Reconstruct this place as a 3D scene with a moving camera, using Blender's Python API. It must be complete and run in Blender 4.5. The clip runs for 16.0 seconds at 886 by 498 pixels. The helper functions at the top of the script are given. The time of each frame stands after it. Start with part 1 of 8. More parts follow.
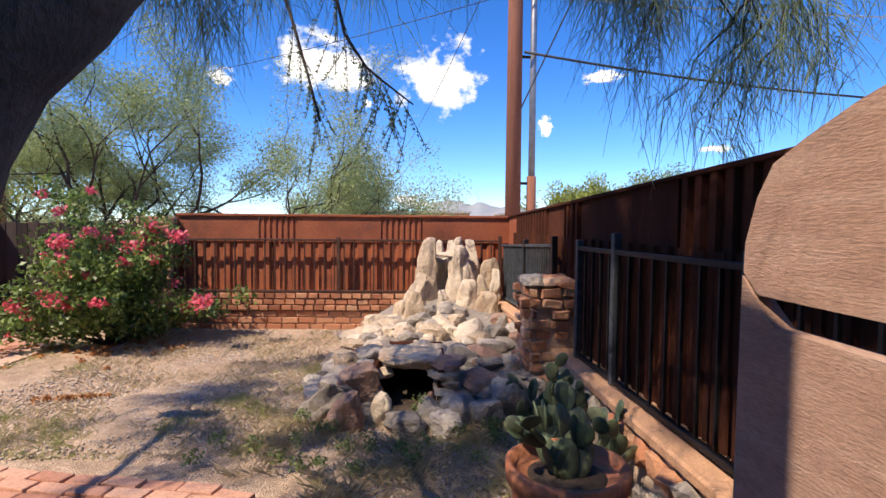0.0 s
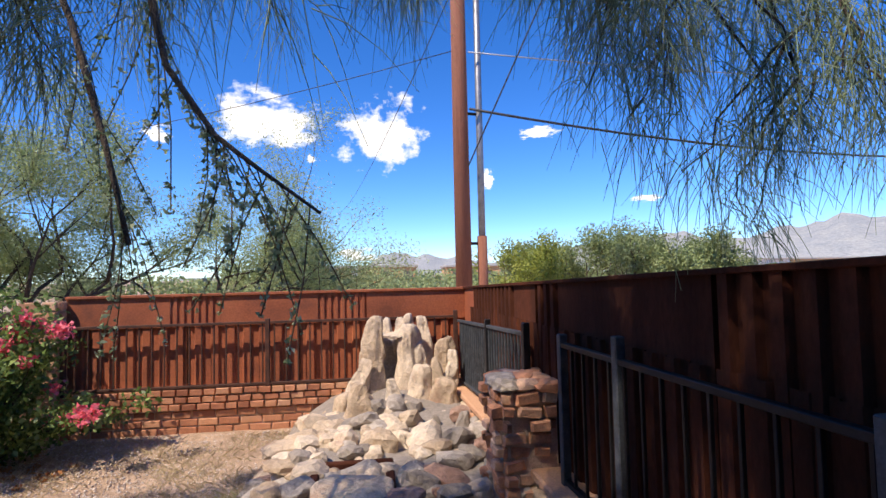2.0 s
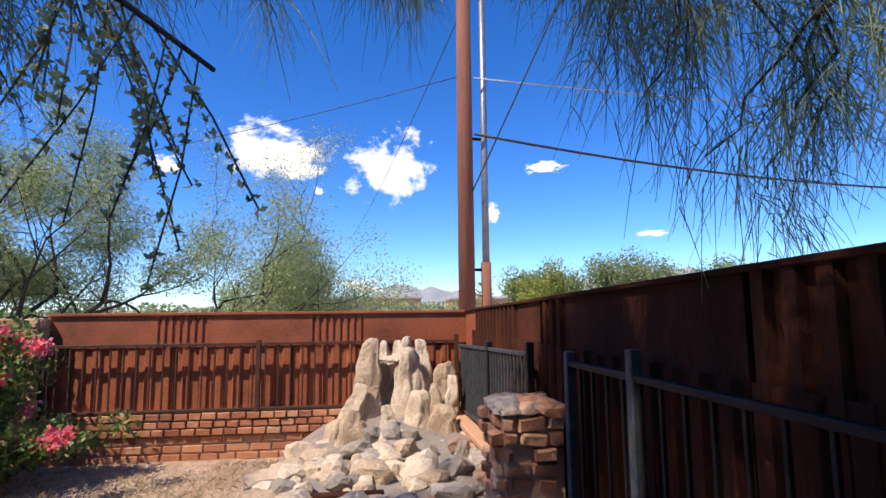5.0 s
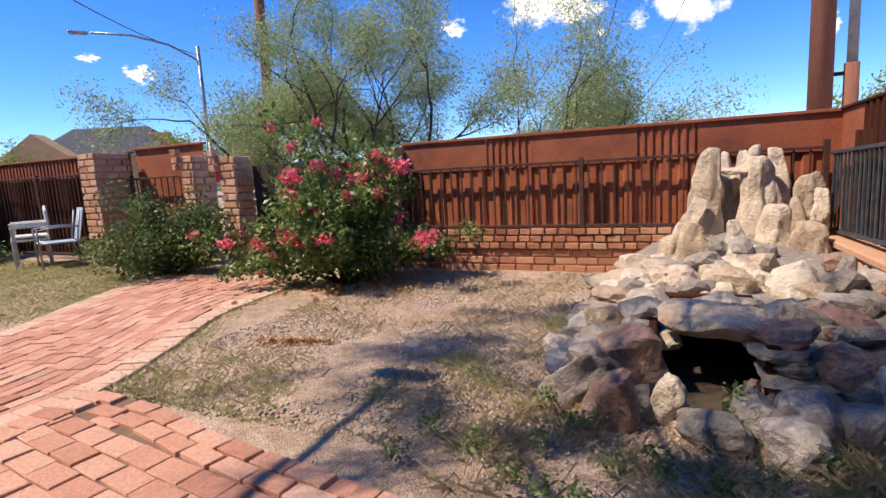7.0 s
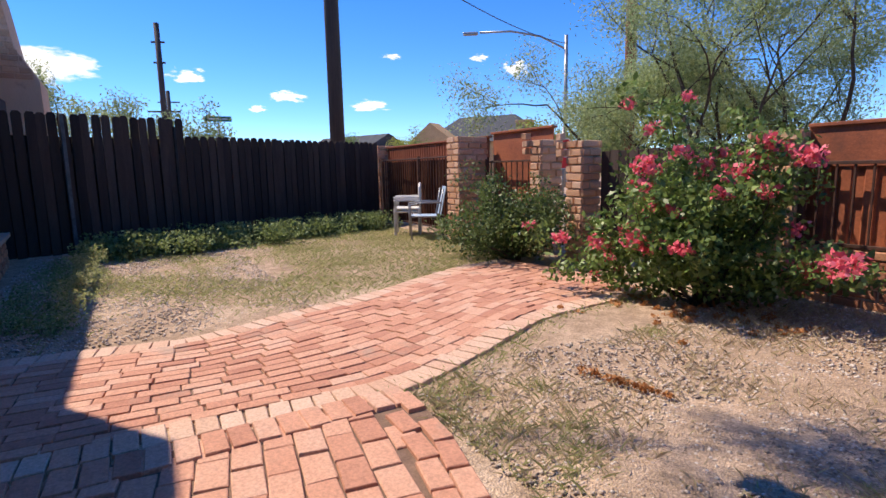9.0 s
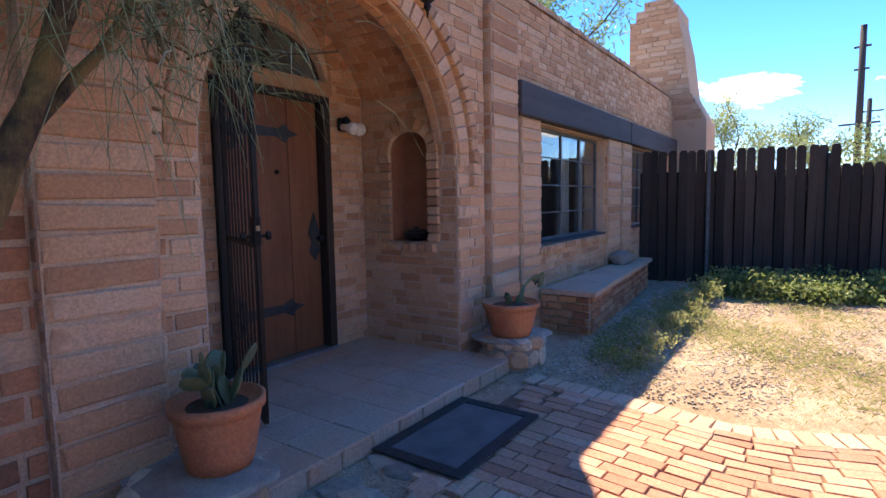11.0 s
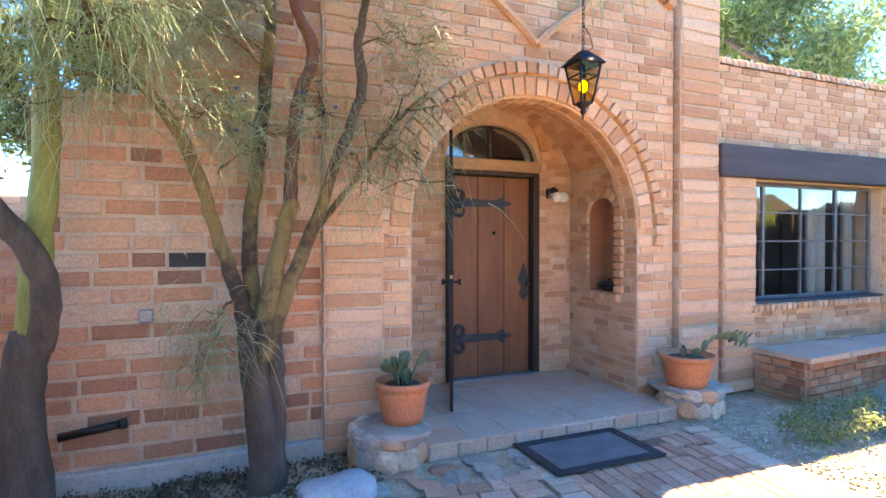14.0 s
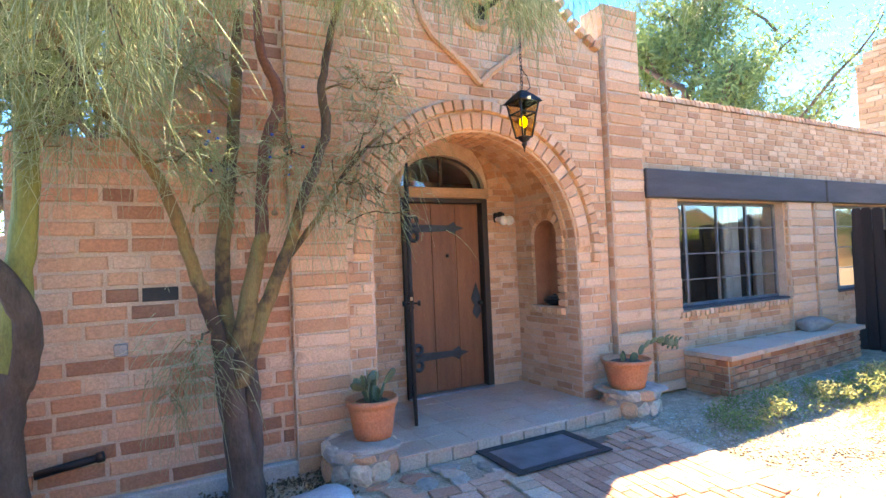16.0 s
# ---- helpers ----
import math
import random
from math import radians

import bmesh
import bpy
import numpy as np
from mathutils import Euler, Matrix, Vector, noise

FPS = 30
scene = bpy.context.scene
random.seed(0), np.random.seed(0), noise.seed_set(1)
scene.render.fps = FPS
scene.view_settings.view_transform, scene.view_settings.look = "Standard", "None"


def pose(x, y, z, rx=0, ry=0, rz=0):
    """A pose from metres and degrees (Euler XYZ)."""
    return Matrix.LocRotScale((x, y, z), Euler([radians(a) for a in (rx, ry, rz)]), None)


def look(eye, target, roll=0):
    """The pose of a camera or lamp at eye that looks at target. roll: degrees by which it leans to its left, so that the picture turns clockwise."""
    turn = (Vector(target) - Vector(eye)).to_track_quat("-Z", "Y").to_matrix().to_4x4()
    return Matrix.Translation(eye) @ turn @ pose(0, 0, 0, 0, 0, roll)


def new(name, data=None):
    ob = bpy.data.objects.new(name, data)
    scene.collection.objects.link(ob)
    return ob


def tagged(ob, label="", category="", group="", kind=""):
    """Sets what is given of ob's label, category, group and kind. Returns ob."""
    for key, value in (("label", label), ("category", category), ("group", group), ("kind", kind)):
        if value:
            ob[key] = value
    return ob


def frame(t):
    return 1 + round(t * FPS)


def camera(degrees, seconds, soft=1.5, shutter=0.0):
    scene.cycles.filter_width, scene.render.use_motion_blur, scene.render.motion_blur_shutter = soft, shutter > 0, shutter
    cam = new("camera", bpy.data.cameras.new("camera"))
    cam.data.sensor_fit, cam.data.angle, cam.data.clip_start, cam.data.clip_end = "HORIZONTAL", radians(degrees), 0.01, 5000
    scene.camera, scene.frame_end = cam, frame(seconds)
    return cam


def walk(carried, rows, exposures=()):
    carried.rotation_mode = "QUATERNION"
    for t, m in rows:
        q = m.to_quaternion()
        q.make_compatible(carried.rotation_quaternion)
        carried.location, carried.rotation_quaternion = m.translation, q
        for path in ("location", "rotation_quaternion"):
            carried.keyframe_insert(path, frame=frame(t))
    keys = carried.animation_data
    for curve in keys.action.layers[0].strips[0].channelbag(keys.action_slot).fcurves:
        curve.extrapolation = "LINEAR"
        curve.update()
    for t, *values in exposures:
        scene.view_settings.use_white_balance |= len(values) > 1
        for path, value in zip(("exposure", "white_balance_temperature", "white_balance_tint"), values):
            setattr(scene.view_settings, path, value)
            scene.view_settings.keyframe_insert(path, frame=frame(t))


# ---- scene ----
cam = camera(79.9, 16.0)
PATH = [
    (0, (0.924, -0.044, 1.361), (0.981, 1.953, 1.263), 0.5),
    (0.5, (0.83, 0.163, 1.404), (0.844, 2.161, 1.323), -0.0),
    (1, (0.871, 0.398, 1.457), (0.941, 2.396, 1.41), 0.5),
    (1.5, (0.958, 0.63, 1.525), (1.121, 2.624, 1.536), -0.2),
    (2, (0.948, 0.753, 1.607), (1.206, 2.734, 1.704), -1.3),
    (2.5, (0.975, 0.815, 1.659), (1.245, 2.787, 1.858), -2.0),
    (3, (1.088, 0.885, 1.719), (1.347, 2.847, 2.01), -2.0),
    (3.2, (1.121, 0.814, 1.742), (1.391, 2.771, 2.057), -1.4),
    (5.3, (1.015, 1.003, 1.395), (1.237, 2.983, 1.56), -0.1),
    (5.5, (1.007, 0.998, 1.331), (1.101, 2.994, 1.405), -0.1),
    (6, (0.793, 1.001, 1.2), (0.634, 2.991, 1.068), -0.4),
    (6.5, (0.644, 1.075, 1.133), (0.184, 3.005, 0.884), -2.2),
    (7, (0.612, 1.184, 1.125), (-0.176, 2.999, 0.829), -3.3),
    (7.5, (0.508, 1.357, 1.11), (-0.55, 3.013, 0.741), -1.7),
    (8, (0.329, 1.545, 1.139), (-0.838, 3.121, 0.75), -0.9),
    (8.5, (0.189, 1.742, 1.124), (-1.24, 3.096, 0.773), -0.3),
    (9, (0.03, 1.856, 1.132), (-1.673, 2.862, 0.839), -1.2),
    (9.5, (-0.133, 2.023, 1.117), (-2.035, 2.595, 0.883), -3.6),
    (10, (-0.252, 2.183, 1.147), (-2.238, 2.159, 0.917), -3.5),
    (10.2, (-0.267, 2.194, 1.21), (-2.231, 1.908, 0.961), -2.8),
    (12.3, (-0.887, 3.228, 1.431), (-1.905, 1.506, 1.454), 1.4),
    (12.5, (-0.891, 3.329, 1.435), (-1.879, 1.59, 1.464), 1.2),
    (13, (-0.784, 3.53, 1.492), (-1.696, 1.75, 1.537), 0.9),
    (13.5, (-0.617, 3.717, 1.514), (-1.449, 1.899, 1.518), -0.3),
    (14, (-0.58, 3.942, 1.536), (-1.337, 2.091, 1.505), -0.1),
    (14.5, (-0.555, 4.101, 1.55), (-1.289, 2.241, 1.52), 0.4),
    (15, (-0.439, 4.153, 1.551), (-1.247, 2.323, 1.558), -0.4),
    (15.5, (-0.362, 4.194, 1.552), (-1.239, 2.397, 1.584), -1.5),
    (16, (-0.34, 4.203, 1.552), (-1.285, 2.441, 1.601), -2.4),
]
walk(cam, [(t, look(eye, target, roll)) for t, eye, target, roll in PATH],
     [(0.0, 0.6, 7350, 14), (3.2, 0.5, 7150, 14), (10.2, 0.5, 7150, 14), (12.2, 3.18, 10700, 0), (16.0, 2.96, 10700, 1)])
# ---- light ----
world = bpy.data.worlds.new("sky")
scene.world = world
world.use_nodes = True
wn = world.node_tree.nodes
sky = wn.new("ShaderNodeTexSky")
sky.sky_type, sky.sun_disc = "NISHITA", False
SUN = Vector((-0.62, -0.42, 1.0)).normalized()
sky.sun_elevation = math.asin(SUN.z)
sky.sun_rotation = math.atan2(SUN.x, SUN.y)
sky.altitude, sky.air_density, sky.dust_density, sky.ozone_density = 2600, 1.0, 0.0, 1.8
deep = wn.new("ShaderNodeHueSaturation")
deep.inputs["Saturation"].default_value, deep.inputs["Value"].default_value = 1.35, 1.0
world.node_tree.links.new(sky.outputs[0], deep.inputs["Color"])
clear = wn.new("ShaderNodeMix")
clear.data_type, clear.blend_type = "RGBA", "MULTIPLY"
clear.inputs[0].default_value, clear.inputs[7].default_value = 1.0, (0.68, 0.88, 1.22, 1)
world.node_tree.links.new(deep.outputs[0], clear.inputs[6])
world.node_tree.links.new(clear.outputs[2], wn["Background"].inputs[0])
wn["Background"].inputs[1].default_value = 0.15
sun = new("sun", bpy.data.lights.new("sun", "SUN"))
sun.data.energy, sun.data.angle, sun.data.color = 4.2, radians(0.53), (1.0, 0.91, 0.79)
sun.matrix_world = look(SUN * 30, (0, 0, 0))


# ---- materials ----
def nodes_of(name, rough=0.8, metal=0.0):
    m = bpy.data.materials.new(name)
    m.use_nodes = True
    t = m.node_tree
    b = t.nodes["Principled BSDF"]
    b.inputs["Roughness"].default_value, b.inputs["Metallic"].default_value = rough, metal
    return m, t, b


def add(t, kind, **values):
    n = t.nodes.new(kind)
    for k, v in values.items():
        n.inputs[k.replace("_", " ")].default_value = v
    return n


def ramp(t, fac, stops):
    r = t.nodes.new("ShaderNodeValToRGB")
    e = r.color_ramp.elements
    while len(e) < len(stops):
        e.new(0.5)
    for el, (p, c) in zip(e, stops):
        el.position, el.color = p, (*c, 1)
    t.links.new(fac, r.inputs[0])
    return r.outputs[0]


def mixed(t, fac, a, b, mode="MIX"):
    n = t.nodes.new("ShaderNodeMix")
    n.data_type, n.blend_type = "RGBA", mode
    for sock, v in ((n.inputs[0], fac), (n.inputs[6], a), (n.inputs[7], b)):
        if isinstance(v, bpy.types.NodeSocket):
            t.links.new(v, sock)
        else:
            sock.default_value = v if isinstance(v, (int, float)) else (*v, 1)
    return n.outputs[2]


def surface(name, stops, scale=6.0, fine=60.0, rough=0.85, metal=0.0, bump=0.3, stretch=(1, 1, 1), tint=None, vary=0.0, spots=None, dist=0.01):
    """A worn surface: colours by a large noise, a fine grain over them, relief, and a shift of tone from piece to piece."""
    m, t, b = nodes_of(name, rough, metal)
    g = t.nodes.new("ShaderNodeNewGeometry")
    mp = t.nodes.new("ShaderNodeMapping")
    mp.inputs["Scale"].default_value = stretch
    t.links.new(g.outputs["Position"], mp.inputs[0])
    big = add(t, "ShaderNodeTexNoise", Scale=scale, Detail=5.0, Roughness=0.6)
    small = add(t, "ShaderNodeTexNoise", Scale=fine, Detail=4.0, Roughness=0.7)
    for n in (big, small):
        t.links.new(mp.outputs[0], n.inputs["Vector"])
    fac = big.outputs[0]
    if vary:
        oi = t.nodes.new("ShaderNodeObjectInfo")
        s = t.nodes.new("ShaderNodeMath")
        t.links.new(oi.outputs["Random"], s.inputs[0])
        t.links.new(g.outputs["Random Per Island"], s.inputs[1])
        fr = t.nodes.new("ShaderNodeMath")
        fr.operation = "FRACT"
        t.links.new(s.outputs[0], fr.inputs[0])
        lerp = t.nodes.new("ShaderNodeMix")
        lerp.inputs[0].default_value = vary
        t.links.new(big.outputs[0], lerp.inputs[2])
        t.links.new(fr.outputs[0], lerp.inputs[3])
        fac = lerp.outputs[0]
    col = ramp(t, fac, stops)
    grain = ramp(t, small.outputs[0], [(0.3, (0.72, 0.72, 0.72)), (0.7, (1.18, 1.18, 1.18))])
    col = mixed(t, 1.0, col, grain, "MULTIPLY")
    if spots:
        sp = add(t, "ShaderNodeTexNoise", Scale=spots[1], Detail=6.0, Roughness=0.65)
        t.links.new(g.outputs["Position"], sp.inputs["Vector"])
        k = ramp(t, sp.outputs[0], [(spots[2], (0, 0, 0)), (spots[3], (1, 1, 1))])
        col = mixed(t, k, col, spots[0])
    t.links.new(col, b.inputs["Base Color"])
    if bump:
        bp = add(t, "ShaderNodeBump", Strength=bump, Distance=dist)
        t.links.new(small.outputs[0], bp.inputs["Height"])
        t.links.new(bp.outputs[0], b.inputs["Normal"])
    return m


ADOBE = [(0.05, (0.40, 0.205, 0.125)), (0.25, (0.54, 0.29, 0.165)), (0.5, (0.63, 0.365, 0.22)), (0.75, (0.67, 0.42, 0.275)), (0.95, (0.71, 0.50, 0.36))]
OLD_ADOBE = [(0.06, (0.22, 0.11, 0.075)), (0.22, (0.47, 0.22, 0.13)), (0.45, (0.60, 0.285, 0.165)), (0.7, (0.63, 0.36, 0.23)), (0.95, (0.67, 0.49, 0.37))]
M_BRICK_OLD = surface("old_adobe", OLD_ADOBE, 5, 60, 0.94, bump=0.8, vary=0.8, spots=((0.30, 0.17, 0.12), 4.0, 0.58, 0.75))
M_BRICK = surface("burnt_adobe", ADOBE, 5, 70, 0.92, bump=0.6, vary=0.72, spots=((0.30, 0.15, 0.095), 3.0, 0.62, 0.8))
M_BRICK_RED = surface("red_brick", [(0.1, (0.30, 0.11, 0.06)), (0.4, (0.49, 0.205, 0.11)), (0.7, (0.60, 0.29, 0.16)), (0.95, (0.62, 0.40, 0.27))], 5, 70, 0.92, bump=0.6, vary=0.65)
M_PAVER = surface("paving_brick", [(0.1, (0.42, 0.18, 0.12)), (0.4, (0.57, 0.28, 0.185)), (0.7, (0.65, 0.36, 0.25)), (0.95, (0.64, 0.44, 0.34))], 4, 60, 0.9, bump=0.5, vary=0.6, spots=((0.36, 0.29, 0.23), 2.2, 0.58, 0.8))
M_PAVER_PALE = surface("pale_edge_brick", [(0.15, (0.56, 0.33, 0.23)), (0.5, (0.66, 0.43, 0.31)), (0.9, (0.70, 0.51, 0.40))], 4, 60, 0.9, bump=0.5, vary=0.5)
M_MORTAR = surface("mortar", [(0.3, (0.52, 0.36, 0.26)), (0.7, (0.66, 0.50, 0.38))], 8, 90, 0.95, bump=0.5)
M_MORTAR_GREY = surface("grey_mortar", [(0.3, (0.30, 0.27, 0.23)), (0.7, (0.44, 0.40, 0.34))], 8, 90, 0.95, bump=0.5)
M_JOINT = surface("sandy_joint", [(0.3, (0.15, 0.09, 0.062)), (0.7, (0.27, 0.17, 0.12))], 9, 90, 0.97, bump=0.5)
M_PLASTER = surface("niche_plaster", [(0.3, (0.32, 0.13, 0.07)), (0.7, (0.42, 0.18, 0.10))], 5, 80, 0.9, bump=0.2)
M_CONCRETE = surface("concrete", [(0.3, (0.38, 0.36, 0.33)), (0.7, (0.52, 0.49, 0.45))], 4, 80, 0.9, bump=0.3, spots=((0.25, 0.22, 0.2), 2.5, 0.6, 0.8))
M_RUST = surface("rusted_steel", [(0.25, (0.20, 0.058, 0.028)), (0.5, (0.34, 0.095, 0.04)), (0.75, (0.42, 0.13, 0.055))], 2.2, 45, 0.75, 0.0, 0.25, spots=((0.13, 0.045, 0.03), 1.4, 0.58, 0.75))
# Dark rust taken darker still: shade is mixed into the tone.
M_RUST_SHADED = surface("shaded_dark_rusted_steel", [(0.25, (0.038, 0.014, 0.009)), (0.5, (0.07, 0.024, 0.014)), (0.75, (0.135, 0.042, 0.022))], 2.0, 45, 0.95, 0.0, 0.25, stretch=(1, 1, 0.35))
M_RUST_SHADED.node_tree.nodes["Principled BSDF"].inputs["Specular IOR Level"].default_value = 0.12
M_IRON = surface("black_iron", [(0.3, (0.012, 0.012, 0.014)), (0.7, (0.03, 0.03, 0.035))], 9, 90, 0.5, 0.6, 0.15)
M_IRON_RUSTY = surface("rusty_iron_bar", [(0.3, (0.045, 0.022, 0.016)), (0.7, (0.12, 0.048, 0.03))], 9, 90, 0.7, 0.2, 0.2)
M_IRON_BLUE = surface("weathered_iron", [(0.3, (0.05, 0.06, 0.07)), (0.7, (0.11, 0.13, 0.15))], 12, 90, 0.6, 0.4, 0.2)
M_STRAP = surface("blue_black_strap_iron", [(0.3, (0.016, 0.024, 0.032)), (0.7, (0.04, 0.055, 0.07))], 12, 90, 0.55, 0.3, 0.3)
M_DOOR = surface("stained_door_wood", [(0.25, (0.14, 0.048, 0.022)), (0.5, (0.22, 0.085, 0.038)), (0.8, (0.29, 0.125, 0.058))], 2.5, 40, 0.55, 0, 0.2, stretch=(5, 5, 0.5), vary=0.3)
M_FRAME = surface("dark_frame_wood", [(0.3, (0.022, 0.014, 0.012)), (0.7, (0.05, 0.033, 0.026))], 3, 40, 0.6, 0, 0.2, stretch=(4, 4, 0.6))
M_LINTEL = surface("weathered_lintel", [(0.3, (0.36, 0.20, 0.11)), (0.7, (0.50, 0.32, 0.19))], 3, 40, 0.8, 0, 0.3, stretch=(0.6, 4, 4))
M_BEAM = surface("painted_beam", [(0.3, (0.042, 0.036, 0.042)), (0.7, (0.075, 0.066, 0.074))], 3, 50, 0.75, 0, 0.3, stretch=(0.4, 3, 3))
M_BOARD = surface("dark_fence_board", [(0.2, (0.02, 0.013, 0.012)), (0.5, (0.042, 0.027, 0.023)), (0.85, (0.085, 0.06, 0.05))], 2.5, 40, 0.9, 0, 0.4, stretch=(4, 4, 0.4), vary=0.45)
M_GATEWOOD = surface("weathered_gate_wood", [(0.2, (0.32, 0.18, 0.125)), (0.5, (0.46, 0.28, 0.20)), (0.8, (0.55, 0.38, 0.29))], 3, 45, 0.9, 0, 0.5, stretch=(4, 1, 6))
M_STEEL = surface("steel_casement", [(0.3, (0.10, 0.10, 0.11)), (0.7, (0.2, 0.2, 0.21))], 9, 90, 0.5, 0.3, 0.1)
M_TERRA = surface("terracotta", [(0.25, (0.44, 0.15, 0.07)), (0.6, (0.56, 0.22, 0.11)), (0.85, (0.58, 0.30, 0.18))], 6, 60, 0.8, 0, 0.2)
M_SOIL_AND_SHADE = surface("potting_soil_and_shade", [(0.3, (0.06, 0.04, 0.03)), (0.7, (0.12, 0.085, 0.06))], 20, 120, 0.98, 0, 0.8)
M_STONE = surface("fountain_stone", [(0.1, (0.40, 0.29, 0.20)), (0.35, (0.58, 0.45, 0.32)), (0.6, (0.70, 0.57, 0.43)), (0.9, (0.76, 0.66, 0.53))], 4, 28, 0.9, 0, 0.9, vary=0.55, dist=0.03, spots=((0.40, 0.20, 0.13), 2.2, 0.6, 0.78))
M_STONE_GREY = surface("grey_stone", [(0.1, (0.19, 0.165, 0.14)), (0.4, (0.34, 0.295, 0.255)), (0.8, (0.50, 0.44, 0.38))], 4, 28, 0.9, 0, 0.9, vary=0.55, dist=0.03)
M_STONE_RED = surface("red_stone", [(0.2, (0.27, 0.15, 0.115)), (0.5, (0.38, 0.23, 0.17)), (0.8, (0.47, 0.35, 0.28))], 4, 28, 0.9, 0, 0.9, dist=0.03)
M_SLATE = surface("slate_tile", [(0.15, (0.40, 0.29, 0.22)), (0.4, (0.53, 0.43, 0.35)), (0.6, (0.56, 0.37, 0.27)), (0.8, (0.58, 0.49, 0.41)), (0.95, (0.63, 0.55, 0.47))], 3, 50, 0.5, 0, 0.25, vary=0.4, spots=((0.30, 0.24, 0.2), 2.0, 0.55, 0.75))
M_RUBBER = surface("rubber_mat", [(0.3, (0.016, 0.017, 0.019)), (0.7, (0.035, 0.037, 0.04))], 12, 120, 0.7, 0, 0.4)
M_MATFIBRE = surface("faded_mat_fibre", [(0.3, (0.10, 0.11, 0.115)), (0.7, (0.19, 0.20, 0.205))], 5, 200, 0.95, 0, 0.6)
M_CACTUS = surface("prickly_pear_skin", [(0.2, (0.055, 0.085, 0.05)), (0.55, (0.12, 0.165, 0.09)), (0.9, (0.29, 0.32, 0.19))], 6, 45, 0.6, 0, 0.3, vary=0.5)
M_BARK = surface("mesquite_bark", [(0.2, (0.055, 0.04, 0.032)), (0.8, (0.15, 0.11, 0.085))], 6, 30, 0.95, 0, 0.9, stretch=(3, 3, 0.6), dist=0.03)
M_PALO = surface("palo_verde_bark", [(0.2, (0.11, 0.078, 0.045)), (0.45, (0.28, 0.185, 0.075)), (0.7, (0.26, 0.215, 0.08))], 6, 45, 0.8, 0, 0.9, stretch=(3, 3, 0.7), dist=0.02, spots=((0.06, 0.04, 0.032), 3.5, 0.47, 0.6))
M_PALO_GREEN = surface("green_bark", [(0.2, (0.13, 0.13, 0.04)), (0.5, (0.24, 0.25, 0.065)), (0.8, (0.30, 0.32, 0.10))], 5, 45, 0.7, 0, 0.4, stretch=(2, 2, 0.7), spots=((0.08, 0.07, 0.045), 3.0, 0.58, 0.72))
M_PALO_DARK = surface("dark_old_bark", [(0.2, (0.05, 0.04, 0.033)), (0.8, (0.16, 0.12, 0.095))], 6, 40, 0.9, 0, 0.9, stretch=(2, 2, 0.7), dist=0.02)
M_PALO_RED = surface("reddish_bark", [(0.2, (0.09, 0.04, 0.035)), (0.8, (0.22, 0.11, 0.085))], 8, 50, 0.85, 0, 0.6)
M_PINEBARK = surface("pine_bark", [(0.2, (0.10, 0.07, 0.06)), (0.8, (0.22, 0.16, 0.13))], 5, 30, 0.95, 0, 0.8)
M_POLE = surface("creosoted_pole", [(0.2, (0.20, 0.075, 0.045)), (0.8, (0.34, 0.14, 0.085))], 3, 30, 0.9, 0, 0.4, stretch=(6, 6, 0.3))
M_POLE_DARK = surface("dark_pole", [(0.2, (0.035, 0.03, 0.03)), (0.8, (0.085, 0.07, 0.065))], 3, 30, 0.9, 0, 0.4, stretch=(6, 6, 0.3))
M_GALV = surface("galvanised_steel", [(0.3, (0.22, 0.23, 0.25)), (0.7, (0.36, 0.37, 0.4))], 6, 60, 0.45, 0.6, 0.1)
M_CABLE = surface("cable_sheath", [(0.3, (0.02, 0.02, 0.022)), (0.7, (0.05, 0.05, 0.055))], 9, 90, 0.6, 0, 0.0)
M_CABLE_PALE = surface("bare_wire", [(0.3, (0.4, 0.4, 0.42)), (0.7, (0.55, 0.55, 0.57))], 9, 90, 0.4, 0.5, 0.0)
M_WHITE = surface("white_plastic", [(0.3, (0.68, 0.66, 0.6)), (0.7, (0.8, 0.79, 0.75))], 5, 60, 0.5, 0, 0.05)
M_BLUE = surface("pale_blue_board", [(0.3, (0.30, 0.42, 0.56)), (0.7, (0.42, 0.54, 0.68))], 5, 60, 0.6, 0, 0.05)
M_TAN = surface("tan_stucco", [(0.3, (0.50, 0.30, 0.14)), (0.7, (0.60, 0.38, 0.19))], 2, 30, 0.95, 0, 0.2)
M_SHINGLE = surface("grey_shingle", [(0.3, (0.05, 0.055, 0.06)), (0.7, (0.085, 0.09, 0.095))], 2, 20, 0.95, 0, 0.3)
M_SIGN = surface("green_sign", [(0.3, (0.01, 0.13, 0.09)), (0.7, (0.015, 0.18, 0.12))], 2, 20, 0.5, 0, 0.0)
M_SIGNRED = surface("stop_sign_red", [(0.3, (0.45, 0.02, 0.025)), (0.7, (0.55, 0.035, 0.04))], 3, 40, 0.5, 0, 0.0)
M_CURTAIN = surface("white_curtain", [(0.3, (0.6, 0.58, 0.54)), (0.7, (0.75, 0.73, 0.7))], 3, 60, 0.95, 0, 0.1)
# Dimness indoors is put into the colour; far windows use it too.
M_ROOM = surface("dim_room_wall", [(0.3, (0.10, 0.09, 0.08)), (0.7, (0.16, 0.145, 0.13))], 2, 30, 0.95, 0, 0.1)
M_CHROME = surface("tarnished_brass", [(0.3, (0.25, 0.2, 0.14)), (0.7, (0.45, 0.38, 0.28))], 9, 90, 0.35, 0.8, 0.1)
M_BEAD = surface("blue_glass_bead", [(0.3, (0.02, 0.05, 0.35)), (0.7, (0.05, 0.15, 0.55))], 30, 90, 0.2, 0, 0.0)
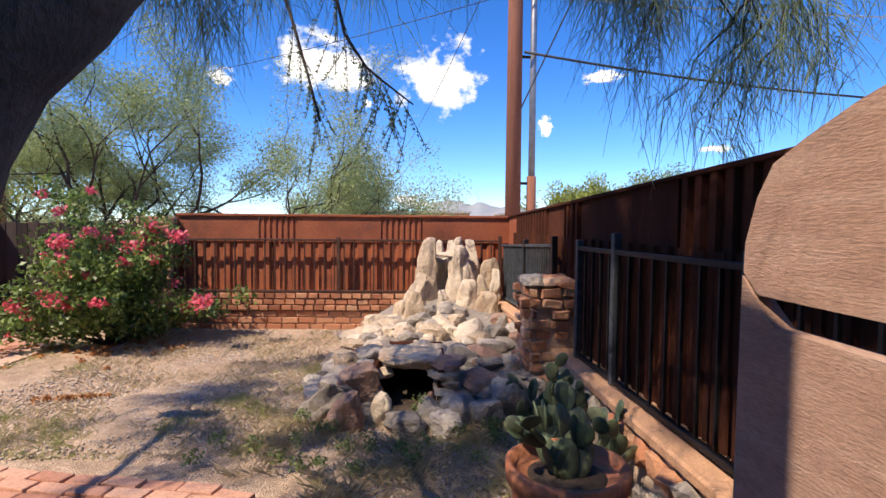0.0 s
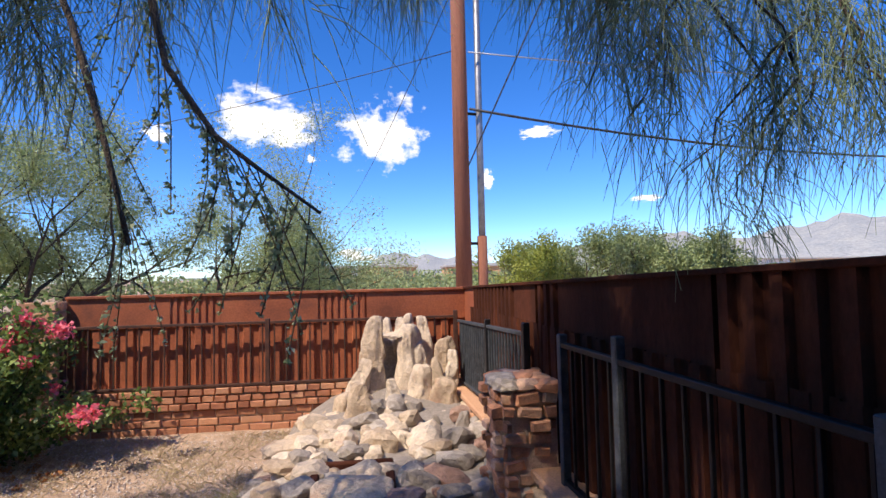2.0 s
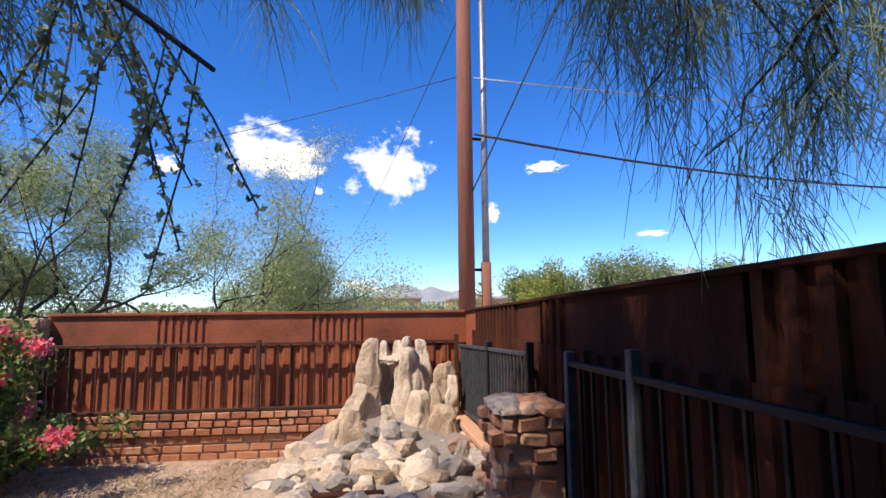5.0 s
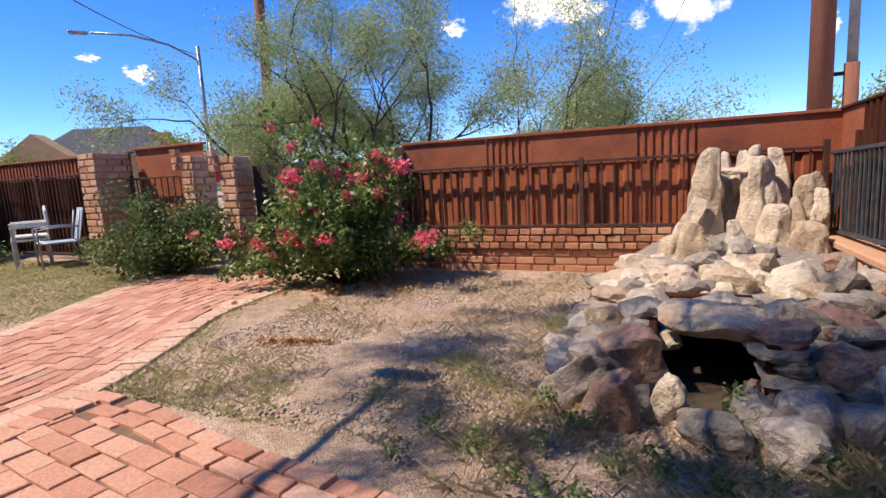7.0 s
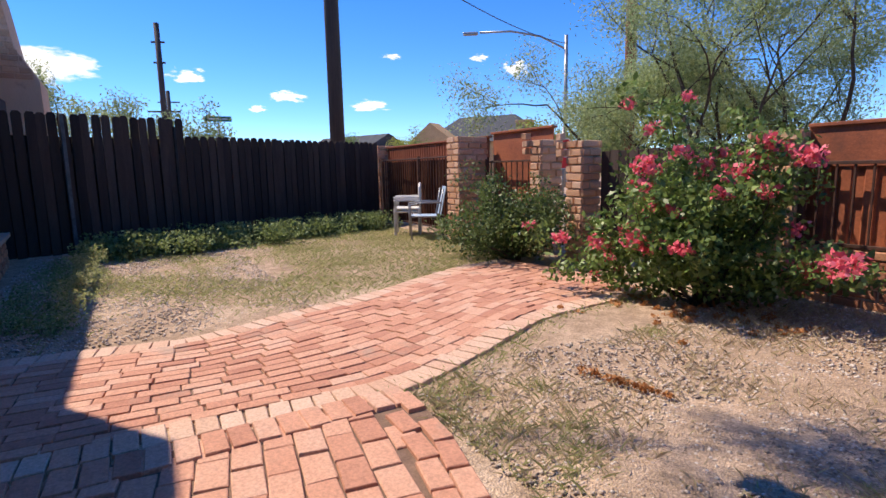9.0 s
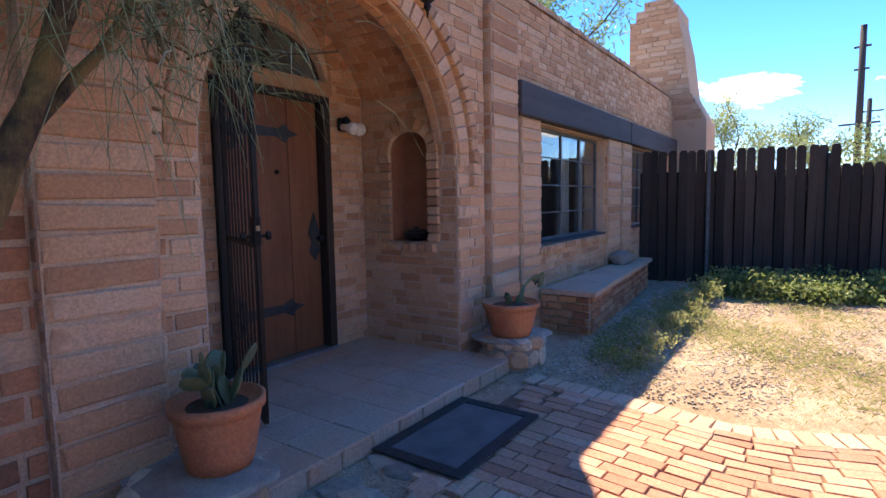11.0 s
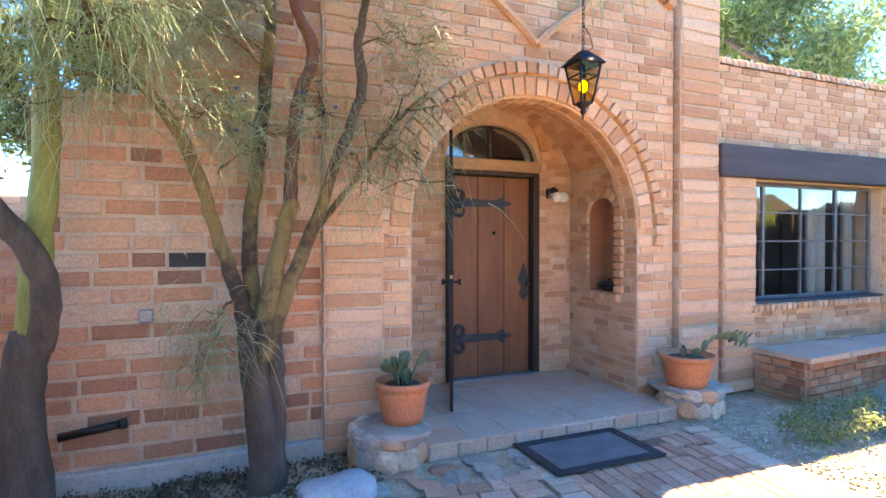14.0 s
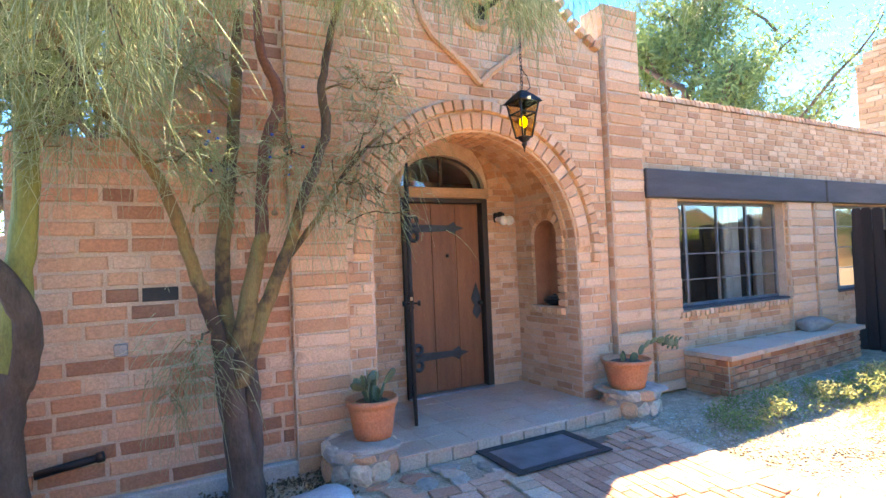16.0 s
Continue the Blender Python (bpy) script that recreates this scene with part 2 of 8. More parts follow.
M_PALESTONE = surface("pale_blue_stone", [(0.3, (0.36, 0.41, 0.44)), (0.7, (0.48, 0.53, 0.55))], 6, 60, 0.8, 0, 0.3)


def leafy(name, stops, rough=0.6, lit=0.35):
    """Leaves: the colour shifts from leaf to leaf and some light comes through."""
    m, t, b = nodes_of(name, rough)
    g = t.nodes.new("ShaderNodeNewGeometry")
    n = add(t, "ShaderNodeTexNoise", Scale=1.5, Detail=3.0)
    t.links.new(g.outputs["Position"], n.inputs["Vector"])
    lerp = t.nodes.new("ShaderNodeMix")
    lerp.inputs[0].default_value = 0.5
    t.links.new(g.outputs["Random Per Island"], lerp.inputs[2])
    t.links.new(n.outputs[0], lerp.inputs[3])
    col = ramp(t, lerp.outputs[0], stops)
    t.links.new(col, b.inputs["Base Color"])
    tr = t.nodes.new("ShaderNodeBsdfTranslucent")
    t.links.new(col, tr.inputs[0])
    mx = t.nodes.new("ShaderNodeMixShader")
    mx.inputs[0].default_value = lit
    t.links.new(b.outputs[0], mx.inputs[1])
    t.links.new(tr.outputs[0], mx.inputs[2])
    t.links.new(mx.outputs[0], t.nodes["Material Output"].inputs[0])
    return m


M_LEAF_MESQ = leafy("mesquite_leaf", [(0.2, (0.22, 0.29, 0.12)), (0.5, (0.35, 0.43, 0.19)), (0.8, (0.49, 0.56, 0.29))])
M_LEAF_PALO = leafy("palo_verde_leaf", [(0.2, (0.13, 0.20, 0.095)), (0.5, (0.29, 0.38, 0.20)), (0.8, (0.52, 0.59, 0.40))], 0.5)
M_LEAF_DARK = leafy("glossy_leaf", [(0.2, (0.06, 0.11, 0.03)), (0.5, (0.16, 0.26, 0.065)), (0.85, (0.35, 0.46, 0.14))], 0.45)
M_LEAF_BUSH = leafy("shrub_leaf", [(0.2, (0.045, 0.08, 0.025)), (0.5, (0.11, 0.17, 0.05)), (0.85, (0.24, 0.32, 0.11))], 0.5)
M_LEAF_YELLOW = leafy("yellow_green_leaf", [(0.2, (0.22, 0.28, 0.05)), (0.8, (0.42, 0.45, 0.10))])
M_LEAF_PINE = leafy("pine_needle", [(0.2, (0.10, 0.18, 0.07)), (0.8, (0.27, 0.37, 0.16))])
M_LEAF_FAR = leafy("far_leaf", [(0.2, (0.18, 0.25, 0.10)), (0.8, (0.38, 0.45, 0.20))])
M_BRACT = leafy("pink_bract", [(0.2, (0.78, 0.11, 0.17)), (0.6, (0.88, 0.20, 0.27)), (0.9, (0.93, 0.34, 0.40))], 0.6, 0.3)
M_WEED = leafy("weed_leaf", [(0.2, (0.14, 0.20, 0.07)), (0.8, (0.32, 0.40, 0.15))])
M_STRAW = leafy("dry_grass", [(0.2, (0.42, 0.34, 0.20)), (0.8, (0.62, 0.53, 0.35))], 0.8)
M_ORANGE = leafy("dried_orange_stalk", [(0.2, (0.42, 0.17, 0.06)), (0.8, (0.60, 0.30, 0.12))], 0.8)
M_LITTER = leafy("leaf_litter", [(0.2, (0.07, 0.048, 0.032)), (0.6, (0.15, 0.10, 0.065)), (0.9, (0.28, 0.21, 0.13))], 0.9, 0.1)
M_GRASS = leafy("yard_grass", [(0.2, (0.29, 0.32, 0.12)), (0.6, (0.44, 0.45, 0.20)), (0.9, (0.58, 0.54, 0.32))], 0.7, 0.5)


def glass(name, tint=(1, 1, 1), rough=0.02, ior=1.45):
    m, t, b = nodes_of(name, rough)
    b.inputs["Base Color"].default_value = (*tint, 1)
    b.inputs["Transmission Weight"].default_value = 1.0
    b.inputs["IOR"].default_value = ior
    return m


M_GLASS = glass("window_glass", (0.92, 0.95, 0.95), 0.02, 1.75)
M_GLASS_AMBER = glass("amber_glass", (0.80, 0.66, 0.46), 0.05, 1.15)


def glow(name, colour, strength):
    m, t, b = nodes_of(name)
    b.inputs["Base Color"].default_value = (*colour, 1)
    b.inputs["Emission Color"].default_value = (*colour, 1)
    b.inputs["Emission Strength"].default_value = strength
    return m


M_BULB = glow("yellow_bulb", (1.0, 0.62, 0.02), 1.0)


def ground_material():
    m, t, b = nodes_of("gravel_ground", 0.97)
    g = t.nodes.new("ShaderNodeNewGeometry")
    big = add(t, "ShaderNodeTexNoise", Scale=0.9, Detail=6.0, Roughness=0.65)
    mid = add(t, "ShaderNodeTexNoise", Scale=7.0, Detail=6.0, Roughness=0.7)
    peb = add(t, "ShaderNodeTexVoronoi", Scale=95.0, Randomness=1.0)
    for n in (big, mid, peb):
        t.links.new(g.outputs["Position"], n.inputs["Vector"])
    base = ramp(t, big.outputs[0], [(0.3, (0.36, 0.255, 0.18)), (0.5, (0.49, 0.36, 0.265)), (0.7, (0.57, 0.44, 0.335))])
    var = ramp(t, mid.outputs[0], [(0.3, (0.6, 0.58, 0.52)), (0.7, (1.2, 1.2, 1.2))])
    col = mixed(t, 1.0, base, var, "MULTIPLY")
    pc = ramp(t, peb.outputs["Color"], [(0.0, (0.55, 0.5, 0.46)), (0.5, (1.0, 0.98, 0.95)), (1.0, (1.45, 1.4, 1.35))])
    col = mixed(t, 0.75, col, pc, "MULTIPLY")
    t.links.new(col, b.inputs["Base Color"])
    bp = add(t, "ShaderNodeBump", Strength=0.8, Distance=0.01)
    t.links.new(peb.outputs["Distance"], bp.inputs["Height"])
    t.links.new(bp.outputs[0], b.inputs["Normal"])
    return m


M_GROUND = ground_material()
M_PEBBLE = surface("gravel_pebble", [(0.15, (0.36, 0.28, 0.22)), (0.5, (0.50, 0.41, 0.34)), (0.9, (0.66, 0.58, 0.51))], 10, 60, 0.95, 0, 0.2, vary=0.9)


# ---- builders ----
def thing(name, label, category, at=(0, 0, 0), group="", kind="", turn=0):
    e = tagged(new(name), label, category, group, kind)
    e.matrix_world = pose(*at, 0, 0, turn)
    return e


def mesh_of(name, bm, material, smooth=False):
    bmesh.ops.recalc_face_normals(bm, faces=bm.faces)
    me = bpy.data.meshes.new(name)
    bm.to_mesh(me)
    bm.free()
    me.materials.append(material)
    if smooth:
        me.shade_smooth()
    return me


def part(name, bm, material, parent=None, label="", smooth=False):
    """One mesh object under a thing or a part. The mesh is given in the parent's space."""
    ob = new(name, mesh_of(name, bm, material, smooth))
    if parent:
        ob.parent = parent
    return tagged(ob, label)


def raw(name, verts, faces, material, parent=None, label="", smooth=False, kind=""):
    me = bpy.data.meshes.new(name)
    me.from_pydata([tuple(v) for v in verts], [], faces)
    me.materials.append(material)
    if smooth:
        me.shade_smooth()
    ob = new(name, me)
    if parent:
        ob.parent = parent
    return tagged(ob, label, kind=kind)


def box(bm, x0, x1, y0, y1, z0, z1, bevel=0.0, m=None):
    r = bmesh.ops.create_cube(bm, size=1)
    vs = r["verts"]
    bmesh.ops.scale(bm, vec=(abs(x1 - x0), abs(y1 - y0), abs(z1 - z0)), verts=vs)
    bmesh.ops.translate(bm, vec=((x0 + x1) / 2, (y0 + y1) / 2, (z0 + z1) / 2), verts=vs)
    if bevel:
        es = list({e for v in vs for e in v.link_edges})
        out = bmesh.ops.bevel(bm, geom=es, offset=bevel, segments=1, affect="EDGES", profile=0.7)
        vs = list({v for f in out["faces"] for v in f.verts} | {v for v in vs if v.is_valid})
    if m:
        bmesh.ops.transform(bm, matrix=m, verts=vs)
    return vs


def boxed(*dims, bevel=0.004, m=None):
    bm = bmesh.new()
    box(bm, *dims, bevel=bevel, m=m)
    return bm


def prism(poly, m, depth):
    """A polygon in its own x, y plane, pulled out along z, laid at m."""
    bm = bmesh.new()
    f = bm.faces.new([bm.verts.new((p[0], p[1], 0)) for p in poly])
    ex = bmesh.ops.extrude_face_region(bm, geom=[f])
    bmesh.ops.translate(bm, vec=(0, 0, depth), verts=[v for v in ex["geom"] if isinstance(v, bmesh.types.BMVert)])
    bmesh.ops.triangulate(bm, faces=[f for f in bm.faces if len(f.verts) > 4])
    bmesh.ops.transform(bm, matrix=m, verts=bm.verts)
    return bm


def tube_data(pts, radii, sides=7, verts=None, faces=None):
    verts, faces = ([] if verts is None else verts), ([] if faces is None else faces)
    pts = [Vector(p) for p in pts]
    base, side = len(verts), None
    for i, p in enumerate(pts):
        d = (pts[min(i + 1, len(pts) - 1)] - pts[max(i - 1, 0)]).normalized()
        if side is None:
            side = d.cross(Vector((0.3, 1, 0.2))).normalized()
        side = (side - d * side.dot(d)).normalized()
        up = d.cross(side)
        r = radii[i] if isinstance(radii, (list, tuple)) else radii
        for k in range(sides):
            a = 2 * math.pi * k / sides
            verts.append(p + side * (r * math.cos(a)) + up * (r * math.sin(a)))
    for i in range(len(pts) - 1):
        for k in range(sides):
            a, b = base + i * sides + k, base + i * sides + (k + 1) % sides
            faces.append((a, b, b + sides, a + sides))
    faces.append(tuple(base + k for k in reversed(range(sides))))
    faces.append(tuple(base + (len(pts) - 1) * sides + k for k in range(sides)))
    return verts, faces


def tube(name, pts, radii, material, parent=None, label="", sides=7):
    v, f = tube_data(pts, radii, sides)
    return raw(name, v, f, material, parent, label, True)


def lathe(profile, at=(0, 0, 0), steps=24, wobble=0.0):
    """A turned shape from (radius, height) pairs."""
    bm = bmesh.new()
    rings = []
    for r, z in profile:
        rings.append([bm.verts.new((at[0] + r * math.cos(a) * (1 + wobble * math.sin(3 * a)), at[1] + r * math.sin(a), at[2] + z)) for a in (2 * math.pi * k / steps for k in range(steps))])
    for a, b in zip(rings, rings[1:]):
        for k in range(steps):
            bm.faces.new((a[k], a[(k + 1) % steps], b[(k + 1) % steps], b[k]))
    bm.faces.new(rings[0][::-1])
    bm.faces.new(rings[-1])
    return bm


def ball(r, at=(0, 0, 0), sub=2):
    bm = bmesh.new()
    bmesh.ops.create_icosphere(bm, subdivisions=sub, radius=r, matrix=Matrix.Translation(at))
    return bm


# bricks
rnd = random.Random(4)


def brick_shape(seed):
    r = random.Random(seed)
    j = lambda a: a + r.uniform(-0.03, 0.03)
    v = [(x, 0.0, z) for x, z in ((-0.5, -0.5), (0.5, -0.5), (0.5, 0.5), (-0.5, 0.5))]
    v += [(j(x), 0.72, j(z)) for x, z in ((-0.485, -0.47), (0.485, -0.47), (0.485, 0.47), (-0.485, 0.47))]
    v += [(j(x), 1.0 + r.uniform(-0.08, 0.03), j(z)) for x, z in ((-0.455, -0.40), (0.455, -0.40), (0.455, 0.40), (-0.455, 0.40))]
    f = [(0, 1, 5, 4), (1, 2, 6, 5), (2, 3, 7, 6), (3, 0, 4, 7), (4, 5, 9, 8), (5, 6, 10, 9), (6, 7, 11, 10), (7, 4, 8, 11), (8, 9, 10, 11)]
    return v, f


def paver_shape(seed):
    """A worn paving brick: almost flat on top, with a narrow rounded rim and uneven sides."""
    r = random.Random(seed)
    j = lambda a: a + r.uniform(-0.014, 0.014)
    v = [(x, 0.0, z) for x, z in ((-0.5, -0.5), (0.5, -0.5), (0.5, 0.5), (-0.5, 0.5))]
    v += [(j(x), 0.86, j(z)) for x, z in ((-0.492, -0.49), (0.492, -0.49), (0.492, 0.49), (-0.492, 0.49))]
    v += [(j(x), 1.0 + r.uniform(-0.03, 0.02), j(z)) for x, z in ((-0.475, -0.455), (0.475, -0.455), (0.475, 0.455), (-0.475, 0.455))]
    return v, brick_shape(seed)[1]


SHAPES = [brick_shape(k) for k in range(6)]
FLATS = [paver_shape(k) for k in range(6)]
SHARED = {}


def lay(bricks, parent, material, name="brick", limit=300, near=None):
    """Bricks from (pose, length, depth, height): the pose's y is the way out of the wall. Up to limit are objects of their own, those nearest to a place of the plan first; the rest are one mesh."""
    order = list(range(len(bricks)))
    if near is not None and len(bricks) > limit:
        order.sort(key=lambda i: (bricks[i][0].translation - Vector(near)).length)
    verts, faces = [], []
    for n, i in enumerate(order):
        m, l, d, h = bricks[i]
        k = rnd.randrange(6)
        kinds = FLATS if name in ("paving_brick", "edge_brick", "slate_tile") else SHAPES
        full = m @ Matrix.Diagonal((l, d, h, 1))
        if n < limit:
            key = (k, material.name, name)
            if key not in SHARED:
                me = bpy.data.meshes.new(name)
                me.from_pydata(kinds[k][0], [], kinds[k][1])
                me.materials.append(material)
                SHARED[key] = me
            ob = new(name, SHARED[key])
            ob.parent = parent
            ob.matrix_basis = full
        else:
            b = len(verts)
            verts += [full @ Vector(v) for v in kinds[k][0]]
            faces += [tuple(b + q for q in f) for f in kinds[k][1]]
    if verts:
        raw(name + "_courses", verts, faces, material, parent, kind="stuff")


def courses(origin, u, n, width, height, l, h, joint, depth, keep=None, jit=0.12, z0=0.0):
    """Running bond over a rectangle of a wall; keep(u, z, length) drops or trims bricks."""
    out, u, n = [], Vector(u), Vector(n)
    rot = Matrix((u, n, (0, 0, 1))).transposed().to_4x4()
    rows = int(height / h + 0.5)
    hh = height / max(rows, 1)
    for r in range(rows):
        z = z0 + (r + 0.5) * hh
        x = -l * (0.5 * (r % 2)) - rnd.uniform(0, 0.15) * l
        while x < width:
            ll = l * rnd.uniform(1 - jit, 1 + jit)
            a, b = max(x, 0), min(x + ll, width)
            x += ll
            if b - a < 0.035:
                continue
            spans = keep(a, b, z) if keep else [(a, b)]
            for a1, b1 in spans:
                if b1 - a1 < 0.035:
                    continue
                p = Vector(origin) + u * ((a1 + b1) / 2) + Vector((0, 0, z)) + n * rnd.uniform(-0.004, 0.004)
                tw = pose(0, 0, rnd.uniform(-0.003, 0.003), rnd.uniform(-1.5, 1.5), rnd.uniform(-1.4, 1.4), rnd.uniform(-1.5, 1.5))
                out.append((Matrix.Translation(p) @ rot @ tw, b1 - a1 - joint, depth * rnd.uniform(0.8, 1.15), hh - joint))
    return out


def less(a, b, lo, hi):
    """What stays of a..b outside lo..hi."""
    return [s for s in ((a, min(b, lo)), (max(a, hi), b)) if s[1] - s[0] > 0.03]


def arch_ring(cx, z, r0, r1, y, n, depth, a0=0.0, a1=math.pi, face=(0, 1, 0)):
    out = []
    for k in range(n):
        a = a0 + (a1 - a0) * (k + 0.5) / n
        rm = (r0 + r1) / 2
        m = Matrix.Translation((cx + rm * math.cos(a), y, z + rm * math.sin(a))) @ pose(0, 0, 0, 0, 90 - math.degrees(a), 0)
        out.append((m, (a1 - a0) * rm / n - 0.012, depth * rnd.uniform(0.85, 1.1), r1 - r0 - 0.01))
    return out


def stone_mesh(seed, size, rough=0.25, sub=2, flat=0.35):
    """A rough split stone: a ball cut by random planes, then weathered."""
    r = random.Random(seed)
    bm = bmesh.new()
    bmesh.ops.create_icosphere(bm, subdivisions=sub, radius=1.0)
    for v in bm.verts:
        c = v.co
        v.co = c * (0.5 / (abs(c.x) ** 5 + abs(c.y) ** 5 + abs(c.z) ** 5) ** 0.2)
    cuts = [(Vector((r.gauss(0, 1), r.gauss(0, 1), r.gauss(0, 0.8))).normalized(), r.uniform(0.36, 0.52)) for _ in range(7)]
    off = Vector((seed * 3.1, seed * 1.7, 0))
    for v in bm.verts:
        for d, k in cuts:
            e = v.co.dot(d) - k
            if e > 0:
                v.co -= d * e
        v.co += v.co.normalized() * (noise.noise(v.co * 2.2 + off) * rough * 0.35 + noise.noise(v.co * 6 + off) * rough * 0.15)
        v.co = Vector((v.co.x * size[0], v.co.y * size[1], v.co.z * size[2]))
    return bm

def slab_mesh(seed, wd, dp, h, point=0.5):
    """A standing split slab: broad foot, uneven sides, a rounded or pointed head, pitted faces. Its foot is at z = 0."""
    r = random.Random(seed)
    bm = bmesh.new()
    bmesh.ops.create_icosphere(bm, subdivisions=4, radius=1.0)
    off = Vector((seed * 2.3, seed * 1.1, seed * 0.7))
    cuts = [(Vector((r.gauss(0, 1), r.gauss(0, 0.7), r.gauss(0, 0.45))).normalized(), r.uniform(0.37, 0.47)) for _ in range(9)]
    skew = r.uniform(-0.16, 0.16)
    for v in bm.verts:
        c = v.co
        v.co = c * (0.5 / (abs(c.x) ** 4 + abs(c.y) ** 6 + abs(c.z) ** 5) ** 0.22)
        for d, k in cuts:
            e = v.co.dot(d) - k
            if e > 0:
                v.co -= d * e
        t = v.co.z + 0.5
        v.co.x = v.co.x * (1.12 - point * t * t) + skew * t
        v.co.y *= 1.1 - 0.5 * t
        q = Vector((v.co.x * wd, v.co.y * dp, v.co.z * h))
        n_ = Vector((c.x, c.y * 1.5, c.z * 0.5)).normalized()
        q += n_ * (0.05 * noise.noise(q * 5 + off) + 0.022 * noise.noise(q * 14 + off) + 0.010 * noise.noise(q * 34 + off))
        v.co = q + Vector((0, 0, h / 2))
    return bm


# ---- ground ----
def ground_sheet():
    bm = bmesh.new()
    n = 90
    xs = [-14 + 19 * k / n for k in range(n + 1)]
    ys = [-3 + 13 * k / n for k in range(n + 1)]
    xs = [-4000, -300, -40] + xs + [40, 300, 4000]
    ys = [-4000, -300, -30] + ys + [40, 300, 4000]
    vs = [[bm.verts.new((x, y, (0.018 * noise.noise(Vector((x * 1.3, y * 1.3, 0))) + 0.01 * noise.noise(Vector((x * 5, y * 5, 3)))) - 0.022 if -13 < x < 4 and -2 < y < 9 else -0.03)) for x in xs] for y in ys]
    for j in range(len(ys) - 1):
        for i in range(len(xs) - 1):
            bm.faces.new((vs[j][i], vs[j][i + 1], vs[j + 1][i + 1], vs[j + 1][i]))
    return tagged(part("ground", bm, M_GROUND, smooth=True), "tan gravel and dirt yard reaching the horizon", "ground", kind="structure")


ground_sheet()

# ---- house front ----
Y0 = 0.08          # face of the brickwork
CX, R, SPRING = -3.01, 1.11, 1.64
DOOR_Y, FLOOR = -0.98, 0.1


def arc(cx, cz, r, a0, a1, n):
    return [(cx + r * math.cos(a0 + (a1 - a0) * k / n), cz + r * math.sin(a0 + (a1 - a0) * k / n)) for k in range(n + 1)]


FRONT = Matrix(((1, 0, 0, 0), (0, 0, -1, Y0 - 0.014), (0, 1, 0, 0), (0, 0, 0, 1)))   # x, z plane pulled towards -y


def gable(x):
    """Height of the curved parapet over the entrance."""
    d = abs(x - CX)
    return 3.68 + 1.1 * (0.5 + 0.5 * math.cos(math.pi * min(d / 1.75, 1)))


def entrance_wall():
    w = tagged(new("wall_entrance"), "burnt adobe brick entrance wall with a round arch and curved parapet", "wall", kind="structure")
    top = [(x, gable(x)) for x in (-1.66 - 2.89 * k / 16 for k in range(17))]
    poly = [(-1.66, 0)] + top + [(-4.55, 0), (CX - R, 0)] + arc(CX, SPRING, R, math.pi, 0, 24) + [(CX + R, 0)]
    part("wall_core", prism(poly, FRONT, 0.22), M_MORTAR, w)

    def keep(a, b, z):
        a, b = -1.66 - b, -1.66 - a
        if z > min(gable(a), gable(b)) - 0.05:
            return []
        half = R + 0.30 if z < SPRING else math.sqrt(max((R + 0.30) ** 2 - (z - SPRING) ** 2, 0))
        half = half if z > SPRING else R
        s = less(a, b, CX - half, CX + half) if half > 0.05 else [(a, b)]
        return [(-1.66 - q, -1.66 - p) for p, q in s]
    lay(courses((-1.66, Y0 - 0.014, 0), (-1, 0, 0), (0, 1, 0), 2.89, 4.84, 0.235, 0.088, 0.016, 0.010, keep), w, M_BRICK, near=(-3, 0, 2))
    lay(arch_ring(CX, SPRING, R + 0.005, R + 0.175, Y0 - 0.014, 34, 0.022), w, M_BRICK, "arch_brick")
    lay(arch_ring(CX, SPRING, R + 0.18, R + 0.295, Y0 - 0.014, 44, 0.05, -0.12, math.pi + 0.12), w, M_BRICK, "hood_brick")
    # raised ogee of rounded bricks above the arch
    for side in (1, -1):
        pts = [(CX + side * a, Y0 + 0.015, z) for a, z in ((0.0, 3.19), (0.12, 3.31), (0.31, 3.45), (0.48, 3.57), (0.57, 3.69), (0.62, 3.86), (0.60, 4.06), (0.52, 4.24), (0.40, 4.36))]
        v, f = tube_data(pts, 0.035, 6)
        raw("ogee_trim", v, f, M_BRICK, w, "raised curved brick trim")
    v, f = tube_data([(CX + 0.13 * math.cos(a), Y0 + 0.015, 3.86 + 0.13 * math.sin(a)) for a in (2 * math.pi * k / 16 for k in range(17))], 0.035, 6)
    raw("lamp_rosette", v, f, M_BRICK, w, "round brick moulding behind the lamp arm")
    # rounded coping bricks along the gable
    cop = []
    for k in range(30):
        x = -1.7 - 2.82 * (k + 0.5) / 30
        s = (gable(x - 0.02) - gable(x + 0.02)) / 0.04
        cop.append((Matrix.Translation((x, Y0 - 0.1, gable(x) + 0.02)) @ pose(0, 0, 0, 0, math.degrees(math.atan(s)), 0), 0.09, 0.16, 0.08))
    lay(cop, w, M_BRICK, "coping_brick")


entrance_wall()


def pilaster(name, x0, x1, y1, top, h=0.117):
    w = tagged(new(name), "brick pilaster of broad single courses with pale mortar joints", "pilaster", "", kind="structure")
    part("core", boxed(x0, x1, -0.2, y1 - 0.014, 0, top, bevel=0), M_MORTAR, w)
    lay(courses((x1, y1 - 0.014, 0), (-1, 0, 0), (0, 1, 0), x1 - x0, top, 2.2, h, 0.018, 0.015, None, 0.0), w, M_BRICK)
    d = y1 - Y0
    sides = [b for xs, n in ((x1 - 0.012, (1, 0, 0)), (x0 + 0.012, (-1, 0, 0))) for b in courses((xs, y1 - 0.015, 0) if n[0] > 0 else (xs, Y0 - 0.02, 0), (0, -1, 0) if n[0] > 0 else (0, 1, 0), n, d + 0.02, top, 0.6, h, 0.02, 0.016, None, 0.0)]
    lay(sides, w, M_BRICK)
    return w


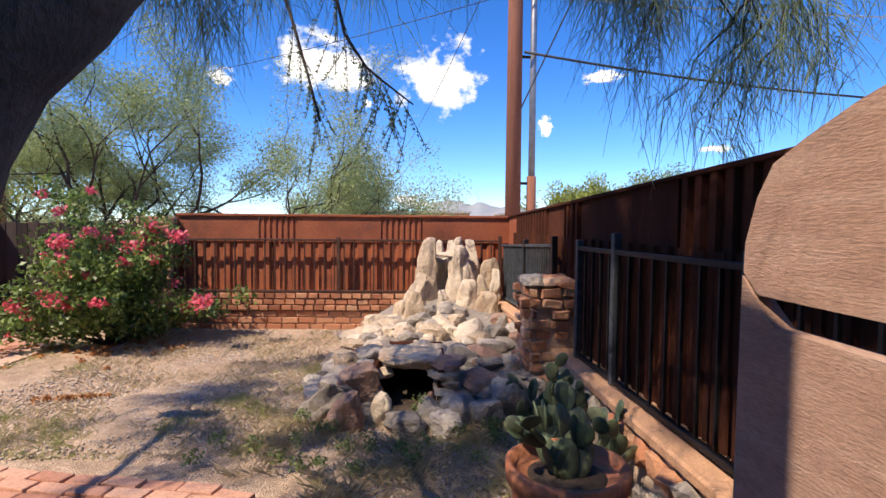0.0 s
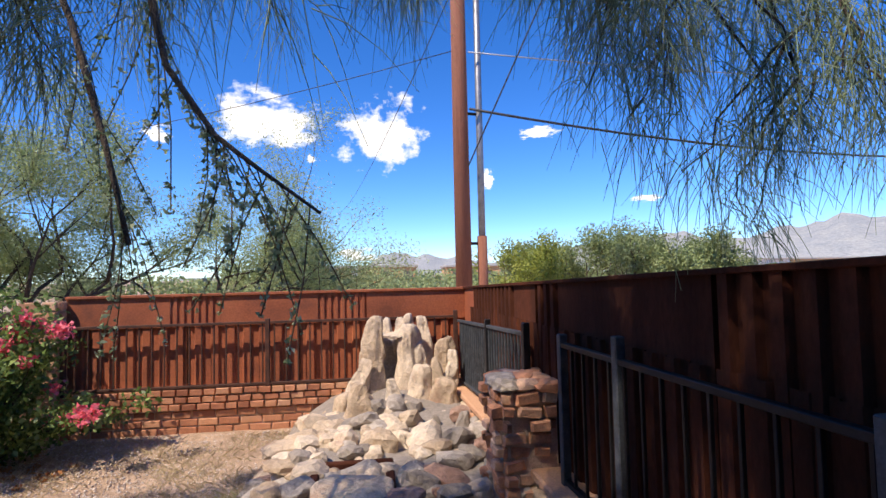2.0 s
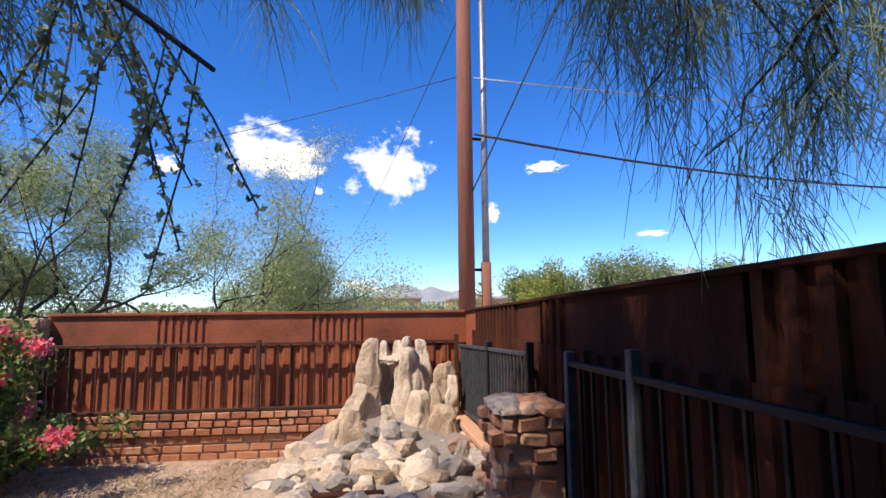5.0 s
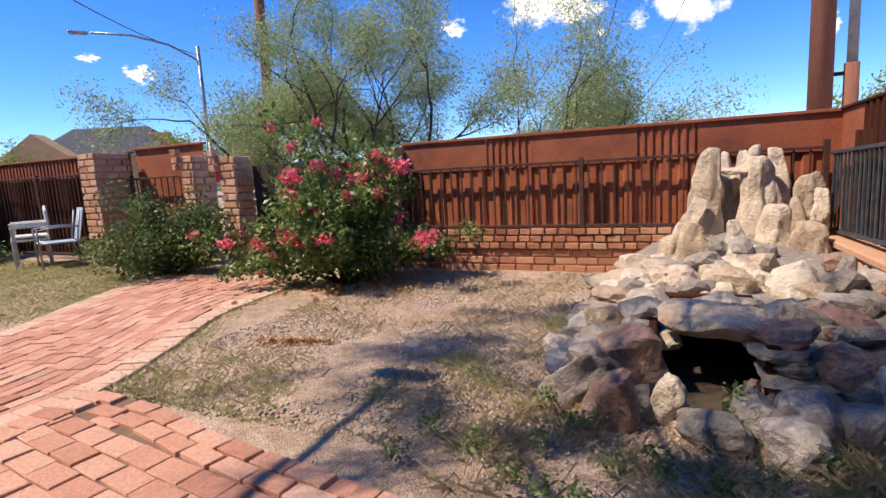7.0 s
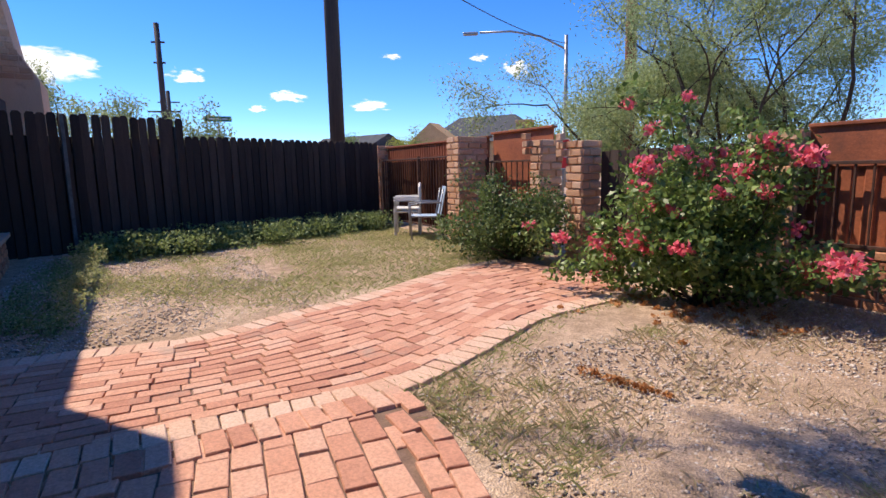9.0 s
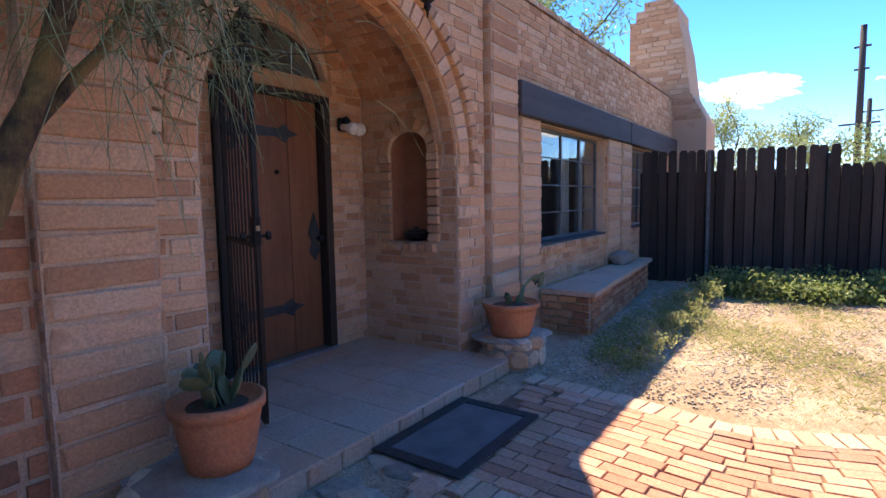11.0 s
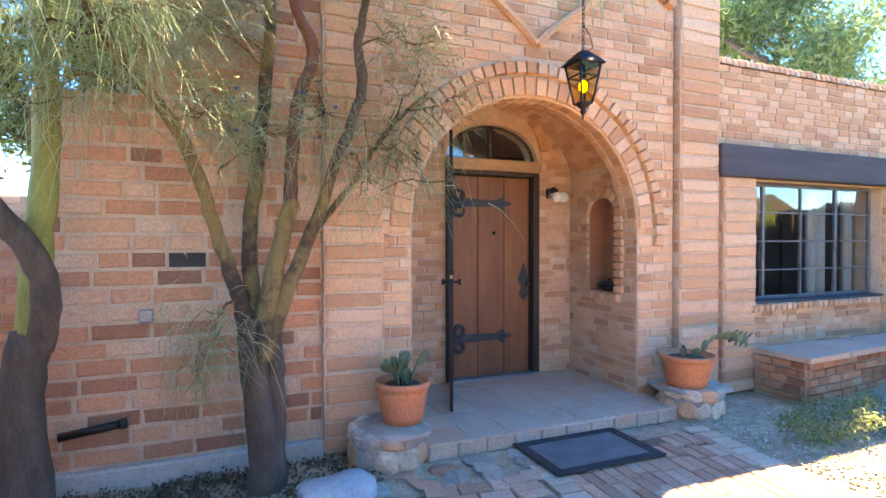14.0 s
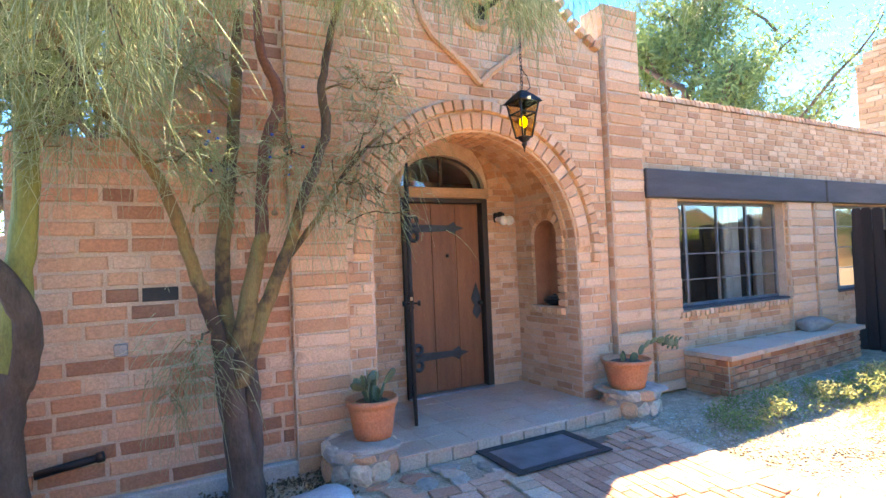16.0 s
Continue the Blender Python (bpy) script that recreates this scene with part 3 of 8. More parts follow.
pilaster("pilaster_1", -1.66, -1.22, 0.14, 4.3)
pilaster("pilaster_2", -5.07, -4.57, 0.15, 4.24)
for nm, xa, xb in (("window_pier_1", -5.62, -5.16), ("window_pier_2", -8.42, -7.84), ("window_pier_3", -8.98, -8.5)):
    pilaster(nm, xa, xb, 0.135, 2.17)


def left_wall():
    w = tagged(new("wall_left"), "old burnt adobe brick wall with uneven colours", "wall", kind="structure")
    bm = boxed(-1.22, -0.06, -0.3, Y0 - 0.014, 0, 3.75, bevel=0)
    box(bm, -0.06, 0.5, -0.3, Y0 - 0.014, 0, 2.45)
    part("wall_core", bm, M_MORTAR, w)
    def hole(a, b, z):
        if z + 0.12 > 2.43:
            return less(a, b, -1, 0.56)
        return less(a, b, 0.72, 0.96) if 1.24 < z < 1.32 else [(a, b)]
    b = courses((0.5, Y0 - 0.014, 0.12), (-1, 0, 0), (0, 1, 0), 1.72, 3.6, 0.3, 0.112, 0.024, 0.011, hole, 0.4)
    b += courses((0.488, -0.3, 0.12), (0, 1, 0), (1, 0, 0), 0.37, 2.31, 0.3, 0.112, 0.016, 0.014)
    lay(b, w, M_BRICK_OLD, near=(-0.4, 0.1, 1.4))
    part("plinth", boxed(-1.22, 0.53, -0.3, Y0 + 0.05, -0.1, 0.11, bevel=0.012), M_CONCRETE, w, "grey concrete footing strip")
    # No hole in the core: a mat-black plate paints the gap's shade.
    part("vent_hole", boxed(-0.45, -0.23, Y0 - 0.03, Y0 - 0.009, 1.366, 1.46, bevel=0), M_RUBBER, w, "black plate for the shade in the gap of a missing brick")


left_wall()


def house_shell():
    w = tagged(new("wall_house"), "low brick house wing with a brick-topped parapet", "wall", kind="structure")
    # wall with the window openings: x0, x1, z0, z1
    wins = [(-7.82, -5.62, 0.88, 2.16), (-11.2, -9.05, 0.88, 2.16)]
    yb, yf = -0.25, Y0 - 0.014
    bm = bmesh.new()
    xs = [-16.0] + [q for w_ in sorted(wins) for q in w_[:2]] + [-5.0]
    for a, b in zip(xs[0::2], xs[1::2]):
        box(bm, a, b, yb, yf, 0, 3.3)
    for a, b, z0, z1 in wins:
        box(bm, a, b, yb, yf, 0, z0)
        box(bm, a, b, yb, yf, z1, 3.3)
    part("wall_core", bm, M_MORTAR, w)

    def keep(a, b, z):
        s = [(a, b)]
        for x0, x1, z0, z1 in wins:
            if z0 - 0.02 < z < z1 + 0.02:
                s = [q for p in s for q in less(p[0], p[1], -5.07 - x1, -5.07 - x0)]
        if 2.16 < z < 2.5:
            s = []
        return s
    lay(courses((-5.07, yf, 0), (-1, 0, 0), (0, 1, 0), 10.9, 3.3, 0.2, 0.074, 0.011, 0.011, keep, 0.25), w, M_BRICK, near=(-6.2, 0, 2.4))
    caps = [(Matrix.Translation((-5.1 - 0.085 * k, -0.08, 3.30 + rnd.uniform(-0.006, 0.006))) @ pose(0, 0, 0, 90, 0, 0) @ pose(0, 0, 0, 0, 0, rnd.uniform(-2, 2)), 0.072, 0.085, 0.36) for k in range(128)]
    lay(caps, w, M_BRICK, "cap_brick", 128)
    # body of the house behind the front
    bm = bmesh.new()
    box(bm, -16, -15.75, -7, yb, 0, 3.3)
    box(bm, -16, 0.5, -7.2, -7, 0, 3.3)
    box(bm, 0.25, 0.48, -7, -0.3, 0, 2.43)
    part("back_walls", bm, M_BRICK, w)
    part("flat_roof", boxed(-15.9, -0.1, -7.1, -0.3, 2.95, 3.1, bevel=0), M_CONCRETE, w)
    part("low_roof", boxed(-0.1, 0.46, -7.1, -0.3, 2.28, 2.38, bevel=0), M_CONCRETE, w)
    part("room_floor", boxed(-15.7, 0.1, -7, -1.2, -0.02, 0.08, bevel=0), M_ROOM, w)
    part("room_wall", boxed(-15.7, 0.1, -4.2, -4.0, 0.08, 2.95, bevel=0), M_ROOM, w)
    return wins


WINS = house_shell()


def casement(name, x0, x1, z0, z1, cols, rows):
    w = tagged(new(name), "grey steel casement window of many small panes", "window", kind="structure")
    y = Y0 - 0.13
    bm = bmesh.new()
    for a, b, c, d in ((x0, x1, z0, z0 + 0.035), (x0, x1, z1 - 0.035, z1), (x0, x0 + 0.035, z0 + 0.035, z1 - 0.035), (x1 - 0.035, x1, z0 + 0.035, z1 - 0.035)):
        box(bm, a, b, y - 0.02, y + 0.02, c, d, 0.003)
    part("window_frame", bm, M_STEEL, w)
    for k in range(1, len(cols) - 1):
        x = x0 + (x1 - x0) * cols[k]
        wd = 0.02 if k in (1, 3) else 0.011
        part("mullion", boxed(x - wd, x + wd, y - 0.018, y + 0.018, z0 + 0.035, z1 - 0.035, bevel=0.002), M_STEEL, w)
    for r in range(1, rows):
        z = z0 + (z1 - z0) * r / rows
        part("glazing_bar", boxed(x0 + 0.035, x1 - 0.035, y - 0.010, y + 0.010, z - 0.008, z + 0.008, bevel=0.002), M_STEEL, w)
    for k in range(len(cols) - 1):
        for r in range(rows):
            a, b = x0 + (x1 - x0) * cols[k] + 0.01, x0 + (x1 - x0) * cols[k + 1] - 0.01
            c, d = z0 + (z1 - z0) * r / rows + 0.008, z0 + (z1 - z0) * (r + 1) / rows - 0.008
            p = part("pane", boxed(a, b, y - 0.003, y + 0.003, c, d, bevel=0, m=None), M_GLASS, w)
            p.visible_shadow = False
    part("window_sill", boxed(x0 - 0.02, x1 + 0.02, y - 0.05, Y0 + 0.02, z0 - 0.03, z0 - 0.002, bevel=0.006), M_BEAM, w, "dark painted sill board")
    return w


casement("window_1", -7.80, -5.64, 0.90, 2.15, [0, 0.30, 0.58, 0.86, 1.0][::1], 4)
casement("window_2", -11.18, -9.07, 0.90, 2.15, [0, 0.30, 0.58, 0.86, 1.0], 4)
SILLS = tagged(new("window_sill_course"), "row of sill bricks set on edge below the window", "sill", kind="structure")
lay([(Matrix.Translation((-5.6 - 0.085 * k, Y0 - 0.02, 0.835)) @ pose(0, 0, 0, rnd.uniform(-4, 4), 0, 0), 0.07, 0.09, 0.075) for k in range(27)], SILLS, M_BRICK, "sill_brick")
part("sill_bed", boxed(-7.9, -5.58, -0.1, Y0 + 0.03, 0.80, 0.868, bevel=0), M_MORTAR, SILLS)


def curtain(x0, x1, name="curtain"):
    pts = []
    n = 40
    for k in range(n + 1):
        x = x0 + (x1 - x0) * k / n
        pts.append((x, -0.26 + 0.03 * math.sin(k * 1.1) + 0.01 * math.sin(k * 2.7)))
    v = [(x, y, z) for z in (0.75, 2.12) for x, y in pts]
    v += [(x, y - 0.006, z) for z in (0.75, 2.12) for x, y in pts]
    m = n + 1
    f = [(k, k + 1, m + k + 1, m + k) for k in range(n)] + [(2 * m + k, 3 * m + k, 3 * m + k + 1, 2 * m + k + 1) for k in range(n)]
    ob = raw(name, v, f, M_CURTAIN, None, "", True)
    return tagged(ob, "white cotton curtain hanging in folds behind the window", "curtain")


curtain(-7.28, -6.98)
curtain(-7.78, -7.66)

for nm, a, b in (("beam", -8.72, -5.07), ("beam", -12.4, -8.75)):
    tagged(part(nm, boxed(a, b, -0.24, Y0 + 0.10, 2.17, 2.49, bevel=0.012), M_BEAM), "dark painted timber lintel beam over the window", "beam", "window beams", "structure")


def house_chimney():
    w = tagged(new("house_chimney"), "stepped brick chimney with sloping shoulders on the house end", "chimney", kind="structure")
    poly = [(-0.78, 2.9), (-0.78, 4.92), (-0.66, 4.92), (-0.66, 5.12), (-0.5, 5.12), (-0.5, 5.28), (0.02, 5.28), (0.02, 5.12), (0.14, 5.12), (0.14, 4.92), (0.16, 4.84), (0.28, 4.3), (0.40, 3.4), (0.7, 2.85), (0.75, 0.0), (0.08, 0.0), (0.08, 2.9)]
    part("stack_core", prism(poly, Matrix(((0, 0, -1, -12.0), (1, 0, 0, 0), (0, 1, 0, 0), (0, 0, 0, 1))), 1.1), M_BRICK, w)

    def keep(a, b, z):
        lo = -0.78 if z < 4.9 else (-0.66 if z < 5.1 else -0.5)
        hi = 0.7 - (z - 2.85) * 0.545 if z < 3.4 else (0.40 - (z - 3.4) * 0.133 if z < 4.3 else (0.28 - (z - 4.3) * 0.22 if z < 4.84 else (0.14 if z < 5.1 else 0.02)))
        a, b = max(a - 0.78, lo), min(b - 0.78, hi)
        return [(a + 0.78, b + 0.78)] if b - a > 0.05 else []
    lay(courses((-12.0, -0.78, 0), (0, 1, 0), (1, 0, 0), 1.7, 2.4, 0.3, 0.1, 0.015, 0.02, keep, 0.2, 2.87), w, M_BRICK, limit=200)


house_chimney()


# entrance recess
def recess():
    w = tagged(new("wall_recess"), "brick-lined arched entrance recess with an arched wall niche", "wall", kind="structure")
    x0, x1, yb = CX - R, CX + R, DOOR_Y
    dl, dr = -2.63, -3.70          # door opening
    fz, fr = 2.38, 0.53            # fanlight
    # back wall around the door
    BACK = Matrix(((1, 0, 0, 0), (0, 0, -1, yb), (0, 1, 0, 0), (0, 0, 0, 1)))
    fan = [(-3.165 + 0.535 * math.cos(a), fz + 0.37 * math.sin(a)) for a in (math.pi * (1 - k / 16) for k in range(17))]
    poly = [(x1 + 0.2, 0), (x1 + 0.2, 3.0), (x0 - 0.2, 3.0), (x0 - 0.2, 0), (dr, 0), (dr, fz)] + fan[1:-1] + [(dl, fz), (dl, 0)]
    part("back_core", prism(poly, BACK, 0.25), M_MORTAR, w)

    def keep(a, b, z):
        a, b = x1 - b, x1 - a
        s = [(a, b)]
        if z < fz:
            s = less(a, b, dr - 0.01, dl + 0.01)
        elif z < fz + 0.5:
            h = 0.72 * math.sqrt(max(1 - ((z - fz) / 0.5) ** 2, 0))
            s = less(a, b, -3.165 - h, -3.165 + h)
        if z > 2.1:
            h = R * math.sqrt(max(1 - ((z - 2.1) / 0.72) ** 2, 0))
            s = [(max(p, CX - h), min(q, CX + h)) for p, q in s]
        return [(x1 - q, x1 - p) for p, q in s if q - p > 0.03]
    lay(courses((x1, yb, FLOOR), (-1, 0, 0), (0, 1, 0), 2 * R, 2.65, 0.2, 0.074, 0.011, 0.009, keep, 0.2), w, M_BRICK)
    lay([(m, l, d, h) for m, l, d, h in arch_ring(-3.165, fz + 0.02, 0.56, 0.70, yb, 20, 0.03)], w, M_BRICK, "fanlight_brick")
    # vaulted ceiling of the recess, and the brick lining under the front arch
    yi = Y0 - 0.24
    v, f = [], []
    n = 26
    for rr, dz in ((R + 0.02, 0), (R + 0.2, 0.2)):
        for y in (yi, yb - 0.2):
            v += [(CX + rr * math.cos(math.pi * k / n), y, 2.2 + dz + 0.72 * math.sin(math.pi * k / n)) for k in range(n + 1)]
    m_ = n + 1
    for k in range(n):
        f += [(k, m_ + k, m_ + k + 1, k + 1), (2 * m_ + k, 2 * m_ + k + 1, 3 * m_ + k + 1, 3 * m_ + k)]
    raw("vault_core", v, f, M_MORTAR, w)
    vb = []
    nr = 34
    for k in range(nr):
        a = math.pi * (k + 0.5) / nr
        for y, wd in ((Y0 - 0.075, 0.115), (Y0 - 0.188, 0.088)):
            m = Matrix.Translation((CX + (R + 0.002) * math.cos(a), y, SPRING + (R + 0.002) * math.sin(a)))
            m = m @ Matrix(((-math.sin(a), -math.cos(a), 0), (0, 0, 1), (math.cos(a), -math.sin(a), 0))).to_4x4()
            vb.append((m, math.pi * R / nr - 0.012, 0.012, wd - 0.012))
    for k in range(nr):
        a = math.pi * (k + 0.5) / nr
        nx, nz = math.cos(a) * 0.72, math.sin(a) * (R + 0.02)
        q = math.hypot(nx, nz)
        nx, nz = nx / q, nz / q
        for c in range(4):
            m = Matrix.Translation((CX + (R + 0.022) * math.cos(a), yi - 0.1 - 0.19 * c - (0.09 if k % 2 else 0), 2.2 + 0.722 * math.sin(a)))
            m = m @ Matrix(((-nz, -nx, 0), (0, 0, 1), (nx, -nz, 0))).to_4x4()
            vb.append((m, 0.082, 0.012, 0.178))
    lay(vb, w, M_BRICK, "vault_brick")
    # side walls
    NY0, NY1, NZ0, NZ1 = -0.63, -0.23, 1.02, 1.97
    part("side_core", boxed(x1 + 0.02, x1 + 0.24, yb - 0.1, yi, 0, 2.25, bevel=0), M_MORTAR, w)
    SIDE = Matrix(((0, 0, -1, x0 - 0.004), (1, 0, 0, 0), (0, 1, 0, 0), (0, 0, 0, 1)))    # y, z plane pulled towards -x
    nm, nr_ = (NY0 + NY1) / 2, (NY1 - NY0) / 2
    niche = [(nm + nr_ * math.cos(a), NZ1 - nr_ + nr_ * math.sin(a)) for a in (math.pi * (1 - k / 12) for k in range(13))]
    # two halves with the niche between them
    left = [(yb - 0.1, 0), (yb - 0.1, 2.3), (nm, 2.3)] + [(p, q) for p, q in niche[6::-1]] + [(NY0, NZ0), (nm, NZ0), (nm, 0)]
    right = [(nm, 0), (nm, NZ0), (NY1, NZ0)] + [(p, q) for p, q in niche[:5:-1]] + [(nm, 2.3), (yi + 0.004, 2.3), (yi + 0.004, 0)]
    for poly in (left, right):
        part("side_core", prism(poly, SIDE, 0.24), M_MORTAR, w)
    part("niche_back", boxed(x0 - 0.27, x0 - 0.20, NY0 - 0.1, NY1 + 0.1, NZ0 - 0.1, NZ1 + 0.1, bevel=0), M_PLASTER, w, "red-brown plaster lining of the niche")
    v, f = [], []
    ring = [(NY0, NZ0)] + niche + [(NY1, NZ0)]
    for x in (x0 + 0.003, x0 - 0.21):
        v += [(x, a * 1.0 + (nm - a) * 0.015, b - (b - 1.5) * 0.006) for a, b in ring]
    m_ = len(ring)
    f = [(k, (k + 1) % m_, m_ + (k + 1) % m_, m_ + k) for k in range(m_)]
    raw("niche_lining", v, f, M_PLASTER, w)

    def keep2(a, b, z):
        a, b = yb + a, yb + b
        s = [(a, b)] if z < SPRING else less(a, b, yi, 1)
        if z > SPRING and not s:
            return []
        a, b = s[0]
        if NZ0 - 0.08 < z < NZ1 - nr_:
            s = less(a, b, NY0 - 0.12, NY1 + 0.12)
        elif NZ1 - nr_ <= z < NZ1 + 0.13:
            h = math.sqrt(max((nr_ + 0.13) ** 2 - (z - NZ1 + nr_) ** 2, 0))
            s = less(a, b, nm - h, nm + h)
        return [(p - yb, q - yb) for p, q in s]
    lay(courses((x0 - 0.004, yb, 0), (0, 1, 0), (1, 0, 0), Y0 - yb - 0.02, 2.22, 0.2, 0.074, 0.011, 0.009, keep2, 0.2), w, M_BRICK)
    lay(courses((x1, Y0 - 0.02, 0), (0, -1, 0), (-1, 0, 0), Y0 - yb - 0.02, 1.62, 0.2, 0.074, 0.011, 0.009, None, 0.2), w, M_BRICK)
    sur = []
    for k in range(10):
        a = math.pi * (k + 0.5) / 10
        rm = nr_ + 0.065
        m = Matrix.Translation((x0, nm + rm * math.cos(a), NZ1 - nr_ + rm * math.sin(a))) @ pose(0, 0, 0, 0, 0, -90) @ pose(0, 0, 0, 0, -(90 - math.degrees(a)), 0)
        sur.append((m, 0.075, 0.035, 0.115))
    for sgn, ye in ((-1, NY0 - 0.06), (1, NY1 + 0.06)):
        for k in range(10):
            sur.append((Matrix.Translation((x0, ye, NZ0 + 0.04 + 0.076 * k)) @ pose(0, 0, 0, 0, 0, -90), 0.11, 0.035, 0.064))
    for k in range(7):
        sur.append((Matrix.Translation((x0, NY0 - 0.07 + 0.085 * k, NZ0 - 0.045)) @ pose(0, 0, 0, 0, 0, -90), 0.072, 0.06, 0.075))
    lay(sur, w, M_BRICK, "niche_brick")
    # jamb courses of the arch on the front
    part("threshold", boxed(dr, dl, yb - 0.1, yb + 0.05, FLOOR - 0.02, FLOOR + 0.02, bevel=0.004), M_GALV, w, "worn pale metal threshold")


recess()


def landing():
    w = tagged(new("landing"), "low entrance step paved with slate tiles", "step", kind="structure")
    x0, x1, y0, y1 = -4.2, -1.88, DOOR_Y - 0.02, 0.5
    part("step_core", boxed(x0, x1, y0, y1 - 0.02, -0.1, FLOOR - 0.012, bevel=0), M_MORTAR_GREY, w)
    tiles = []
    nx, ny = 7, 5
    for i in range(nx):
        for j in range(ny):
            lx, ly = (x1 - x0) / nx, (y1 - y0) / ny
            tiles.append((Matrix.Translation((x0 + (i + 0.5) * lx, y0 + (j + 0.5) * ly, FLOOR - 0.014)) @ pose(0, 0, 0, 90, 0, 0), lx - 0.004, 0.015 * rnd.uniform(0.95, 1.05), ly - 0.004))
    lay(tiles, w, M_SLATE, "slate_tile")
    edge = [(Matrix.Translation((x0 + 0.12 + 0.232 * k, y1 - 0.03, 0.035)), 0.227, 0.026, 0.112) for k in range(10)]
    lay(edge, w, M_SLATE, "edge_tile")


landing()


def door():
    d = tagged(new("door_1"), "heavy brown plank door with black iron strap hinges", "door", kind="structure")
    y = DOOR_Y - 0.06
    x0, x1, z0, z1 = -3.63, -2.70, FLOOR + 0.02, 2.21
    for k in range(3):
        a = x0 + (x1 - x0) * k / 3
        part("plank", boxed(a + 0.002, a + (x1 - x0) / 3 - 0.002, y - 0.045, y, z0, z1, bevel=0.006), M_DOOR, d)
    part("door_frame", boxed(x0 - 0.08, x0 - 0.004, y - 0.06, DOOR_Y + 0.03, FLOOR, 2.24, bevel=0.006), M_FRAME, d, "dark timber door frame")
    part("door_frame", boxed(x1 + 0.004, x1 + 0.08, y - 0.06, DOOR_Y + 0.03, FLOOR, 2.24, bevel=0.006), M_FRAME, d, "dark timber door frame")
    part("door_head", boxed(x0 - 0.08, x1 + 0.08, y - 0.06, DOOR_Y + 0.03, 2.215, 2.26, bevel=0.006), M_FRAME, d, "dark timber door head")
    part("lintel", boxed(x0 - 0.1, x1 + 0.1, y - 0.05, DOOR_Y + 0.05, 2.262, 2.38, bevel=0.012), M_LINTEL, d, "pale weathered timber lintel")
    for z in (1.93, 0.52):
        bm = bmesh.new()
        prof = [(-2.72, z - 0.05), (-2.72, z + 0.05), (-3.22, z + 0.032), (-3.30, z + 0.075), (-3.33, z + 0.03), (-3.43, z), (-3.33, z - 0.03), (-3.30, z - 0.075), (-3.22, z - 0.032)]
        bm = prism(prof, Matrix(((1, 0, 0, 0), (0, 0, 1, y + 0.001), (0, 1, 0, 0), (0, 0, 0, 1))), 0.008)
        h = part("strap_hinge", bm, M_STRAP, d, "long blue-black iron strap hinge")
        for s in (1, -1):
            c = tube_data([(-2.79 + 0.048 * math.cos(a), y + 0.006, z + s * 0.085 + 0.05 * math.sin(a)) for a in (2 * math.pi * k / 14 for k in range(15))], 0.024, 6)
            raw("hinge_scroll", c[0], c[1], M_STRAP, h)
    pl = [(-3.56 + 0.001, 1.0), (-3.50, 1.08), (-3.53, 1.16), (-3.49, 1.24), (-3.56, 1.42), (-3.615, 1.24), (-3.60, 1.16), (-3.615, 1.08)]
    part("lock_plate", prism([(p, q - 0.12) for p, q in pl], Matrix(((1, 0, 0, 0), (0, 0, 1, y + 0.001), (0, 1, 0, 0), (0, 0, 0, 1))), 0.008), M_STRAP, d, "pointed iron lock plate")
    part("door_knob", lathe([(0.012, 0), (0.012, 0.03), (0.03, 0.045), (0.026, 0.065), (0.0, 0.07)]), M_IRON, d).matrix_basis = Matrix.Translation((-3.585, y + 0.008, 1.07)) @ pose(0, 0, 0, -90, 0, 0)
    part("peephole_knocker", lathe([(0.02, 0), (0.02, 0.012), (0.008, 0.03)]), M_IRON, d).matrix_basis = Matrix.Translation((-3.2, y, 1.62)) @ pose(0, 0, 0, -90, 0, 0)
    # fanlight
    f = tagged(new("window_3"), "half-round fanlight of dark glass above the door", "window", kind="structure")
    fan = [(-3.165 + 0.53 * math.cos(a), 2.385 + 0.36 * math.sin(a)) for a in (math.pi * k / 20 for k in range(21))]
    p = part("pane", prism(fan, Matrix(((1, 0, 0, 0), (0, 0, 1, DOOR_Y - 0.1), (0, 1, 0, 0), (0, 0, 0, 1))), 0.006), M_GLASS, f)
    p.visible_shadow = False
    part("mullion", boxed(-3.185, -3.145, DOOR_Y - 0.11, DOOR_Y - 0.07, 2.39, 2.74, bevel=0.004), M_FRAME, f)
    v, fc = tube_data([(a, DOOR_Y - 0.09, b) for a, b in fan], 0.022, 6)
    raw("arched_frame", v, fc, M_FRAME, f)


door()

# ---- yard walls ----
def corrugated(x0, x1, z0, z1, y, pitch=0.085, amp=0.016, axis="x"):
    """Box-profile sheet in the plane y (or x), with folds."""
    prof, k = [], 0
    x = x0
    while x < x1:
        for dx, d in ((0, 0), (0.42, 0), (0.5, 1), (0.92, 1), (1.0, 0)):
            prof.append((min(x + dx * pitch, x1), d * amp))
        x += pitch
    v = [((p, y - d, z) if axis == "x" else (y - d, p, z)) for z in (z0, z1) for p, d in prof]
    v += [((p, y - d + 0.004, z) if axis == "x" else (y - d + 0.004, p, z)) for z in (z0, z1) for p, d in prof]
    m = len(prof)
    f = [(k, k + 1, m + k + 1, m + k) for k in range(m - 1)] + [(2 * m + k, 3 * m + k, 3 * m + k + 1, 2 * m + k + 1) for k in range(m - 1)]
    return v, f


BY, BT = 6.8, 1.46


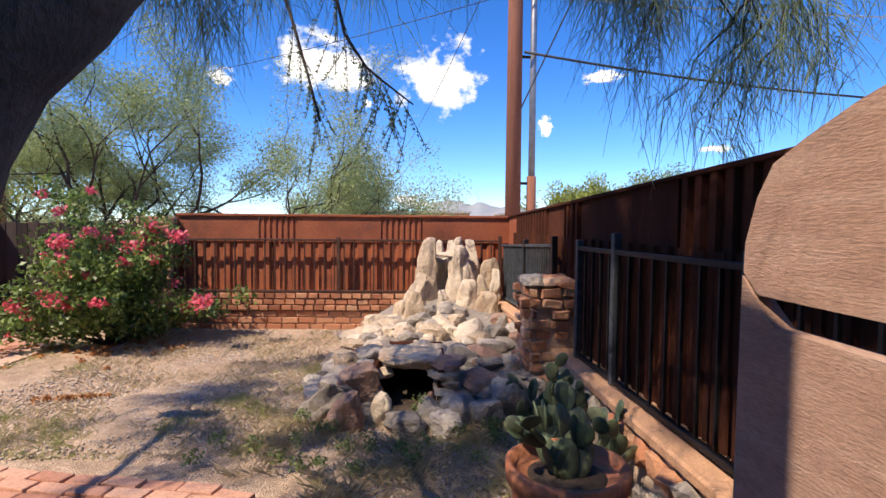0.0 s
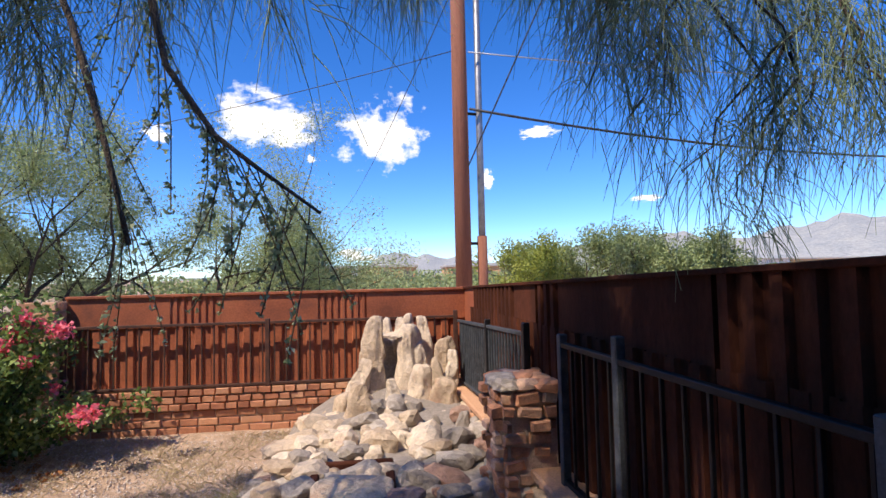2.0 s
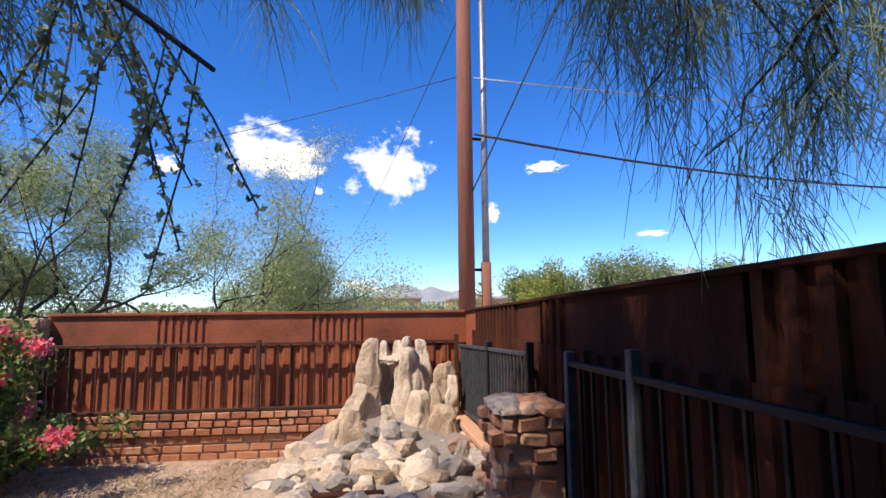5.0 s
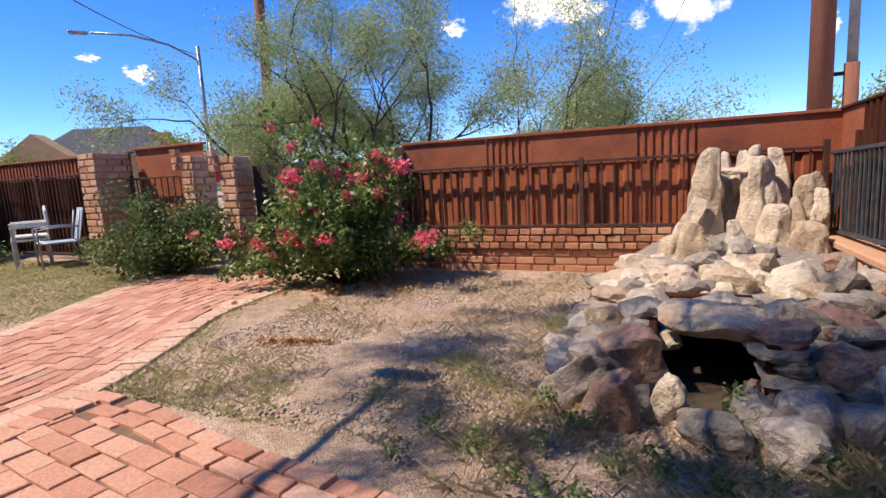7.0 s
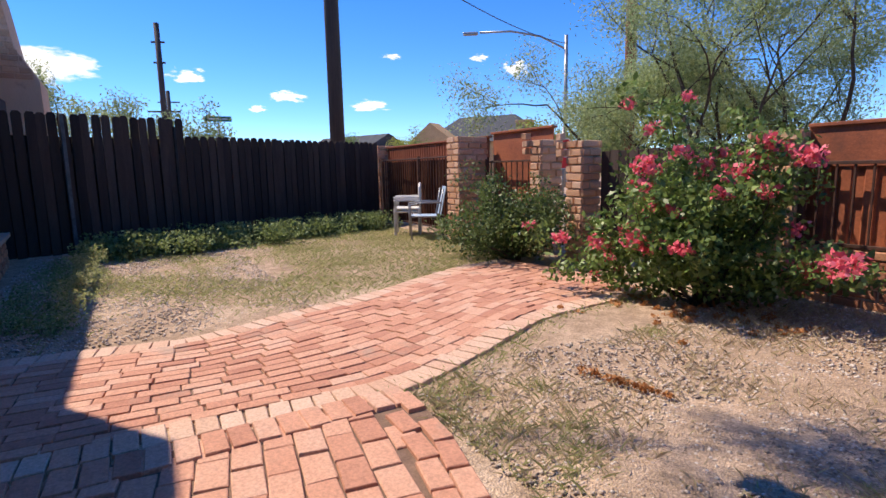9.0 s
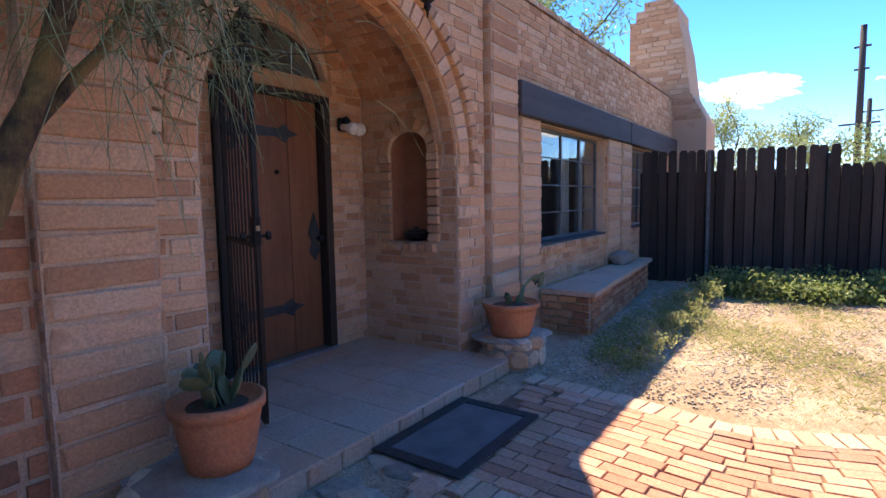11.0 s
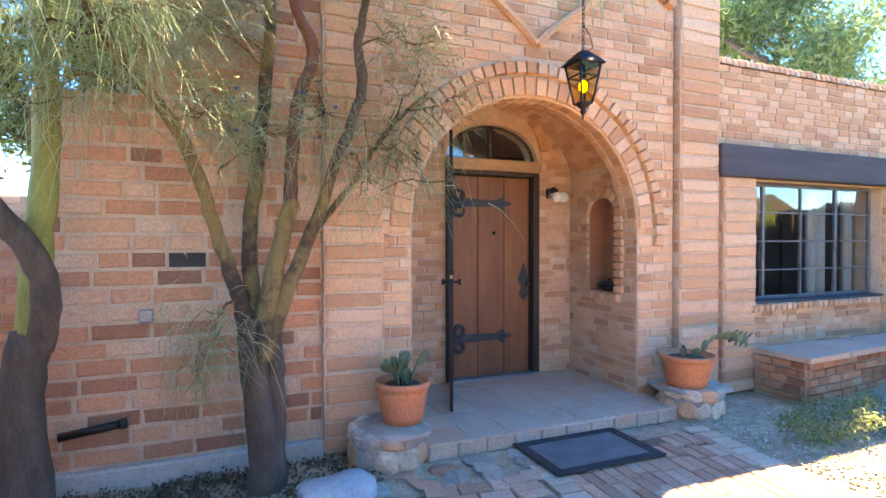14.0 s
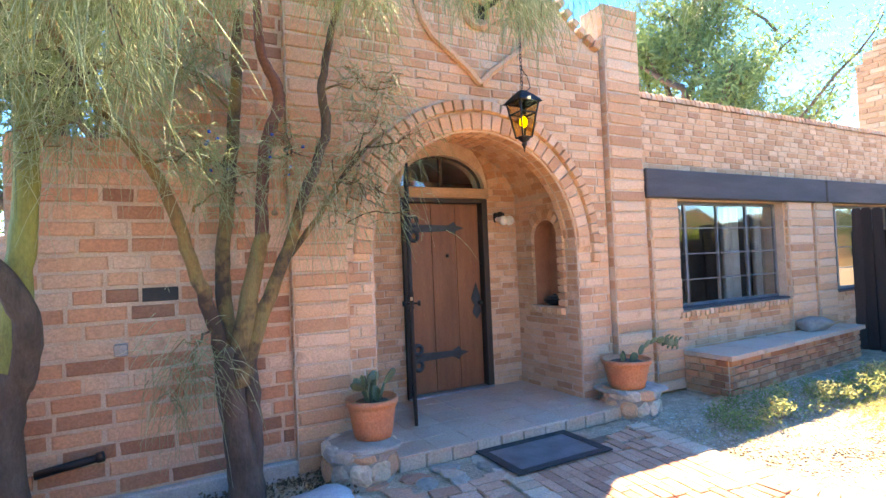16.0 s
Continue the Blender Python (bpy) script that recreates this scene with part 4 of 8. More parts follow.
def back_wall():
    w = tagged(new("wall_back"), "low brick wall topped with rusted steel sheets", "wall", kind="structure")
    x0, x1 = -2.32, 2.0
    part("base_core", boxed(x0, x1, BY, BY + 0.2, -0.2, 0.45, bevel=0), M_MORTAR, w)
    b = courses((x0, BY, -0.12), (1, 0, 0), (0, -1, 0), x1 - x0, 0.34, 0.2, 0.085, 0.014, 0.02, None, 0.2)
    b += courses((x0, BY, 0.22), (1, 0, 0), (0, -1, 0), x1 - x0, 0.23, 0.14, 0.075, 0.012, 0.05, None, 0.15)
    lay(b, w, M_BRICK_RED, limit=260)
    # upper sheets: flat plates with folded ones between, and folded sheets below the rail
    cuts = [(x0, -1.27, 0), (-1.27, -0.75, 1), (-0.75, 0.31, 0), (0.31, 0.85, 1), (0.85, x1, 0)]
    for a, c, fold in cuts:
        if fold:
            v, f = corrugated(a, c, 1.10, BT - 0.03, BY + 0.10, 0.075)
            raw("folded_sheet", v, f, M_RUST, w)
        else:
            part("flat_sheet", boxed(a, c, BY + 0.085, BY + 0.10, 1.10, BT - 0.03, bevel=0.002), M_RUST, w)
    for a, c in ((x0, -1.1), (-1.1, 0.1), (0.1, x1)):
        v, f = corrugated(a, c, 0.45, 1.13, BY + 0.12, 0.17, 0.022)
        raw("folded_sheet", v, f, M_RUST, w)
    part("cap_angle", boxed(x0, x1 + 0.02, BY + 0.06, BY + 0.14, BT - 0.03, BT, bevel=0.004), M_RUST, w, "rusted steel angle along the top")


back_wall()


def iron_fence(name, p0, p1, z0, z1, step=0.11, posts=(), material=M_IRON_RUSTY, post_material=M_IRON_RUSTY, lift=0.0):
    """Square bars between two rails, from p0 to p1 on the plan. z0 and z1: the rails at p0; lift: how much the rails rise to p1."""
    p0, p1 = Vector((*p0, 0)), Vector((*p1, 0))
    d = p1 - p0
    length = d.length
    ang = math.degrees(math.atan2(d.y, d.x))
    w = tagged(thing(name, "rusty wrought iron fence of thin upright bars", "fence", (p0.x, p0.y, 0), "yard fences", turn=ang))
    shear = Matrix.Identity(4)
    shear[2][0] = lift / length
    for z in (z0, z1):
        bm = boxed(0, length, -0.018, 0.018, z - 0.014, z + 0.014, bevel=0.003)
        bmesh.ops.transform(bm, matrix=shear, verts=bm.verts)
        part("rail", bm, material, w)
    n = int(length / step)
    me = mesh_of("bar", boxed(-0.008, 0.008, -0.008, 0.008, z0 + 0.014, z1 - 0.014, bevel=0.002), material)
    for k in range(1, n):
        ob = new("bar", me)
        ob.parent = w
        ob.location = (length * k / n, 0, lift * k / n)
    for s, top in posts:
        part("post", boxed(s * length - 0.024, s * length + 0.024, -0.024, 0.024, z0 - 0.05, top, bevel=0.005), post_material, w, "square iron fence post")
    return w


iron_fence("iron_fence", (-2.3, BY - 0.02), (1.87, BY - 0.02), 0.47, 1.13, 0.125, ((0.498, 1.17), (0.003, 1.17), (0.997, 1.2)))

RX = 2.06
TILT = Matrix.Translation((RX, 3.0, 0)) @ pose(0, 0, 0, 0, 0, 2.3) @ Matrix.Translation((-RX, -3.0, 0))   # the boundary closes in on the yard towards its corner


def beside(y):
    """Line of the iron fence along the boundary."""
    return (RX - 0.02 - (y - 3.0) * 0.04, y)


def right_wall():
    w = tagged(new("wall_right"), "boundary of dark rusted, shade-toned steel sheets on a low stone base", "wall", kind="structure")
    top = lambda y: 1.46 + (BY - y) * 0.033
    part("base_core", boxed(RX - 0.1, RX + 0.2, -7, BY + 0.2, -0.2, 0.34, bevel=0.01), M_MORTAR, w)
    st = []
    for k in range(76):
        y = 0.9 + 0.155 * (k // 2)
        z = 0.05 + 0.2 * (k % 2)
        sz = (rnd.uniform(0.10, 0.16), rnd.uniform(0.14, 0.22), rnd.uniform(0.13, 0.2))
        s = part("base_stone", stone_mesh(500 + k, sz, 0.3, 1), rnd.choice((M_BRICK_RED, M_STONE, M_STONE_GREY)), w)
        s.matrix_basis = Matrix.Translation((RX - 0.1, y + rnd.uniform(-0.03, 0.03), z)) @ pose(0, 0, 0, rnd.uniform(-20, 20), rnd.uniform(-20, 20), rnd.uniform(-30, 30))
    part("coping", boxed(RX - 0.14, RX + 0.1, 0.8, BY, 0.34, 0.40, bevel=0.012), M_BRICK, w)
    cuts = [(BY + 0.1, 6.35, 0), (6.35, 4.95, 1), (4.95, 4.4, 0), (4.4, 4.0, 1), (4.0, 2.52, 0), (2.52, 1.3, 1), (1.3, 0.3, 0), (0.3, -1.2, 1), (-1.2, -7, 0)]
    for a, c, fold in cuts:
        # Far end gets the sunlit rust; the rest carries tree shade in its colour.
        lit = M_RUST if a > 6.4 else M_RUST_SHADED
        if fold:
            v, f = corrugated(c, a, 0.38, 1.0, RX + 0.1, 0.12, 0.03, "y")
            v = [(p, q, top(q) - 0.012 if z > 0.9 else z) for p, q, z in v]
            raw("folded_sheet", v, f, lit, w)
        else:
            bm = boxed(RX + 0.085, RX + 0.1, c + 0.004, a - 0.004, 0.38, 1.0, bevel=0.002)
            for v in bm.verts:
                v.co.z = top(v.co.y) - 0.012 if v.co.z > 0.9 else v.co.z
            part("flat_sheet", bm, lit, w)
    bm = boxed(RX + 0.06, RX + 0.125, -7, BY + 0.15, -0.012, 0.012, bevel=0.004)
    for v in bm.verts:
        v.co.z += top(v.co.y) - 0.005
    part("cap_angle", bm, M_RUST_SHADED, w, "steel angle along the top")
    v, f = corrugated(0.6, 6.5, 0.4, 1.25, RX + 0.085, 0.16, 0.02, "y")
    raw("folded_sheet", v, f, M_RUST_SHADED, w)
    w.matrix_world = TILT


right_wall()
iron_fence("iron_fence", beside(BY - 0.05), beside(4.36), 0.42, 1.08, 0.085, ((0.998, 1.26), (0.55, 1.2)), M_IRON_BLUE, M_IRON, 0.1)
iron_fence("iron_fence", beside(3.72), beside(1.0), 0.42, 1.19, 0.14, ((0.003, 1.25), (0.245, 1.31), (0.7, 1.27)), M_IRON, M_IRON_BLUE, 0.03)


def brick_pillar():
    w = tagged(new("brick_pillar"), "rough brick and stone pillar with a flat stone cap", "pillar", kind="structure")
    x0, x1, y0, y1, top = 1.70, 2.06, 3.96, 4.40, 0.88
    part("core", boxed(x0 + 0.02, x1, y0 + 0.02, y1 - 0.02, 0, top, bevel=0), M_MORTAR, w)
    b = courses((x0, y0 + 0.02, 0.05), (1, 0, 0), (0, -1, 0), x1 - x0, top - 0.05, 0.16, 0.082, 0.016, 0.045, None, 0.3)
    b += courses((x0 + 0.02, y1, 0.05), (0, -1, 0), (-1, 0, 0), y1 - y0, top - 0.05, 0.16, 0.082, 0.016, 0.045, None, 0.3)
    b = [(m @ pose(0, rnd.uniform(-0.03, 0.02), 0, rnd.uniform(-6, 6), rnd.uniform(-7, 7), rnd.uniform(-10, 10)), l * rnd.uniform(0.8, 1.05), d * rnd.uniform(0.9, 1.5), h * rnd.uniform(0.75, 1.1)) for m, l, d, h in b if rnd.random() > 0.06]
    lay(b, w, M_BRICK_OLD)
    for k in range(9):
        s = part("cap_stone", stone_mesh(640 + k, (rnd.uniform(0.15, 0.24), rnd.uniform(0.16, 0.22), rnd.uniform(0.07, 0.09)), 0.3, 2), rnd.choice((M_BRICK_RED, M_STONE_GREY, M_BRICK_OLD)), w)
        s.matrix_basis = Matrix.Translation((1.76 + 0.12 * (k % 3), 4.02 + 0.16 * (k // 3), 0.905 + rnd.uniform(-0.01, 0.01))) @ pose(0, 0, 0, rnd.uniform(-4, 4), rnd.uniform(-4, 4), rnd.uniform(-15, 15))


brick_pillar()


def wood_gate():
    """Open plank gate leaf beside the start of the walk."""
    w = thing("wooden_gate", "open weathered grey-brown plank gate with a latch slot", "gate")
    x = 1.50
    LEAF = Matrix(((0, 0, 1, x), (1, 0, 0, 0), (0, 1, 0, 0), (0, 0, 0, 1)))     # y, z plane pulled towards +x
    planks = [[(0.10, 0.10), (0.91, 0.10), (0.915, 0.38), (0.905, 0.60), (0.10, 0.60)],
              [(0.10, 0.604), (0.905, 0.604), (0.91, 0.9), (0.905, 1.27), (0.865, 1.232), (0.81, 1.19), (0.10, 1.19)],
              [(0.10, 1.24), (0.858, 1.24), (0.902, 1.276), (0.90, 1.33), (0.87, 1.41), (0.83, 1.465), (0.76, 1.495), (0.66, 1.53), (0.5, 1.57), (0.10, 1.60)]]
    for poly in planks:
        part("plank", prism(poly, LEAF, 0.035), M_GATEWOOD, w)
    part("brace", boxed(x + 0.037, x + 0.085, 0.3, 0.38, 0.12, 1.5, bevel=0.008), M_GATEWOOD, w)
    part("brace", boxed(x + 0.037, x + 0.085, 0.14, 0.24, 0.05, 1.40, bevel=0.008), M_GATEWOOD, w)
    part("gate_post", boxed(x + 0.0, x + 0.12, -0.05, 0.08, -0.1, 1.5, bevel=0.01), M_GATEWOOD, w)


wood_gate()

# ---- paving ----
WEST = [(-4.15, 0.75), (-4.05, 1.5), (-3.95, 2.2), (-4.22, 2.9), (-4.42, 3.6), (-4.85, 4.5), (-5.15, 5.2), (-5.3, 5.9)]
EAST = [(-2.55, 0.75), (-2.5, 1.5), (-2.48, 2.2), (-2.42, 2.95), (-2.62, 3.55), (-3.0, 4.4), (-3.1, 5.0), (-3.15, 5.9)]


def along(line, s):
    """Point at s (0 to 1) of a smooth line through the points."""
    n = len(line) - 1
    t = min(max(s, 0), 0.9999) * n
    i = int(t)
    f = t - i
    p = [Vector(line[min(max(i + k, 0), n)]) for k in (-1, 0, 1, 2)]
    return 0.5 * ((2 * p[1]) + (p[2] - p[0]) * f + (2 * p[0] - 5 * p[1] + 4 * p[2] - p[3]) * f * f + (3 * p[1] - p[0] - 3 * p[2] + p[3]) * f ** 3)


def flat(x, y, ang, z=-0.03):
    """Pose of a brick lying on the ground, its length along ang degrees."""
    return Matrix.Translation((x, y, z)) @ pose(0, 0, 0, 0, 0, ang) @ pose(0, 0, 0, 90, 0, 0) @ pose(0, 0, 0, rnd.uniform(-0.7, 0.7), rnd.uniform(-0.9, 0.9), rnd.uniform(-0.7, 0.7))


def brick_walk():
    w = tagged(new("brick_walk"), "curving garden walk of worn red bricks laid lengthwise", "path", kind="structure")
    n = 60
    v = [(*along(WEST, k / n), -0.011) for k in range(n + 1)] + [(*along(EAST, k / n), -0.011) for k in range(n + 1)]
    v += [(a, b, -0.1) for a, b, c in v]
    m_ = 2 * (n + 1)
    f = [(k, k + 1, n + 2 + k, n + 1 + k) for k in range(n)] + [(k, m_ + k, m_ + k + 1, k + 1) for k in range(n)] + [(n + 1 + k, n + 2 + k, m_ + n + 2 + k, m_ + n + 1 + k) for k in range(n)]
    raw("sand_bed", v, f, M_JOINT, w)
    b = []
    rows = 15
    for r in range(rows):
        u = (r + 0.5) / rows
        inset = 0.1
        u = inset / 1.7 + u * (1 - 2 * inset / 1.7)
        s = rnd.uniform(0, 0.04)
        while s < 1:
            ln = rnd.uniform(0.185, 0.222)
            p, q = along(WEST, s).lerp(along(EAST, s), u), along(WEST, min(s + 0.02, 1)).lerp(along(EAST, min(s + 0.02, 1)), u)
            ds = 0.02 * ln / max((q - p).length, 0.01)
            c = along(WEST, s + ds / 2).lerp(along(EAST, s + ds / 2), u)
            wd = (along(EAST, s) - along(WEST, s)).length * (1 - 2 * inset / 1.7) / rows
            b.append((flat(c.x, c.y, math.degrees(math.atan2(q.y - p.y, q.x - p.x)), -0.026 + rnd.uniform(-0.003, 0.003) + 0.005 * math.sin(s * 31 + 0.35 * r)), ln - 0.006, 0.028, wd - 0.007))
            s += ds
    e = []
    for line, off in ((WEST, 0.03), (EAST, -0.03)):
        s = 0.0
        while s < 1:
            p, q = along(line, s), along(line, min(s + 0.01, 1))
            ds = 0.01 * 0.108 / max((q - p).length, 0.005)
            e.append((flat(p.x + off, p.y, math.degrees(math.atan2(q.y - p.y, q.x - p.x)) + 90, -0.030 + rnd.uniform(-0.003, 0.004)), 0.2, 0.03, 0.1))
            s += ds
    lay(b, w, M_PAVER, "paving_brick", 300, (-2.7, 2.0, 0))
    lay(e, w, M_PAVER_PALE, "edge_brick", 150, (-2.7, 2.5, 0))


brick_walk()


def patio():
    """Brick terrace in front of the entrance, laid across the walk."""
    w = tagged(new("brick_patio"), "terrace of broad worn bricks with sandy joints", "paving", kind="structure")
    edge = [(-2.36, 3.02), (-1.9, 2.98), (-1.3, 2.84), (-0.7, 2.74), (-0.1, 2.62), (0.3, 2.35)]
    n = 30
    v = [(*along(edge, k / n), -0.011) for k in range(n + 1)] + [(x.x, 0.95, -0.011) for x in (along(edge, k / n) for k in range(n + 1))]
    v += [(a, b, -0.1) for a, b, c in v]
    m_ = 2 * (n + 1)
    f = [(k, n + 1 + k, n + 2 + k, k + 1) for k in range(n)] + [(k, k + 1, m_ + k + 1, m_ + k) for k in range(n)]
    raw("sand_bed", v, f, M_JOINT, w)
    b = []
    top = lambda x: along(edge, min(max((x + 2.36) / 2.66, 0), 1)).y
    ang = -9
    ca, sa = math.cos(radians(ang)), math.sin(radians(ang))
    for i in range(-30, 40):
        for j in range(-16, 22):
            lu, lv = 0.215, 0.128
            u, q = (i + 0.5 * (j % 2)) * lu, j * lv
            x, y = -1.2 + u * ca - q * sa + rnd.uniform(-0.008, 0.008), 1.9 + u * sa + q * ca
            if -2.32 < x < 0.28 and 0.95 < y < top(x) - 0.2:
                b.append((flat(x, y, ang + rnd.uniform(-2, 2), -0.026 + rnd.uniform(-0.004, 0.004)), lu - 0.006 - rnd.uniform(0, 0.008), 0.027, lv - 0.007))
    s = 0.0
    while s < 1:
        p, q = along(edge, s), along(edge, min(s + 0.01, 1))
        ds = 0.01 * 0.21 / max((q - p).length, 0.005)
        for row in (0.05, 0.155):
            c = along(edge, min(s + ds * (0.5 if row < 0.1 else 0.9), 1))
            b.append((flat(c.x, c.y - row, math.degrees(math.atan2(q.y - p.y, q.x - p.x)) + rnd.uniform(-2, 2), -0.02 + rnd.uniform(-0.004, 0.004)), 0.198, 0.03, 0.094))
        s += ds
    for k in range(19):
        b.append((flat(-2.3, 1.0 + 0.108 * k, 0 + rnd.uniform(-3, 3), -0.02), 0.2, 0.03, 0.098))
    lay(b, w, M_PAVER, "paving_brick", 300, (-1.6, 2.2, 0))
    # irregular flagstones by the step
    fl = []
    for k in range(16):
        x, y = -2.5 + 0.27 * (k % 7) + rnd.uniform(-0.05, 0.05), 0.62 + 0.17 * (k // 7) + rnd.uniform(-0.04, 0.04)
        if x > -1.15:
            continue
        s = part("flagstone", stone_mesh(900 + k, (0.25, 0.18, 0.05), 0.2, 1), rnd.choice((M_STONE_GREY, M_SLATE, M_PAVER)), w)
        s.matrix_basis = Matrix.Translation((x, y, -0.014)) @ pose(0, 0, 0, 0, 0, rnd.uniform(0, 180))


patio()


# ---- fountain ----
def fountain():
    w = thing("rock_fountain", "dry garden waterfall built of pale upright stones with a dark cave", "fountain")
    # mortar mound under the stones, with the cave left open
    bm = bmesh.new()
    nx, ny = 24, 34
    def height(x, y):
        e = min((x - 0.12) / 0.35, (1.95 - x) / 0.15, (y - 3.65) / 0.3, 1.0)
        h = 0.22 + 0.06 * min(max((y - 4.0) / 2.5, 0), 1) + 0.22 * min(max((y - 5.6) / 1.0, 0), 1) * max(0, 1 - abs(x - 1.2) / 0.8)
        return max(e, 0) ** 0.6 * h + 0.03 * noise.noise(Vector((x * 4, y * 4, 0)))
    vs = [[bm.verts.new((0.05 + 1.92 * i / nx, 3.62 + 3.2 * j / ny, 0)) for i in range(nx + 1)] for j in range(ny + 1)]
    for row in vs:
        for v in row:
            v.co.z = height(v.co.x, v.co.y)
    for j in range(ny):
        for i in range(nx):
            c = (vs[j][i].co + vs[j + 1][i + 1].co) / 2
            if 0.56 < c.x < 1.0 and c.y < 4.12:
                continue
            bm.faces.new((vs[j][i], vs[j][i + 1], vs[j + 1][i + 1], vs[j + 1][i]))
    part("mound", bm, M_STONE_GREY, w, smooth=True)
    # The cave's shade is painted: its walls take the darkened rust colour.
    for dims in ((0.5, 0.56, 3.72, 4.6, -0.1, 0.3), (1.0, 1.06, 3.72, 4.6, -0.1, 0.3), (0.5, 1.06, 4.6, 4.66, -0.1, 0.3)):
        part("cave_wall", boxed(*dims, bevel=0.01), M_RUST_SHADED, w, "cave wall coloured dark for its shade")

    # Dark sheet over the bare ground, painted shade for the cave.
    part("cave_floor", boxed(0.562, 0.998, 3.6, 4.598, -0.06, 0.012, bevel=0), M_SOIL_AND_SHADE, w, "dark sheet standing in for shade on the cave floor")

    def S(k, x, y, z, size, rot=(0, 0, 0), mat=M_STONE, sub=2):
        part("stone", stone_mesh(k, size, 0.3, sub), mat, w).matrix_basis = Matrix.Translation((x, y, z)) @ pose(0, 0, 0, *rot)

    def T(k, x, y, z0, z1, wd, lean=0.0, mat=M_STONE, point=0.5, dp=0.7):
        part("stone", slab_mesh(k, wd * 1.12, max(wd * dp, 0.09), z1 - z0 + 0.06, point), mat, w, smooth=True).matrix_basis = Matrix.Translation((x, y, z0 - 0.06)) @ pose(0, 0, 0, -4, lean, 0)

    # the tall slabs of the waterfall: x, y, foot, head, width, lean
    back = [(0.79, 6.62, 0.30, 1.14, 0.22, 7), (1.07, 6.70, 0.4, 1.13, 0.12, 0), (1.17, 6.68, 0.4, 1.16, 0.18, 3), (1.33, 6.66, 0.4, 1.17, 0.19, -3), (1.46, 6.60, 0.3, 1.15, 0.19, 2), (1.66, 6.52, 0.3, 0.92, 0.24, 4)]
    middle = [(0.90, 6.46, 0.25, 1.17, 0.25, 5), (1.25, 6.42, 0.25, 1.08, 0.26, 1), (1.44, 6.44, 0.3, 0.91, 0.17, -4), (1.60, 6.36, 0.3, 0.74, 0.14, -3), (1.72, 6.40, 0.25, 0.80, 0.16, 6), (0.70, 6.34, 0.2, 0.76, 0.22, 12)]
    front = [(1.40, 6.16, 0.16, 0.69, 0.25, -2), (1.65, 6.12, 0.05, 0.55, 0.33, 0), (1.57, 5.86, 0.0, 0.30, 0.22, 3), (1.14, 6.06, 0.10, 0.58, 0.19, -3), (0.69, 5.92, 0.0, 0.58, 0.30, 10), (0.55, 6.12, 0.1, 0.46, 0.18, 14), (1.28, 5.98, 0.05, 0.36, 0.17, 2)]
    for k, q in enumerate(back + middle + front):
        T(40 + k, *q, M_STONE, 0.42 if q[4] > 0.2 else 0.5)
    for k in range(34):
        a = math.pi * (0.95 + 0.75 * (k % 17) / 16)
        q = 0.30 + 0.26 * (k // 17) + 0.05 * math.sin(k * 3.1)
        sz = 0.16 + 0.06 * math.sin(k * 1.7)
        S(320 + k, 1.12 + 1.15 * q * math.cos(a), 6.2 + 1.0 * q * math.sin(a), 0.30 - 0.26 * (k // 17) * 0.6 + 0.05 * math.sin(k * 2.3), (sz, sz * 0.9, sz * 1.1), (15 * math.sin(k), 20 * math.cos(k * 1.3), 37 * k), M_STONE if k % 3 else M_STONE_GREY)
    T(60, 1.11, 6.66, 0.2, 0.98, 0.26, 0, M_STONE_GREY, 0.1)
    S(61, 1.12, 6.50, 0.965, (0.24, 0.22, 0.06), (4, 0, 0))
    S(62, 1.01, 6.32, 0.27, (0.17, 0.2, 0.12), (0, 0, 8))
    S(63, 1.03, 6.12, 0.22, (0.3, 0.22, 0.08), (0, 0, -8))
    S(64, 0.94, 5.52, 0.19, (0.32, 0.24, 0.13), (0, 3, 5), M_STONE)
    S(65, 0.47, 5.62, 0.20, (0.26, 0.24, 0.24), (8, 0, 20), M_STONE, 3)
    S(66, 0.34, 5.92, 0.24, (0.25, 0.22, 0.17), (4, 5, 30))
    S(67, 0.20, 5.30, 0.22, (0.38, 0.26, 0.10), (4, -3, 10))
    T(68, 1.15, 5.02, 0.06, 0.36, 0.17, 2)
    T(69, 1.27, 5.05, 0.06, 0.30, 0.14, -6, M_STONE_GREY)
    T(70, 1.68, 5.42, 0.0, 0.40, 0.18, 6, M_STONE_GREY)
    T(71, 1.52, 5.60, 0.0, 0.34, 0.16, -5, M_STONE_GREY)
    S(72, 1.40, 4.9, 0.26, (0.3, 0.24, 0.15), (5, 4, 40))
    # roof slab of the cave and the stones that frame it
    S(1, 0.80, 4.00, 0.335, (0.46, 0.46, 0.11), (5, 2, 4), M_STONE, 3)
    S(2, 1.07, 3.86, 0.305, (0.29, 0.26, 0.11), (4, -4, -4), M_STONE_RED, 3)
    S(3, 0.42, 3.80, 0.14, (0.34, 0.34, 0.34), (8, -16, 20), M_STONE_RED, 3)
    T(4, 0.15, 3.60, -0.04, 0.25, 0.25, 24, M_STONE_GREY)
    T(5, 0.35, 3.46, -0.05, 0.24, 0.24, 4, M_STONE_RED)
    T(6, 0.62, 3.52, -0.05, 0.20, 0.20, -6, M_STONE)
    S(7, 0.78, 3.42, 0.03, (0.28, 0.2, 0.12), (0, 0, -8), M_STONE_GREY, 3)
